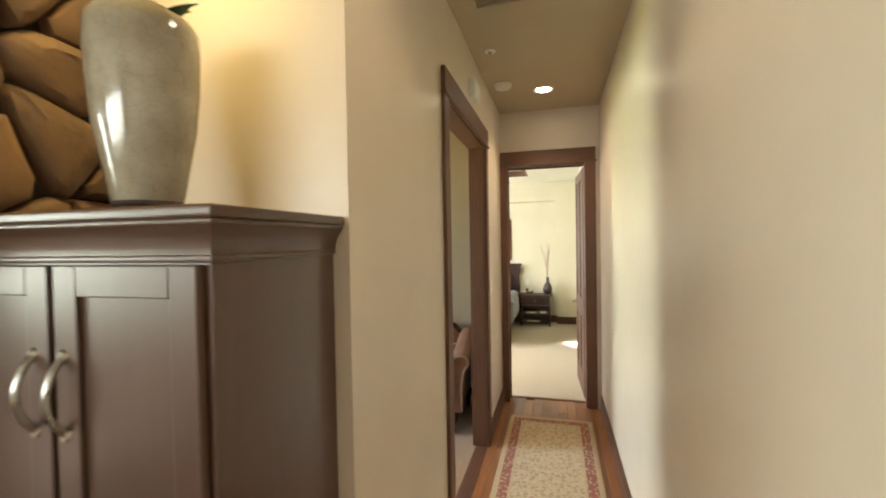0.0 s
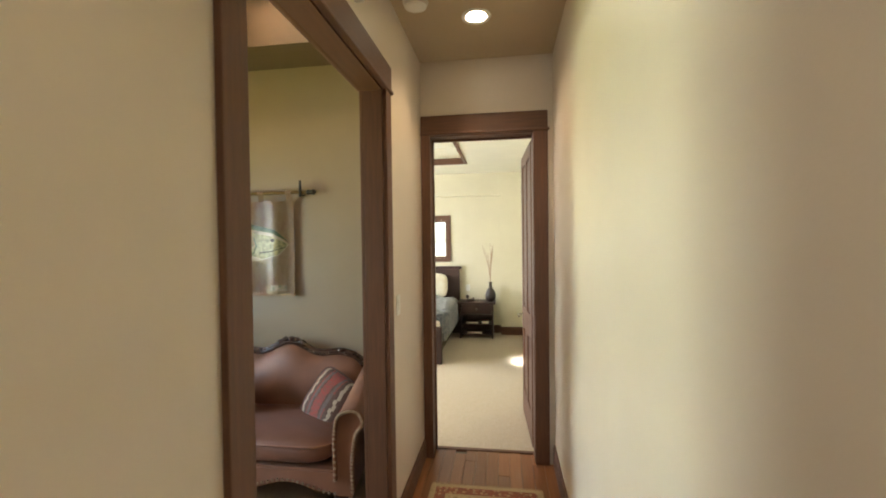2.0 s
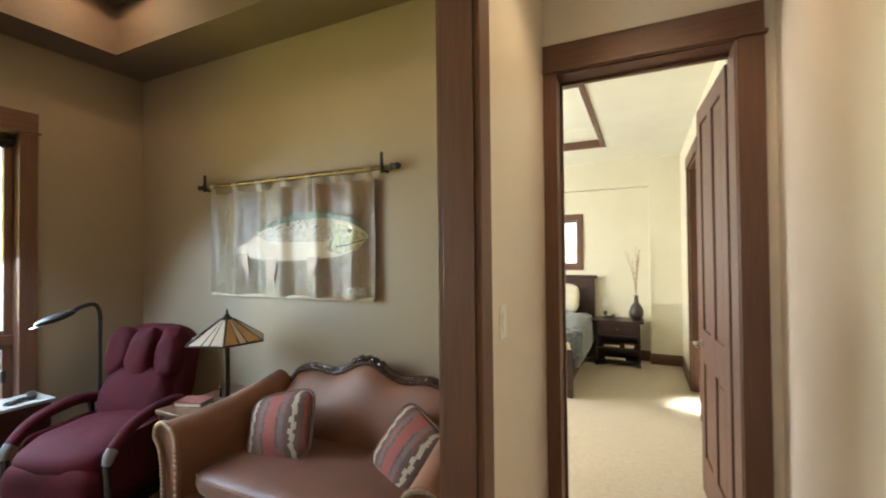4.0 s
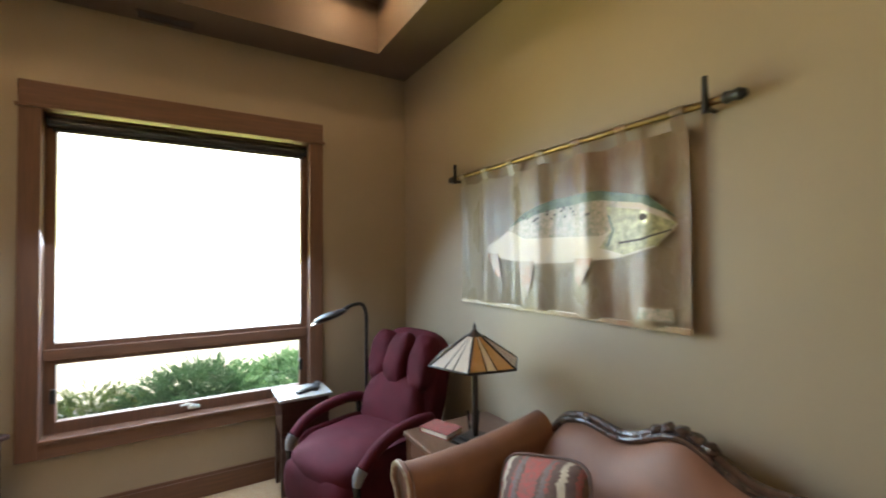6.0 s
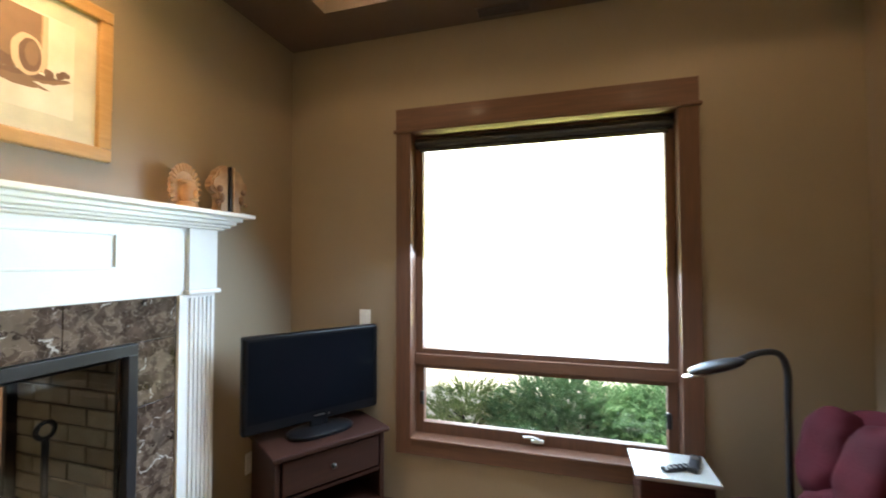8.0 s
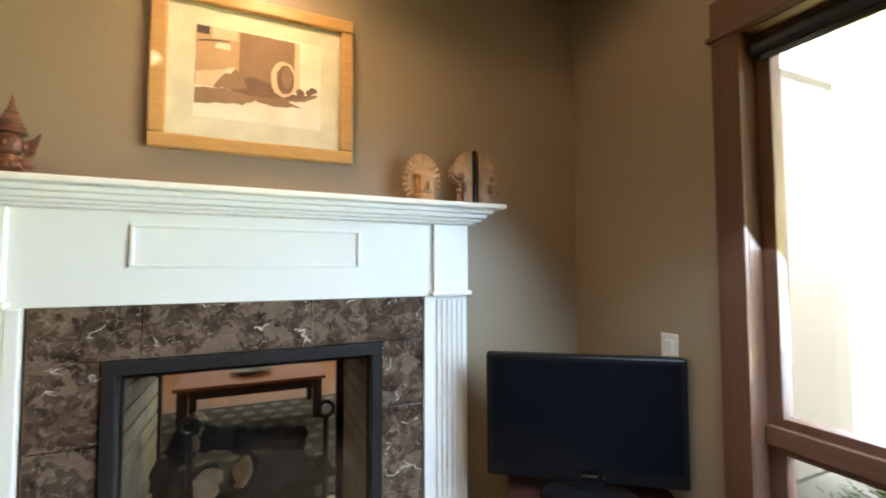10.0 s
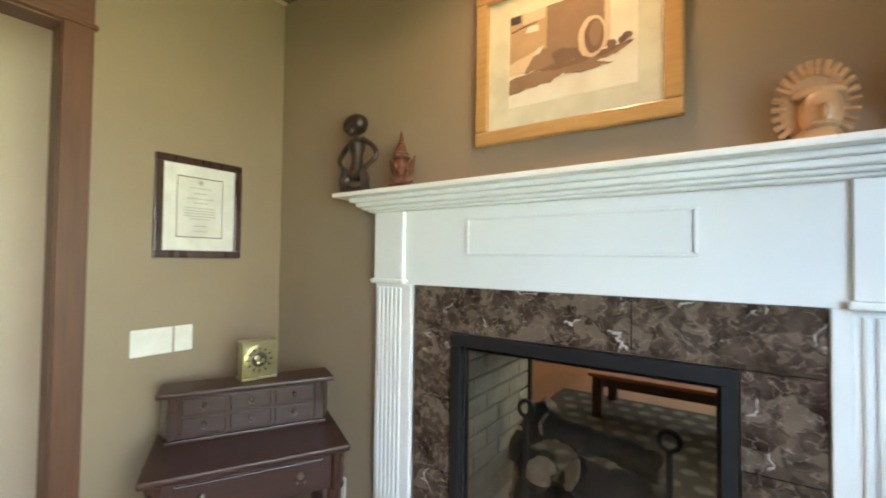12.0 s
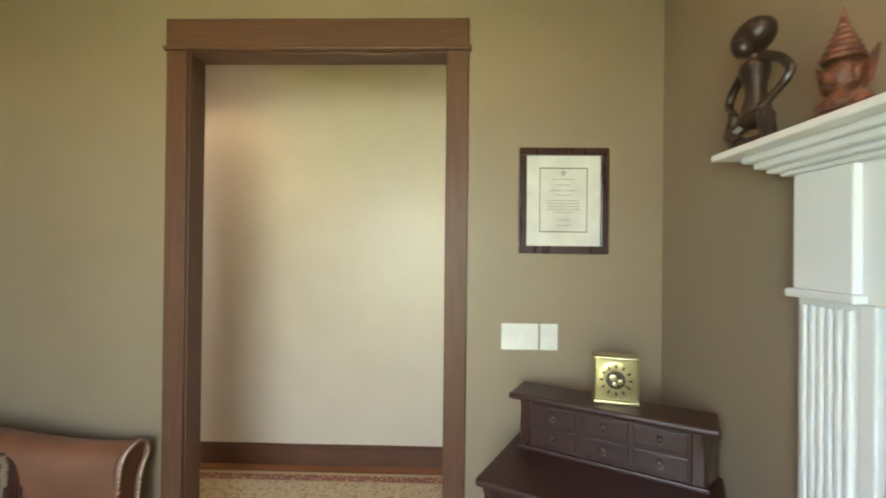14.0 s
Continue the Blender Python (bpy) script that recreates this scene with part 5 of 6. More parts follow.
for s in range(6):
    a0, a1 = math.radians(60 * s), math.radians(60 * s + 60)
    lo0, lo1 = Vector((r0 * math.cos(a0), r0 * math.sin(a0), z0)), Vector((r0 * math.cos(a1), r0 * math.sin(a1), z0))
    hi0, hi1 = Vector((r1 * math.cos(a0), r1 * math.sin(a0), z1)), Vector((r1 * math.cos(a1), r1 * math.sin(a1), z1))
    cuts = (0.0, 0.37, 0.41, 0.59, 0.63, 1.0)
    for k in range(5):
        bm = bmesh.new()
        q = [lo0.lerp(lo1, cuts[k]), lo0.lerp(lo1, cuts[k + 1]), hi0.lerp(hi1, cuts[k + 1]), hi0.lerp(hi1, cuts[k])]
        bm.faces.new([bm.verts.new(p) for p in q])
        bmesh.ops.solidify(bm, geom=bm.faces[:], thickness=0.003)
        part("glass_panel", bm, (AMBER_GLASS if s % 2 else CREAM_GLASS) if k in (0, 4) else (CREAM_GLASS if k == 2 else LEAD), shade, smooth=False)
    part("came", tube([lo0, hi0], 0.006, 6), LEAD, shade)
    part("came", tube([lo0, lo1], 0.006, 6), LEAD, shade)

# slim floor lamp behind the recliner
fl = thing("floor_lamp", "black gooseneck reading floor lamp", "floor lamp")
part("base", moved(lathe([(0.12, 0), (0.125, 0.012), (0.11, 0.022), (0.02, 0.03)], 24), -2.93, 4.30, 0), BLACK_METAL, fl)
part("pole", tube([(-2.93, 4.30, 0.02), (-2.93, 4.30, 0.98)], 0.012, 10), BLACK_METAL, fl)
part("gooseneck", tube(curve_points([(-2.93, 4.30, 0.97), (-2.93, 4.30, 1.12), (-2.92, 4.265, 1.19), (-2.905, 4.19, 1.19), (-2.88, 4.11, 1.16)], 6), 0.013, 10), BLACK_METAL, fl)
hd = part("lamp_head", moved(cushion(0.085, 0.22, 0.05, 2.4, 2), -2.865, 4.03, 1.135, 17), BLACK_METAL, fl)
part("lens", moved(cushion(0.06, 0.20, 0.02, 2.4, 2), -2.865, 4.00, 1.112, 17), CHROME, hd)

# little white-topped table at the window
GLOSS = mat("pale_laminate", (0.36, 0.35, 0.33), 0.22, 0, None, 6, bump=0.01, coat=0.4)
wt = thing("window_table", "small dark table with a pale glossy top", "table")
part("top", box(-3.225, -2.945, 3.73, 4.07, 0.598, 0.618, 0.004), GLOSS, wt)
part("body", box(-3.20, -2.965, 3.75, 4.05, 0.38, 0.598, 0.004), DARK_Y, wt)
for x in (-3.185, -2.98):
    for y in (3.765, 4.035):
        part("leg", box(x - 0.015, x + 0.015, y - 0.015, y + 0.015, 0.0, 0.38, 0.003), DARK_V, wt)
rm = thing("remote_control", "black remote control lying on the window table", "remote", pose(-3.05, 3.93, 0.618, 0, 0, 25))
part("body", box(-0.024, 0.024, -0.085, 0.085, 0.0, 0.018, 0.006), BLACK_PLASTIC, rm)
for r in range(5):
    for c in (-1, 0, 1):
        part("button", box(c * 0.013 - 0.004, c * 0.013 + 0.004, -0.06 + r * 0.025, -0.052 + r * 0.025, 0.018, 0.020), CHROME, rm)
hs = thing("telephone_handset", "dark cordless handset lying on the window table", "telephone", pose(-3.10, 4.0, 0.618, 0, 0, 70))
part("body", box(-0.022, 0.022, -0.08, 0.08, 0.0, 0.026, 0.009), BLACK_METAL, hs)
part("display", box(-0.014, 0.014, 0.02, 0.055, 0.026, 0.028), CHROME, hs)

# television on its stand in the corner; fronts towards -y before the turn
STANDW = mat("dull_brown_stand_wood", (0.036, 0.0125, 0.0075), 0.6, 0, (0.019, 0.0065, 0.0045), 5, (1, 10, 10), 0.08, 40, coat=0.0, spread=0.6)
STANDW.node_tree.nodes["Principled BSDF"].inputs["Specular IOR Level"].default_value = 0.2
TVM = pose(-2.93, 2.13, 0, 0, 0, 146)
ts = thing("tv_stand", "reddish-brown wooden television stand with a drawer and open shelf", "tv stand", pose(-2.945, 2.10, 0, 0, 0, 146))
part("top", box(-0.31, 0.33, -0.24, 0.20, 0.615, 0.64, 0.006), STANDW, ts)
part("side", box(-0.29, -0.265, -0.21, 0.18, 0.05, 0.615, 0.003), STANDW, ts)
part("side", box(0.285, 0.31, -0.21, 0.18, 0.05, 0.615, 0.003), STANDW, ts)
part("back", box(-0.265, 0.285, 0.165, 0.18, 0.05, 0.615), STANDW, ts)
part("shelf", box(-0.265, 0.285, -0.20, 0.165, 0.40, 0.42, 0.002), STANDW, ts)
part("shelf", box(-0.265, 0.285, -0.20, 0.165, 0.24, 0.255, 0.002), STANDW, ts)
part("bottom", box(-0.265, 0.285, -0.20, 0.165, 0.06, 0.08, 0.002), STANDW, ts)
dr = part("drawer", box(-0.255, 0.275, -0.215, -0.19, 0.435, 0.60, 0.005), STANDW, ts)
part("knob", moved(cushion(0.03, 0.03, 0.03, 2, 2, 12, 8), 0.0, -0.232, 0.52), BLACK_METAL, dr)
for x in (-0.275, 0.295):
    for y in (-0.19, 0.16):
        part("foot", tube([(x, y, 0), (x, y, 0.05)], 0.02, 8), STANDW, ts)
TV_BLACK = mat("black_television_plastic", (0.006, 0.006, 0.007), 0.35, 0, None, 20, bump=0.01)
TV_BLACK.node_tree.nodes["Principled BSDF"].inputs["Specular IOR Level"].default_value = 0.18
tv = thing("television", "black flat-screen television switched off", "television", Matrix.Translation((0, 0, 0.64)) @ TVM)
part("stand_base", moved(cushion(0.36, 0.20, 0.03, 2.6, 4), 0.0, -0.02, 0.012), TV_BLACK, tv)
part("neck", box(-0.05, 0.05, 0.0, 0.03, 0.02, 0.12, 0.006), TV_BLACK, tv)
bd = part("cabinet", box(-0.397, 0.365, 0.0, 0.06, 0.055, 0.545, 0.012, 3), TV_BLACK, tv)
part("screen", box(-0.371, 0.339, -0.0025, 0.001, 0.110, 0.522), SCREEN, tv, "dark glossy screen", False)
part("badge", box(-0.03, 0.03, -0.003, 0.001, 0.080, 0.088), CHROME, bd)
part("power_light", box(0.05, 0.058, -0.003, 0.001, 0.078, 0.084), CHROME, bd)

# corner desk with a little hutch; front towards -y before the turn
DESK = pose(-0.375, 2.03, 0, 0, 0, -118.5)
ds = thing("writing_desk", "dark mahogany writing desk with a six-drawer hutch", "desk", DESK)
part("desktop", box(-0.36, 0.36, -0.42, 0.02, 0.735, 0.762, 0.008, 3), DARK_X, ds)
part("case", box(-0.33, 0.33, -0.385, 0.0, 0.585, 0.735, 0.004), DARK_X, ds)
dw = part("drawer", box(-0.255, 0.255, -0.397, -0.383, 0.60, 0.715, 0.004), DARK_X, ds)
for x in (-0.17, 0.17):
    part("pull", join(moved(lathe([(0.016, 0), (0.012, 0.008), (0.006, 0.012)], 12), x, -0.397, 0.665, 90), tube([(x + 0.014 * math.cos(a), -0.412, 0.652 + 0.018 * math.sin(a)) for a in [math.radians(180 + 180 * k / 8) for k in range(9)]], 0.003, 6)), CHROME, dw, "pewter ring pull")
for x in (-0.315, 0.315):
    part("corner_column", moved(lathe([(0.024, 0.585), (0.028, 0.60), (0.022, 0.62), (0.026, 0.66), (0.022, 0.70), (0.028, 0.72), (0.028, 0.735)], 16), x, -0.385, 0), DARK_V, ds)
    for y in (-0.375, -0.02):
        part("leg", moved(lathe([(0.014, 0), (0.022, 0.02), (0.016, 0.06), (0.026, 0.30), (0.030, 0.42), (0.020, 0.46), (0.030, 0.50), (0.030, 0.585)], 16), x * 0.97, y, 0), DARK_V, ds)
part("stretcher", box(-0.30, 0.30, -0.21, -0.18, 0.11, 0.14, 0.004), DARK_X, ds)
hu = part("hutch", boxes([(-0.315, 0.315, -0.135, 0.02, 0.762, 0.778), (-0.305, 0.305, -0.125, 0.02, 0.778, 0.952)], 0.003), DARK_X, ds)
for x in (-0.284, 0.284):
    part("corner_post", box(x - 0.018, x + 0.018, -0.134, -0.124, 0.780, 0.950, 0.003), DARK_V, hu)
part("hutch_top", box(-0.345, 0.345, -0.155, 0.025, 0.952, 0.975, 0.008, 3), DARK_X, hu)
for s in (-1, 1):
    part("hutch_corner", prism([(s * 0.305, -0.125), (s * 0.345, -0.02), (s * 0.305, -0.02)], 0.174, "z"), DARK_V, hu).matrix_local = pose(0, 0, 0.778)
for r in range(2):
    for c in range(3):
        x = -0.176 + c * 0.176
        z = 0.826 + r * 0.078
        dd = part("small_drawer", box(x - 0.080, x + 0.080, -0.131, -0.124, z - 0.033, z + 0.033, 0.004), DARK_X, hu)
        part("pull", join(moved(lathe([(0.010, 0), (0.007, 0.006), (0.004, 0.009)], 10), x, -0.137, z + 0.006, 90), tube([(x + 0.009 * math.cos(a), -0.147, z + 0.002 + 0.013 * math.sin(a)) for a in [math.radians(180 + 180 * k / 8) for k in range(9)]], 0.0022, 6)), CHROME, dd, "pewter ring pull")

ck = thing("desk_clock", "square polished brass desk clock on the hutch", "clock", pose(-0.425, 2.030, 0.975, 0, 0, -104))
part("case", box(-0.072, 0.072, -0.030, 0.036, 0.014, 0.160, 0.003), BRASS, ck)
part("base", box(-0.077, 0.077, -0.040, 0.040, 0.0, 0.014, 0.003), BRASS, ck)
part("top", box(-0.077, 0.077, -0.040, 0.040, 0.160, 0.170, 0.003), BRASS, ck)
for x in (-0.073, 0.073):
    part("corner_rod", tube([(x, -0.036, 0.014), (x, -0.036, 0.160)], 0.0035, 8), BRASS, ck)
dial = part("dial", moved(lathe([(0.064, 0), (0.065, 0.003), (0.060, 0.004), (0.036, 0.0035), (0.034, 0.001)], 36), 0, -0.030, 0.087, 90), BRASS, ck)
for k in range(12):
    a = math.radians(30 * k)
    part("hour_mark", moved(box(-0.0032, 0.0032, -0.001, 0.001, -0.0065, 0.0065), 0.049 * math.sin(a), -0.035, 0.087 + 0.049 * math.cos(a), 0, math.degrees(a), 0), INK, dial)
part("movement", moved(lathe([(0.033, 0), (0.031, 0.003), (0.010, 0.004)], 24), 0, -0.031, 0.087, 90), INK, dial, "dark open movement")
for x, z, r in ((-0.010, 0.095, 0.012), (0.013, 0.082, 0.010), (-0.004, 0.073, 0.008)):
    part("wheel", moved(lathe([(r, 0), (r, 0.002), (r * 0.3, 0.0035)], 16), x, -0.0350, z, 90), BRASS, dial)
part("hand", moved(box(-0.002, 0.002, -0.001, 0.001, 0, 0.032), 0, -0.0405, 0.087, 0, 55, 0), INK, dial)
part("hand", moved(box(-0.0015, 0.0015, -0.001, 0.001, 0, 0.044), 0, -0.0415, 0.087, 0, 115, 0), INK, dial)

# framed certificate beside the doorway
cf = thing("framed_certificate", "printed certificate in a dark wood frame with white mat", "picture")
EX = -0.086
y0, y1, z0, z1 = 1.940, 2.336, 1.513, 1.984
f = 0.034
part("frame", boxes([(EX - 0.022, EX, y0, y1, z1 - f, z1), (EX - 0.022, EX, y0, y1, z0, z0 + f), (EX - 0.022, EX, y0, y0 + f, z0 + f, z1 - f), (EX - 0.022, EX, y1 - f, y1, z0 + f, z1 - f)], 0.004), DARK_V, cf)
part("mat_board", box(EX - 0.008, EX, y0 + f, y1 - f, z0 + f, z1 - f), mat("white_mat_board", (0.74, 0.73, 0.68), 0.8, 0, None, 10, bump=0.03), cf, smooth=False)
sh = part("sheet", box(EX - 0.0095, EX - 0.008, y0 + 0.092, y1 - 0.092, z0 + 0.095, z1 - 0.088), mat("certificate_paper", (0.70, 0.69, 0.64), 0.8, 0, None, 10, bump=0.02), cf, smooth=False)
GREYINK = mat("grey_print", (0.46, 0.45, 0.41), 0.8, 0, None, 20)
cyc = (y0 + y1) / 2
part("border", boxes([(EX - 0.0102, EX - 0.0095, y0 + 0.092, y1 - 0.092, z1 - 0.092, z1 - 0.088), (EX - 0.0102, EX - 0.0095, y0 + 0.092, y1 - 0.092, z0 + 0.095, z0 + 0.099), (EX - 0.0102, EX - 0.0095, y0 + 0.092, y0 + 0.095, z0 + 0.099, z1 - 0.092), (EX - 0.0102, EX - 0.0095, y1 - 0.095, y1 - 0.092, z0 + 0.099, z1 - 0.092)]), INK, sh, smooth=False)
part("crest_mark", moved(lathe([(0.012, 0), (0.010, 0.001)], 14), EX - 0.0096, cyc, z1 - 0.112, 0, -90, 0), GREYINK, sh)
for k, (wd_, zz) in enumerate(((0.10, 0.14), (0.06, 0.165), (0.12, 0.19), (0.07, 0.21), (0.14, 0.235), (0.15, 0.248), (0.14, 0.261), (0.15, 0.274), (0.09, 0.287), (0.06, 0.32), (0.07, 0.345))):
    part("text_line", box(EX - 0.0101, EX - 0.0095, cyc - wd_ / 2, cyc + wd_ / 2, z1 - zz - 0.0022, z1 - zz + 0.0022), GREYINK, sh, smooth=False)

# switches and outlets
def plate(name, label, m, w, h, kind, rockers):
    p = thing(name, label, kind, m)
    part("cover", box(-w / 2, w / 2, -0.006, 0.0, -h / 2, h / 2, 0.003), PLASTIC, p)
    for k in range(rockers):
        x = (k - (rockers - 1) / 2) * 0.046
        part("rocker", box(x - 0.016, x + 0.016, -0.010, -0.006, -0.033, 0.033, 0.002), PLASTIC, p)
    return p


plate("switch_plate", "white three-gang wall switch beside the doorway", pose(-0.085, 2.325, 1.14, 0, 0, -90), 0.165, 0.118, "light switch", 3)
plate("switch_plate", "white single wall control beside the doorway", pose(-0.085, 2.195, 1.14, 0, 0, -90), 0.078, 0.118, "light switch", 1)
plate("switch_plate", "white hall switch plate", pose(0.02, 4.10, 1.27, 0, 0, 90), 0.075, 0.118, "light switch", 1)
plate("wall_thermostat", "small white plate high beside the window", pose(-3.26, 2.237, 1.21, 0, 0, 90), 0.075, 0.115, "thermostat", 1)
plate("outlet", "white outlet on the bedroom wall beside the bed", pose(-0.02, 9.2, 0.80), 0.075, 0.118, "outlet", 2)
plate("outlet", "white double outlet low on the fireplace wall", pose(-2.90, 1.695, 0.42, 0, 0, 180), 0.075, 0.118, "outlet", 2)
plate("outlet", "white double outlet low beside the desk", pose(-0.62, 1.695, 0.40, 0, 0, 180), 0.075, 0.118, "outlet", 2)
# ---- hall ----
rug = thing("runner_rug", "cream floral hall runner with a red patterned border", "rug")
RX, RY0, RY1 = (0.135, 0.865), 2.05, 4.50
FIELD = floral("runner_field", (0.52, 0.40, 0.23), (0.30, 0.20, 0.10), (0.34, 0.15, 0.08), 24)
BORDER = floral("runner_border", (0.27, 0.07, 0.032), (0.48, 0.33, 0.18), (0.10, 0.06, 0.05), 30)
EDGE = mat("runner_edge", (0.50, 0.38, 0.23), 0.95, 0, None, 60, bump=0.3, bscale=300)
part("backing", box(RX[0], RX[1], RY0, RY1, 0.0, 0.007, 0.002), EDGE, rug)
bands = lambda o, w, z: [(RX[0] + o, RX[0] + o + w, RY0 + o, RY1 - o, 0.007, z), (RX[1] - o - w, RX[1] - o, RY0 + o, RY1 - o, 0.007, z), (RX[0] + o + w, RX[1] - o - w, RY0 + o, RY0 + o + w, 0.007, z), (RX[0] + o + w, RX[1] - o - w, RY1 - o - w, RY1 - o, 0.007, z)]
part("outer_border", boxes(bands(0.016, 0.022, 0.0095)), EDGE, rug, smooth=False)
part("border", boxes(bands(0.038, 0.070, 0.010)), BORDER, rug, "red patterned border", False)
part("inner_border", boxes(bands(0.108, 0.018, 0.0095)), EDGE, rug, smooth=False)
part("field", box(RX[0] + 0.126, RX[1] - 0.126, RY0 + 0.126, RY1 - 0.126, 0.007, 0.010), FIELD, rug, "cream floral field", False)
for yy, s in ((RY0, -1), (RY1, 1)):
    random.seed(3)
    fr = [tube([(x, yy, 0.004), (x + random.uniform(-0.004, 0.004), yy + s * 0.018, 0.003)], 0.002, 4) for x in [RX[0] + 0.008 + 0.0102 * k for k in range(70)]]
    tagged(part("fringe", join(*fr), EDGE, rug), kind="stuff")

BULB = glow("lamp_diffuser", (1.0, 0.86, 0.62), 9)


def downlight(x, y, z, label):
    d = thing("downlight", label, "ceiling light", pose(x, y, z), "recessed downlights")
    part("trim_ring", lathe([(0.062, -0.004), (0.085, -0.007), (0.088, -0.001), (0.062, 0.0)], 32, False), WHITE, d)
    part("diffuser", lathe([(0.0005, -0.0035), (0.062, -0.0035), (0.062, -0.001)], 28, False), BULB, d)
    return d


downlight(0.48, 4.26, CEIL, "lit recessed hall ceiling downlight, the near one added out of view")
# unseen fixture, added to go with the near hall lamp
downlight(0.48, 1.7, CEIL, "lit recessed hall ceiling downlight, the near one added out of view")
downlight(-1.735, 1.95, CEIL, "lit recessed downlight over the mantel painting")
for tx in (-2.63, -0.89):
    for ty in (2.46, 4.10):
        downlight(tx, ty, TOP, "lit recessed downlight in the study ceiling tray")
downlight(-0.42, 1.30, CEIL, "lit recessed downlight over the cabinet")
sm = thing("smoke_detector", "round white smoke detector on the hall ceiling", "smoke detector", pose(0.157, 4.05, CEIL))
part("base", lathe([(0.07, -0.012), (0.072, 0.0)], 28), PLASTIC, sm)
part("cap", lathe([(0.066, -0.012), (0.062, -0.03), (0.04, -0.036)], 28), PLASTIC, sm)
sp = thing("sprinkler_head", "small white sprinkler cover on the hall ceiling", "sprinkler", pose(0.15, 3.40, CEIL))
part("plate", lathe([(0.035, -0.004), (0.038, 0.0)], 20), PLASTIC, sp)
part("nozzle", lathe([(0.012, -0.022), (0.016, -0.004)], 12), CHROME, sp)
vn = thing("ceiling_vent", "cream slotted return vent in the hall ceiling", "vent", pose(0.30, 2.75, CEIL))
part("frame", boxes([(-0.15, 0.15, -0.09, -0.075, -0.008, 0), (-0.15, 0.15, 0.075, 0.09, -0.008, 0), (-0.15, -0.135, -0.075, 0.075, -0.008, 0), (0.135, 0.15, -0.075, 0.075, -0.008, 0)], 0.002), HALL_CEIL, vn)
for k in range(8):
    part("slat", moved(box(-0.135, 0.135, -0.007, 0.007, -0.0015, 0.0015), 0, -0.065 + 0.0186 * k, -0.004, 30), HALL_CEIL, vn)
v2 = thing("ceiling_vent", "brown slotted register in the study ceiling", "vent", pose(-3.17, 3.12, CEIL, 0, 0, 90))
part("frame", boxes([(-0.15, 0.15, -0.05, -0.04, -0.007, 0), (-0.15, 0.15, 0.04, 0.05, -0.007, 0), (-0.15, -0.14, -0.04, 0.04, -0.007, 0), (0.14, 0.15, -0.04, 0.04, -0.007, 0)], 0.002), STUDY_CEIL, v2)
for k in range(5):
    part("slat", moved(box(-0.14, 0.14, -0.006, 0.006, -0.0015, 0.0015), 0, -0.032 + 0.016 * k, -0.004, 30), BLACK_METAL, v2)
ch = thing("door_chime", "white wall chime box above the study opening", "chime", pose(0.02, 3.37, 2.70, 0, 0, 90))
part("case", box(-0.09, 0.09, -0.045, 0.0, -0.06, 0.06, 0.008), PLASTIC, ch)
for k in range(5):
    part("louver", box(-0.07, 0.07, -0.048, -0.045, -0.042 + 0.02 * k, -0.034 + 0.02 * k), PLASTIC, ch)

# ---- great room ----
cb = thing("storage_cabinet", "tall brown wooden cabinet with panelled doors and arched pulls", "cabinet")
part("body", box(-0.78, -0.028, 1.125, 1.558, 0.0, 1.655, 0.004), CAB_WOOD, cb)
part("bead", box(-0.788, -0.020, 1.117, 1.558, 1.643, 1.657, 0.004), CAB_WOOD, cb)
bm = bmesh.new()
rings = []
for k in range(7):
    t = k / 6
    o = 0.006 + 0.024 * t ** 2.2
    z = 1.657 + 0.055 * t
    rings.append([bm.verts.new(p) for p in ((-0.78 - o, 1.558, z), (-0.78 - o, 1.125 - o, z), (-0.028 + o, 1.125 - o, z), (-0.028 + o, 1.558, z))])
for r0, r1 in zip(rings, rings[1:]):
    for k in range(4):
        bm.faces.new((r0[k], r0[(k + 1) % 4], r1[(k + 1) % 4], r1[k]))
bm.faces.new(rings[-1])
part("cove", bm, CAB_WOOD, cb)
part("cornice", box(-0.814, 0.006, 1.091, 1.558, 1.712, 1.723, 0.004), CAB_WOOD, cb)
part("top_board", box(-0.818, 0.010, 1.087, 1.558, 1.723, 1.747, 0.006, 3), CAB_WOOD, cb)
for x0, x1, hx in ((-0.765, -0.412, -0.455), (-0.396, -0.043, -0.372)):
    fw = 0.062
    dr = part("door", boxes([(x0, x0 + fw, 1.103, 1.124, 0.10, 1.639), (x1 - fw, x1, 1.103, 1.124, 0.10, 1.639), (x0 + fw, x1 - fw, 1.103, 1.124, 1.639 - fw, 1.639), (x0 + fw, x1 - fw, 1.103, 1.124, 0.10, 0.10 + fw)], 0.003), CAB_WOOD, cb)
    part("panel", box(x0 + fw, x1 - fw, 1.114, 1.124, 0.10 + fw, 1.639 - fw), CAB_WOOD, dr)
    part("handle", join(tube(curve_points([(hx, 1.103, 1.300), (hx, 1.080, 1.335), (hx, 1.070, 1.380), (hx, 1.080, 1.425), (hx, 1.103, 1.460)], 6), 0.0075, 8), moved(lathe([(0.014, 0), (0.010, 0.006)], 12), hx, 1.103, 1.300, 90), moved(lathe([(0.014, 0), (0.010, 0.006)], 12), hx, 1.103, 1.460, 90)), CHROME, dr, "brushed nickel arched handle")
CRACKLE = mat("crackle_glaze", (0.36, 0.325, 0.25), 0.14, 0, (0.235, 0.20, 0.14), 9, bump=0.05, coat=0.6)
n_, l_ = CRACKLE.node_tree.nodes, CRACKLE.node_tree.links
vo = n_.new("ShaderNodeTexVoronoi")
vo.feature, vo.inputs["Scale"].default_value = "DISTANCE_TO_EDGE", 38
tcx = n_.new("ShaderNodeTexCoord")
l_.new(tcx.outputs["Object"], vo.inputs["Vector"])
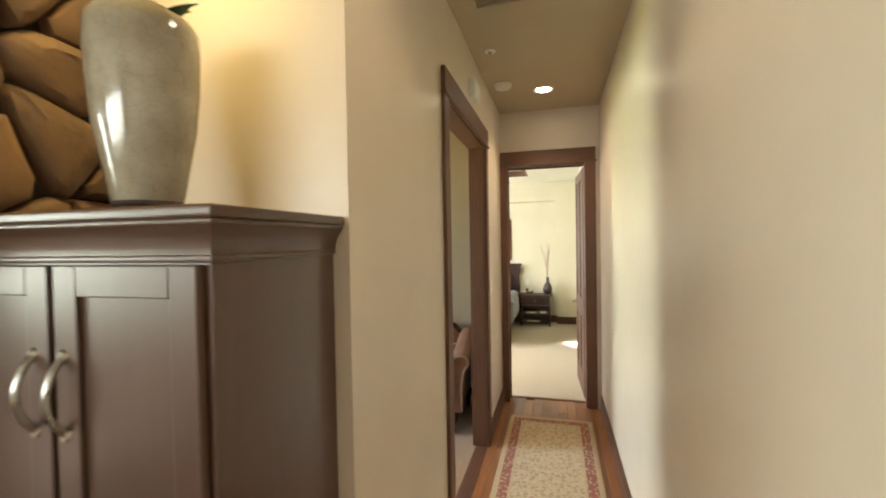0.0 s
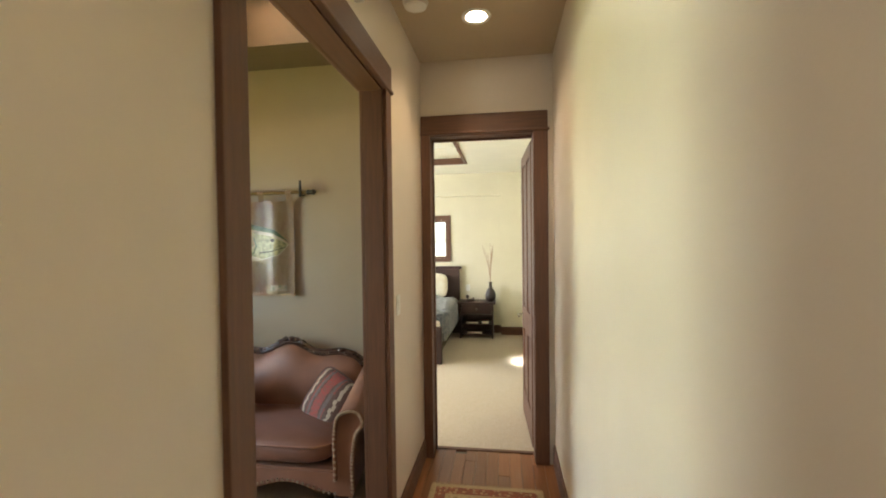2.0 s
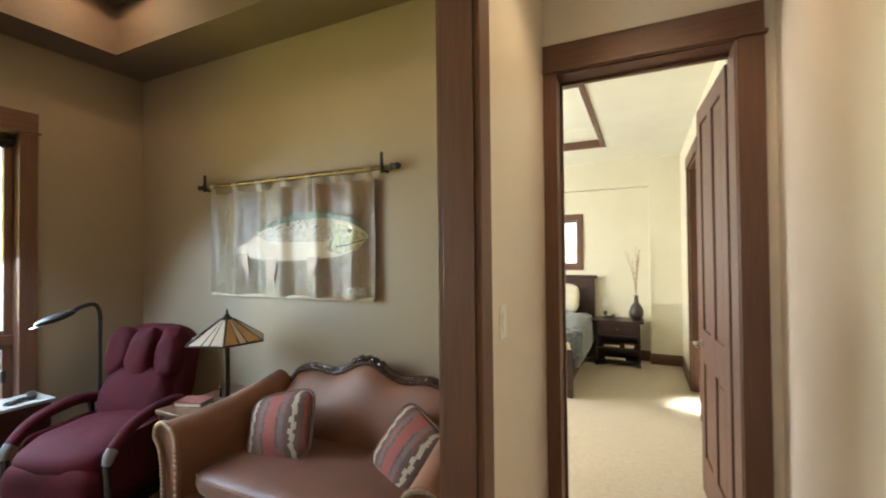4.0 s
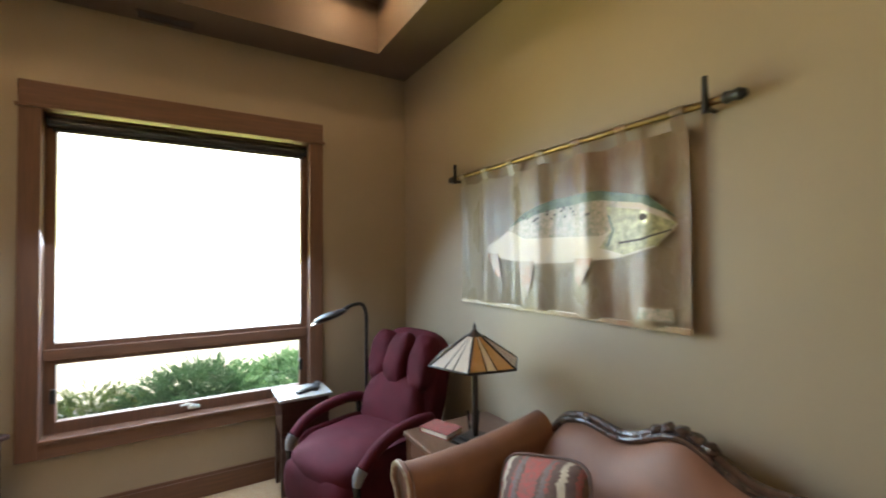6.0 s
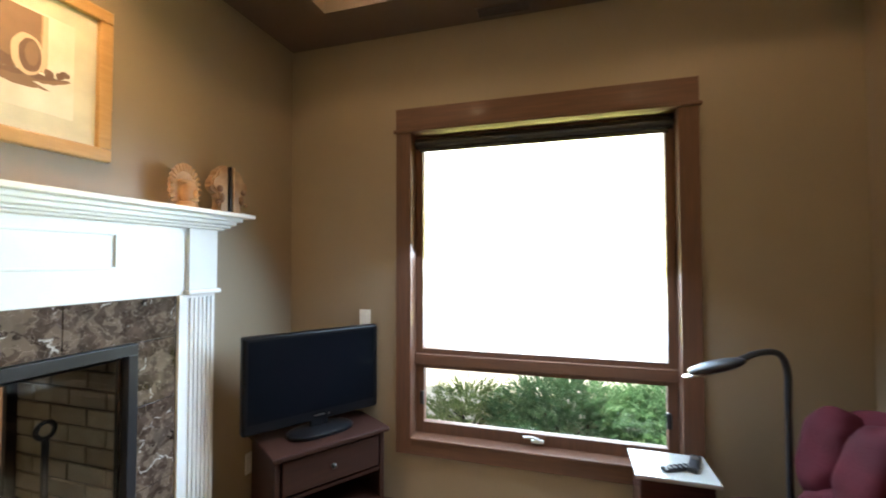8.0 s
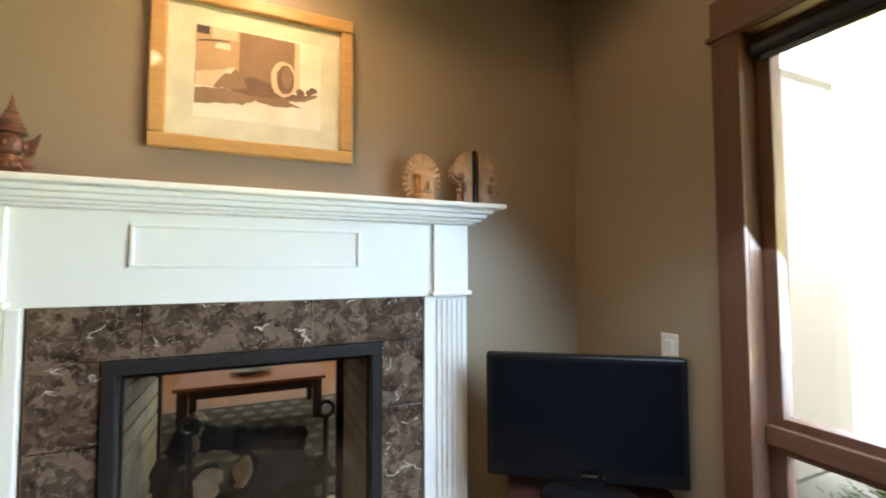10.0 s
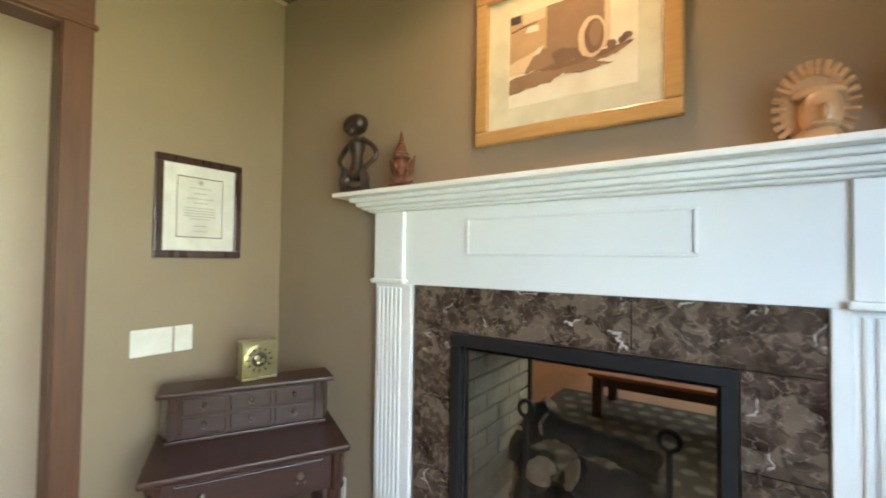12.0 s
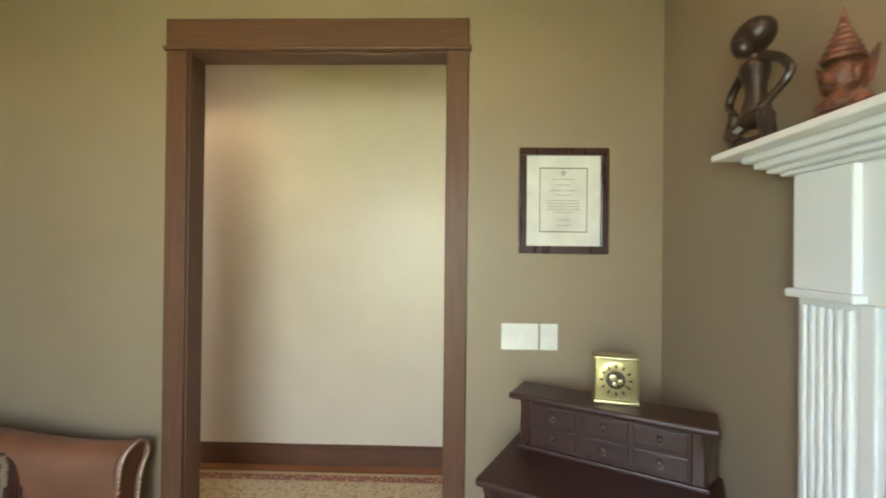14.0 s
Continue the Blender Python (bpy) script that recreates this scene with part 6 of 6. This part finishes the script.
rp = n_.new("ShaderNodeMapRange")
rp.inputs[1].default_value, rp.inputs[2].default_value, rp.inputs[3].default_value, rp.inputs[4].default_value = 0.0, 0.03, 0.5, 0.0
l_.new(vo.outputs["Distance"], rp.inputs[0])
mx = n_.new("ShaderNodeMix")
mx.data_type = "RGBA"
bs = n_["Principled BSDF"]
l_.new(bs.inputs["Base Color"].links[0].from_socket, mx.inputs[6])
mx.inputs[7].default_value = (0.16, 0.12, 0.08, 1)
l_.new(rp.outputs[0], mx.inputs["Factor"])
l_.new(mx.outputs[2], bs.inputs["Base Color"])
vs = thing("ceramic_vase", "tall grey-green crackle-glazed vase on the cabinet", "vase", pose(-0.388, 1.31, 1.747) @ Matrix.Diagonal((0.95, 0.95, 0.95, 1)))
part("body", lathe([(0.078, 0.036), (0.082, 0.05), (0.094, 0.12), (0.112, 0.22), (0.122, 0.32), (0.126, 0.42), (0.125, 0.475), (0.112, 0.498), (0.080, 0.508), (0.076, 0.522), (0.068, 0.522), (0.066, 0.49)], 48, False), CRACKLE, vs)
ft = part("foot", lathe([(0.076, 0.0), (0.079, 0.006), (0.075, 0.010), (0.080, 0.016), (0.076, 0.021), (0.081, 0.027), (0.078, 0.036)], 40), EBONY, vs, "dark ridged foot")
LEAF = mat("dusty_green_leaf", (0.05, 0.12, 0.06), 0.6, 0, (0.025, 0.07, 0.035), 20, bump=0.1)
random.seed(11)
for k in range(8):
    a, e = random.uniform(0, 6.28), random.uniform(0.15, 0.75)
    L = random.uniform(0.09, 0.15)
    bm = bmesh.new()
    prev = None
    for i in range(7):
        t = i / 6
        wv = 0.022 * math.sin(math.pi * min(1, t + 0.06)) + 0.001
        c = Vector((math.cos(a) * e * L * t * 1.3, math.sin(a) * e * L * t * 1.3, 0.46 + L * t * (1 - 0.6 * e * t)))
        sd = Vector((-math.sin(a), math.cos(a), 0)) * wv
        cur = [bm.verts.new(c - sd), bm.verts.new(c + Vector((0, 0, -0.003))), bm.verts.new(c + sd)]
        if prev:
            bm.faces.new((prev[0], prev[1], cur[1], cur[0]))
            bm.faces.new((prev[1], prev[2], cur[2], cur[1]))
        prev = cur
    part("leaf", bm, LEAF, vs)

# stone chimney: core with stones set proud of the mortar
chim = structure("chimney_breast", boxes([(-2.75, FX0 - 0.04, 1.0, 1.558, 0, CEIL), (FX1 + 0.04, -0.82, 1.0, 1.558, 0, CEIL), (FX0 - 0.04, FX1 + 0.04, 1.0, 1.558, 1.25, CEIL)]), STONE_JOINT, "brown field-stone chimney breast in the great room", "chimney")

# coffee table seen through the firebox
ct = thing("coffee_table", "reddish-brown wooden coffee table", "coffee table", pose(-1.70, -1.46, 0))
part("top", box(-0.68, 0.68, -0.38, 0.38, 0.40, 0.435, 0.006), mat("worn_red_brown_table", (0.40, 0.12, 0.045), 0.8, 0, (0.20, 0.065, 0.03), 5, (1, 12, 12), 0.1, 40, spread=0.6), ct)
part("apron", boxes([(-0.62, 0.62, -0.33, -0.31, 0.31, 0.40), (-0.62, 0.62, 0.31, 0.33, 0.31, 0.40), (-0.62, -0.60, -0.31, 0.31, 0.31, 0.40), (0.60, 0.62, -0.31, 0.31, 0.31, 0.40)]), DARK_X, ct)
for x in (-0.60, 0.60):
    for y in (-0.31, 0.31):
        part("leg", box(x - 0.045, x + 0.045, y - 0.045, y + 0.045, 0.010, 0.40, 0.004), DARK_V, ct)
bw = thing("serving_bowl", "shallow grey patterned bowl on the coffee table", "bowl", pose(-1.68, -1.50, 0.435))
part("bowl", lathe([(0.06, 0), (0.07, 0.008), (0.17, 0.035), (0.20, 0.05), (0.195, 0.053), (0.16, 0.040), (0.06, 0.014)], 32), mat("grey_stoneware", (0.24, 0.24, 0.19), 0.95, 0, (0.07, 0.065, 0.05), 18, bump=0.2), bw)
ar = thing("area_rug", "dark rug with pale oval motifs before the hearth", "rug")
part("pile", box(-3.0, -0.52, -1.86, 0.45, -0.002, 0.010, 0.003), mat("dark_rug_pile", (0.040, 0.032, 0.026), 0.95, 0, None, 60, bump=0.4, bscale=300), ar)
MOT = mat("pale_rug_motif", (0.19, 0.18, 0.145), 0.95, 0, (0.09, 0.085, 0.07), 40, bump=0.4, bscale=300)
for i in range(12):
    for j in range(10):
        part("motif", moved(lathe([(0.060, 0), (0.056, 0.003)], 12), -2.88 + i * 0.19 + (0.09 if j % 2 else 0), -1.72 + j * 0.22, 0.010), MOT, ar)

# ---- bedroom ----
def panel_door(m, w, h, label):
    """A four-panel leaf hinged at x = 0, hanging along +x, with lever handles."""
    d = tagged(thing("door_leaf", label, "door", m))
    t, s = 0.04, 0.105
    lock = 0.92
    part("stile", box(0, s, -t / 2, t / 2, 0.012, h, 0.003), TRIM_V, d)
    part("stile", box(w - s, w, -t / 2, t / 2, 0.012, h, 0.003), TRIM_V, d)
    part("mullion", box(w / 2 - s / 2, w / 2 + s / 2, -t / 2, t / 2, 0.25, h - s, 0.003), TRIM_V, d)
    for z0, z1 in ((0.012, 0.25), (lock - 0.09, lock + 0.11), (h - s, h)):
        part("rail", box(s, w - s, -t / 2 + 0.0005, t / 2 - 0.0005, z0, z1, 0.002), TRIM_X, d)
    for x0, x1 in ((s, w / 2 - s / 2), (w / 2 + s / 2, w - s)):
        for z0, z1 in ((0.25, lock - 0.09), (lock + 0.11, h - s)):
            part("panel", boxes([(x0, x1, -0.008, 0.008, z0, z1), (x0 + 0.03, x1 - 0.03, -0.014, 0.014, z0 + 0.03, z1 - 0.03)], 0.004), TRIM_V, d)
    for sgn in (-1, 1):
        hd_ = part("handle", join(moved(lathe([(0.026, 0), (0.024, 0.008), (0.010, 0.012), (0.010, 0.045)], 18), w - 0.065, sgn * t / 2, lock + 0.02, -90 * sgn), tube([(w - 0.065, sgn * (t / 2 + 0.045), lock + 0.02), (w - 0.19, sgn * (t / 2 + 0.047), lock + 0.02)], 0.009, 8)), CHROME, d, "nickel lever handle")
    for z in (0.25, 0.9, 1.55, 2.2):
        if z < h - 0.05:
            part("hinge", join(box(-0.002, 0.03, -t / 2 - 0.003, -t / 2, z - 0.045, z + 0.045), tube([(-0.004, -t / 2 - 0.004, z - 0.045), (-0.004, -t / 2 - 0.004, z + 0.045)], 0.006, 8)), CHROME, d)
    return d


panel_door(pose(0.855, 5.055, 0, 0, 0, 93), 0.755, 2.40, "brown four-panel wooden bedroom door standing open")
panel_door(pose(1.075, 7.935, 0, 0, 0, 4), 0.74, 2.39, "brown panelled wooden door of the next room standing open")
cs = tagged(thing("closet_casing", "reddish-brown wood casing round the second bedroom doorway", "door casing"), kind="structure")
part("leg", box(0.92, 0.94, 7.95, 8.035, 0.006, 2.42, 0.003), TRIM_V, cs)
part("leg", box(0.92, 0.94, 7.015, 7.1, 0.006, 2.42, 0.003), TRIM_V, cs)
part("header", box(0.916, 0.94, 7.005, 8.045, 2.42, 2.54, 0.003), TRIM_Y, cs)
part("jamb", boxes([(0.941, 1.06, 7.93, 7.949, 0.006, 2.40), (0.941, 1.06, 7.101, 7.12, 0.006, 2.40), (0.941, 1.06, 7.101, 7.949, 2.40, 2.419)]), TRIM_V, cs)
# tray trim
TRX = (-2.4, 0.09, 6.0, 8.1)
tt = tagged(thing("ceiling_trim", "brown wood trim round the bedroom ceiling tray", "trim"), kind="structure")
for r in ((TRX[0], TRX[1], TRX[3] - 0.05, TRX[3]), (TRX[0], TRX[1], TRX[2], TRX[2] + 0.05), (TRX[0], TRX[0] + 0.05, TRX[2] + 0.05, TRX[3] - 0.05), (TRX[1] - 0.05, TRX[1], TRX[2] + 0.05, TRX[3] - 0.05)):
    part("board", box(*r, BCEIL - 0.012, BCEIL + 0.08, 0.003), TRIM_X, tt)
# small window in the niche
w2 = tagged(thing("window_2", "small square wood-framed window over the bed", "window"), kind="structure")
a0, a1, b0, b1 = -1.06, -0.385, 1.33, 2.0
part("casing", boxes([(a0 - 0.07, a1 + 0.07, 9.18, 9.199, b1, b1 + 0.09), (a0 - 0.07, a1 + 0.07, 9.18, 9.199, b0 - 0.07, b0), (a0 - 0.07, a0, 9.18, 9.199, b0, b1), (a1, a1 + 0.07, 9.18, 9.199, b0, b1)], 0.002), TRIM_X, w2)
part("sash", boxes([(a0, a1, 9.23, 9.26, b1 - 0.03, b1), (a0, a1, 9.23, 9.26, b0, b0 + 0.03), (a0, a0 + 0.03, 9.23, 9.26, b0 + 0.03, b1 - 0.03), (a1 - 0.03, a1, 9.23, 9.26, b0 + 0.03, b1 - 0.03)], 0.002), TRIM_V, w2)
p = part("pane", box(a0 + 0.025, a1 - 0.025, 9.242, 9.247, b0 + 0.025, b1 - 0.025), PANE, w2, "clear glass", False)
p.visible_shadow = False
# bed against the far wall
QUILT = mat("grey_blue_quilt", (0.060, 0.070, 0.082), 0.9, 0, (0.15, 0.16, 0.165), 26, bump=0.4, bscale=60, sheen=0.3, spread=0.3)
bd_ = thing("bed", "dark wooden bed with a grey-blue patterned quilt", "bed")
part("headboard", boxes([(-1.92, -0.16, 9.1, 9.16, 0.0, 1.14), (-1.96, -0.12, 9.09, 9.17, 1.14, 1.19)], 0.008), DARK_X, bd_)
part("footboard", box(-1.92, -0.20, 7.2, 7.26, 0.0, 0.50, 0.01), DARK_X, bd_)
part("side_rail", box(-0.24, -0.20, 7.26, 9.1, 0.18, 0.38, 0.005), DARK_Y, bd_)
part("mattress", box(-1.88, -0.24, 7.27, 9.09, 0.25, 0.56, 0.05, 4), PAPER, bd_)
part("quilt", crumple(crumple(moved(cushion(1.84, 1.62, 0.52, 9, 5, 110, 40), -1.06, 8.12, 0.46), 0.045, 5), 0.022, 17), QUILT, bd_)
for x in (-1.52, -0.68):
    pl = thing("pillow", "cream pillow propped against the headboard", "pillow", pose(x, 8.95, 0.86, 70), "pillows on the bed")
    part("case", crumple(cushion(0.66, 0.45, 0.17, 4, 1.8, 30, 12), 0.012, 6), PAPER, pl)
ns = thing("nightstand", "dark wooden nightstand with open shelves", "nightstand", pose(0.155, 8.9, 0.004))
part("top", box(-0.32, 0.32, -0.20, 0.22, 0.575, 0.60, 0.005), DARK_X, ns)
part("side", box(-0.28, -0.255, -0.18, 0.21, 0.0, 0.575, 0.003), DARK_V, ns)
part("side", box(0.255, 0.28, -0.18, 0.21, 0.0, 0.575, 0.003), DARK_V, ns)
part("back", box(-0.255, 0.255, 0.195, 0.21, 0.05, 0.575), DARK_X, ns)
dq = part("drawer", box(-0.25, 0.25, -0.185, -0.165, 0.41, 0.565, 0.004), DARK_X, ns)
part("knob", moved(cushion(0.025, 0.025, 0.025, 2, 2, 10, 6), 0, -0.197, 0.49), CHROME, dq)
for z in (0.05, 0.22, 0.385):
    part("shelf", box(-0.255, 0.255, -0.17, 0.195, z, z + 0.018), DARK_X, ns)
for k, (x, z, w_, h_) in enumerate(((-0.10, 0.238, 0.20, 0.035), (0.12, 0.238, 0.12, 0.05), (-0.06, 0.068, 0.26, 0.04))):
    bkx = thing("book", "book lying on the nightstand shelf", "book", pose(0.18 + x, 8.85, 0.004 + z), "books in the nightstand")
    part("cover", boxes([(-w_ / 2, w_ / 2, -0.07, 0.07, 0, 0.004), (-w_ / 2, w_ / 2, -0.07, 0.07, h_ - 0.004, h_)], 0.001), ST[k % 2], bkx)
    part("page_block", box(-w_ / 2 + 0.004, w_ / 2 - 0.004, -0.066, 0.066, 0.004, h_ - 0.004), PAPER, bkx)
bv = thing("floor_vase", "black bottle vase with thin dry twigs on the nightstand", "vase", pose(0.39, 8.9, 0.604))
part("bottle", lathe([(0.05, 0), (0.085, 0.05), (0.092, 0.11), (0.07, 0.18), (0.03, 0.24), (0.024, 0.31), (0.032, 0.33), (0.022, 0.33), (0.018, 0.30)], 28), EBONY, bv)
random.seed(6)
for k in range(11):
    dx, dy, hh = random.uniform(-0.16, 0.10), random.uniform(-0.08, 0.05), random.uniform(0.45, 0.72)
    part("twig", tube(curve_points([(0, 0, 0.28), (dx * 0.25, dy * 0.3, 0.28 + hh * 0.45), (dx, dy, 0.28 + hh)], 4), 0.003, 5, None), LOG_END, bv)
sc = thing("small_sculpture", "small dark sculpture on the nightstand", "figurine", pose(0.05, 8.88, 0.604))
part("body", join(moved(cushion(0.16, 0.07, 0.05, 2.4, 2), 0, 0, 0.025), moved(cushion(0.06, 0.05, 0.07, 2, 2), -0.05, 0, 0.08), moved(cushion(0.04, 0.04, 0.03, 2, 2), 0.05, 0, 0.055)), EBONY, sc)

# ---- outdoors ----
FOLIAGE = mat("juniper_foliage", (0.17, 0.33, 0.14), 0.7, 0, (0.09, 0.19, 0.085), 3, bump=0.1, random_tint=0.1)
FOLIAGE2 = mat("light_shrub_foliage", (0.27, 0.36, 0.12), 0.7, 0, (0.16, 0.24, 0.08), 3, bump=0.1, random_tint=0.1)

for fm in (FOLIAGE, FOLIAGE2):
    fn, fl_ = fm.node_tree.nodes, fm.node_tree.links
    trans, fmix = fn.new("ShaderNodeBsdfTranslucent"), fn.new("ShaderNodeMixShader")
    fl_.new(fn["Principled BSDF"].inputs["Base Color"].links[0].from_socket, trans.inputs[0])
    fmix.inputs[0].default_value = 0.55
    fl_.new(fn["Principled BSDF"].outputs[0], fmix.inputs[1])
    fl_.new(trans.outputs[0], fmix.inputs[2])
    fl_.new(fmix.outputs[0], fn["Material Output"].inputs[0])


def shrub(x, y, r, h, seed, material, label, sprays=340):
    """A spreading shrub: bent stems and feathery sprays of small blades."""
    random.seed(seed)
    s = thing("shrub", label, "shrub", pose(x, y, -0.25))
    stems, blades = [], bmesh.new()
    for k in range(9):
        a, e = random.uniform(0, 6.28), random.uniform(0.3, 0.9)
        stems.append(tube(curve_points([(0, 0, 0), (math.cos(a) * r * e * 0.4, math.sin(a) * r * e * 0.4, h * 0.30), (math.cos(a) * r * e * 0.8, math.sin(a) * r * e * 0.8, h * random.uniform(0.35, 0.5))], 4), 0.009, 6, None))
    part("stem", join(*stems), LOG, s)
    for k in range(sprays * 5):
        a, e = random.uniform(0, 6.28), math.sqrt(random.random())
        base = Vector((math.cos(a) * r * e, math.sin(a) * r * e, h * (0.05 + 0.80 * random.random()) * (1 - 0.40 * e * e)))
        up = Vector((math.cos(a) * (0.3 + e), math.sin(a) * (0.3 + e), random.uniform(0.4, 1.1))).normalized()
        L = random.uniform(0.10, 0.20)
        for i in range(12):
            t = i / 12
            c = base + up * L * t
            d = (up * 0.6 + Vector((random.uniform(-1, 1), random.uniform(-1, 1), random.uniform(-0.5, 0.8)))).normalized() * 0.060 * (1.15 - t)
            sd = d.orthogonal().normalized() * 0.011
            blades.faces.new((blades.verts.new(c - sd), blades.verts.new(c + sd), blades.verts.new(c + d)))
    tagged(part("foliage", blades, material, s, smooth=False), kind="stuff")
    return s


shrub(-5.1, 3.40, 0.70, 0.80, 1, FOLIAGE, "spreading blue-green juniper outside the study window")
shrub(-5.2, 4.40, 0.72, 0.76, 2, FOLIAGE, "spreading blue-green juniper outside the study window")
shrub(-5.4, 5.45, 0.70, 0.72, 3, FOLIAGE, "spreading blue-green juniper outside the study window")
shrub(-5.2, 2.45, 0.50, 0.62, 4, FOLIAGE2, "low yellow-green shrub outside the study window", 120)
# emissive sheet: its glow stands in for the overbright view outside
bpl = structure("backdrop", box(-90, -89.5, -200, 200, -1, 60), glow("glowing_white_backdrop", (0.93, 0.95, 0.96), 1.1), "glowing pale sheet standing in for the overbright distance", "backdrop")
# ---- pieces of floors and stonework ----
def plank_floor(parent, x0, x1, y0, y1, width=0.083):
    """Boards along y with staggered ends."""
    random.seed(21)
    cache = {}
    n = max(1, round((x1 - x0) / width))
    wd_ = (x1 - x0) / n
    for i in range(n):
        y = y0 - random.uniform(0, 1.0)
        while y < y1:
            L = random.choice((0.9, 1.2, 1.5))
            a, b = max(y, y0), min(y + L, y1)
            if b - a > 0.05:
                key = round(b - a, 2)
                if key not in cache:
                    cache[key] = part("plank", box(-wd_ / 2 + 0.0008, wd_ / 2 - 0.0008, 0.0008, key - 0.0008, -0.014, 0.0, 0.0012, 1), PLANK, parent, smooth=False)
                    ob = cache[key]
                else:
                    ob = new("plank", cache[key].data)
                    ob.parent = parent
                ob.location = (x0 + wd_ * (i + 0.5), a, 0)
            y += L


plank_floor(hall_floor, 0.0, 0.985, -0.4, 4.98)
plank_floor(great_floor, -3.6, 0.0, -2.6, 0.93, 0.127)
bm = bmesh.new()
for r in ((-6, -3.6, -4.6, 1.56), (-3.6, 0.0, -4.6, -2.6), (0, 0.985, -4.6, -0.4), (-3.6, -2.75, 0.93, 1.56), (-0.82, 0, 0.93, 1.56), (-2.75, -0.82, 0.93, 1.0)):
    bm_box(bm, *r, -0.014, -0.001)
tagged(part("far_boards", bm, PLANK, great_floor, smooth=False), kind="stuff")


def clip(poly, p, q):
    """Keeps the part of poly that lies nearer to p than to q."""
    mx_, mz = (p[0] + q[0]) / 2, (p[1] + q[1]) / 2
    nx, nz = q[0] - p[0], q[1] - p[1]
    side = lambda v: (v[0] - mx_) * nx + (v[1] - mz) * nz
    out = []
    for i, v in enumerate(poly):
        w_ = poly[(i + 1) % len(poly)]
        a, b = side(v), side(w_)
        if a <= 0:
            out.append(v)
        if (a < 0 < b) or (b < 0 < a):
            t = a / (a - b)
            out.append((v[0] + (w_[0] - v[0]) * t, v[1] + (w_[1] - v[1]) * t))
    return out


def stones(parent, fixed, axis, u0, u1, z0, z1, seed, hole=None):
    """Tightly packed rough stones on a wall plane, each a domed uneven polygon with a dark joint round it."""
    random.seed(seed)
    step = 0.25
    pts = []
    for i in range(int((u1 - u0) / step) + 1):
        for j_ in range(int((z1 - z0) / (step * 0.8)) + 1):
            pts.append((u0 + (i + 0.5 + random.uniform(-0.42, 0.42)) * step, z0 + (j_ + 0.5 + random.uniform(-0.42, 0.42)) * step * 0.8))
    put = (lambda p, q, w2_: (p, -w2_, q)) if axis == 0 else (lambda p, q, w2_: (w2_, p, q))
    for p in pts:
        poly = [(u0, z0), (u1, z0), (u1, z1), (u0, z1)]
        for q in pts:
            if q != p and abs(q[0] - p[0]) < 0.6 and abs(q[1] - p[1]) < 0.6 and poly:
                poly = clip(poly, p, q)
        if len(poly) < 3:
            continue
        cu, cz = sum(v[0] for v in poly) / len(poly), sum(v[1] for v in poly) / len(poly)
        if hole and hole[0] - 0.05 < cu < hole[1] + 0.05 and cz < hole[2] + 0.05:
            continue
        ring = []
        for i, v in enumerate(poly):
            w_ = poly[(i + 1) % len(poly)]
            for t in (0.18, 0.5, 0.82):
                ring.append((v[0] + (w_[0] - v[0]) * t - cu, v[1] + (w_[1] - v[1]) * t - cz))
        size = max(math.hypot(*v) for v in ring)
        shrink = max(0.5, 1 - 0.005 / max(size, 0.03))
        dep = random.uniform(0.03, 0.07)
        tip = (random.uniform(-0.02, 0.02), random.uniform(-0.02, 0.02))
        bm = bmesh.new()
        rows_ = []
        for s_, h_ in ((shrink, 0.0), (shrink * 0.99, dep * 0.30), (shrink * 0.94, dep * 0.62), (shrink * 0.80, dep * 0.86), (shrink * 0.45, dep)):
            rows_.append([bm.verts.new(put(a * s_, b * s_, h_ + (random.uniform(-0.005, 0.005) if h_ else 0) + (a * tip[0] + b * tip[1]) * 4 * (h_ > 0))) for a, b in ring])
        for ra, rb in zip(rows_, rows_[1:]):
            for k in range(len(ring)):
                bm.faces.new((ra[k], ra[(k + 1) % len(ring)], rb[(k + 1) % len(ring)], rb[k]))
        bm.faces.new(rows_[-1])
        ob = part("stone", bm, STONE, parent, smooth=True)
        ob.location = (cu, fixed, cz) if axis == 0 else (fixed, cu, cz)


stones(chim, -0.82, 1, 1.0, 1.56, 0.0, CEIL, 31)
stones(chim, 1.0, 0, -2.75, -0.82, 0.0, CEIL, 32, (FX0 - 0.05, FX1 + 0.05, 1.26))
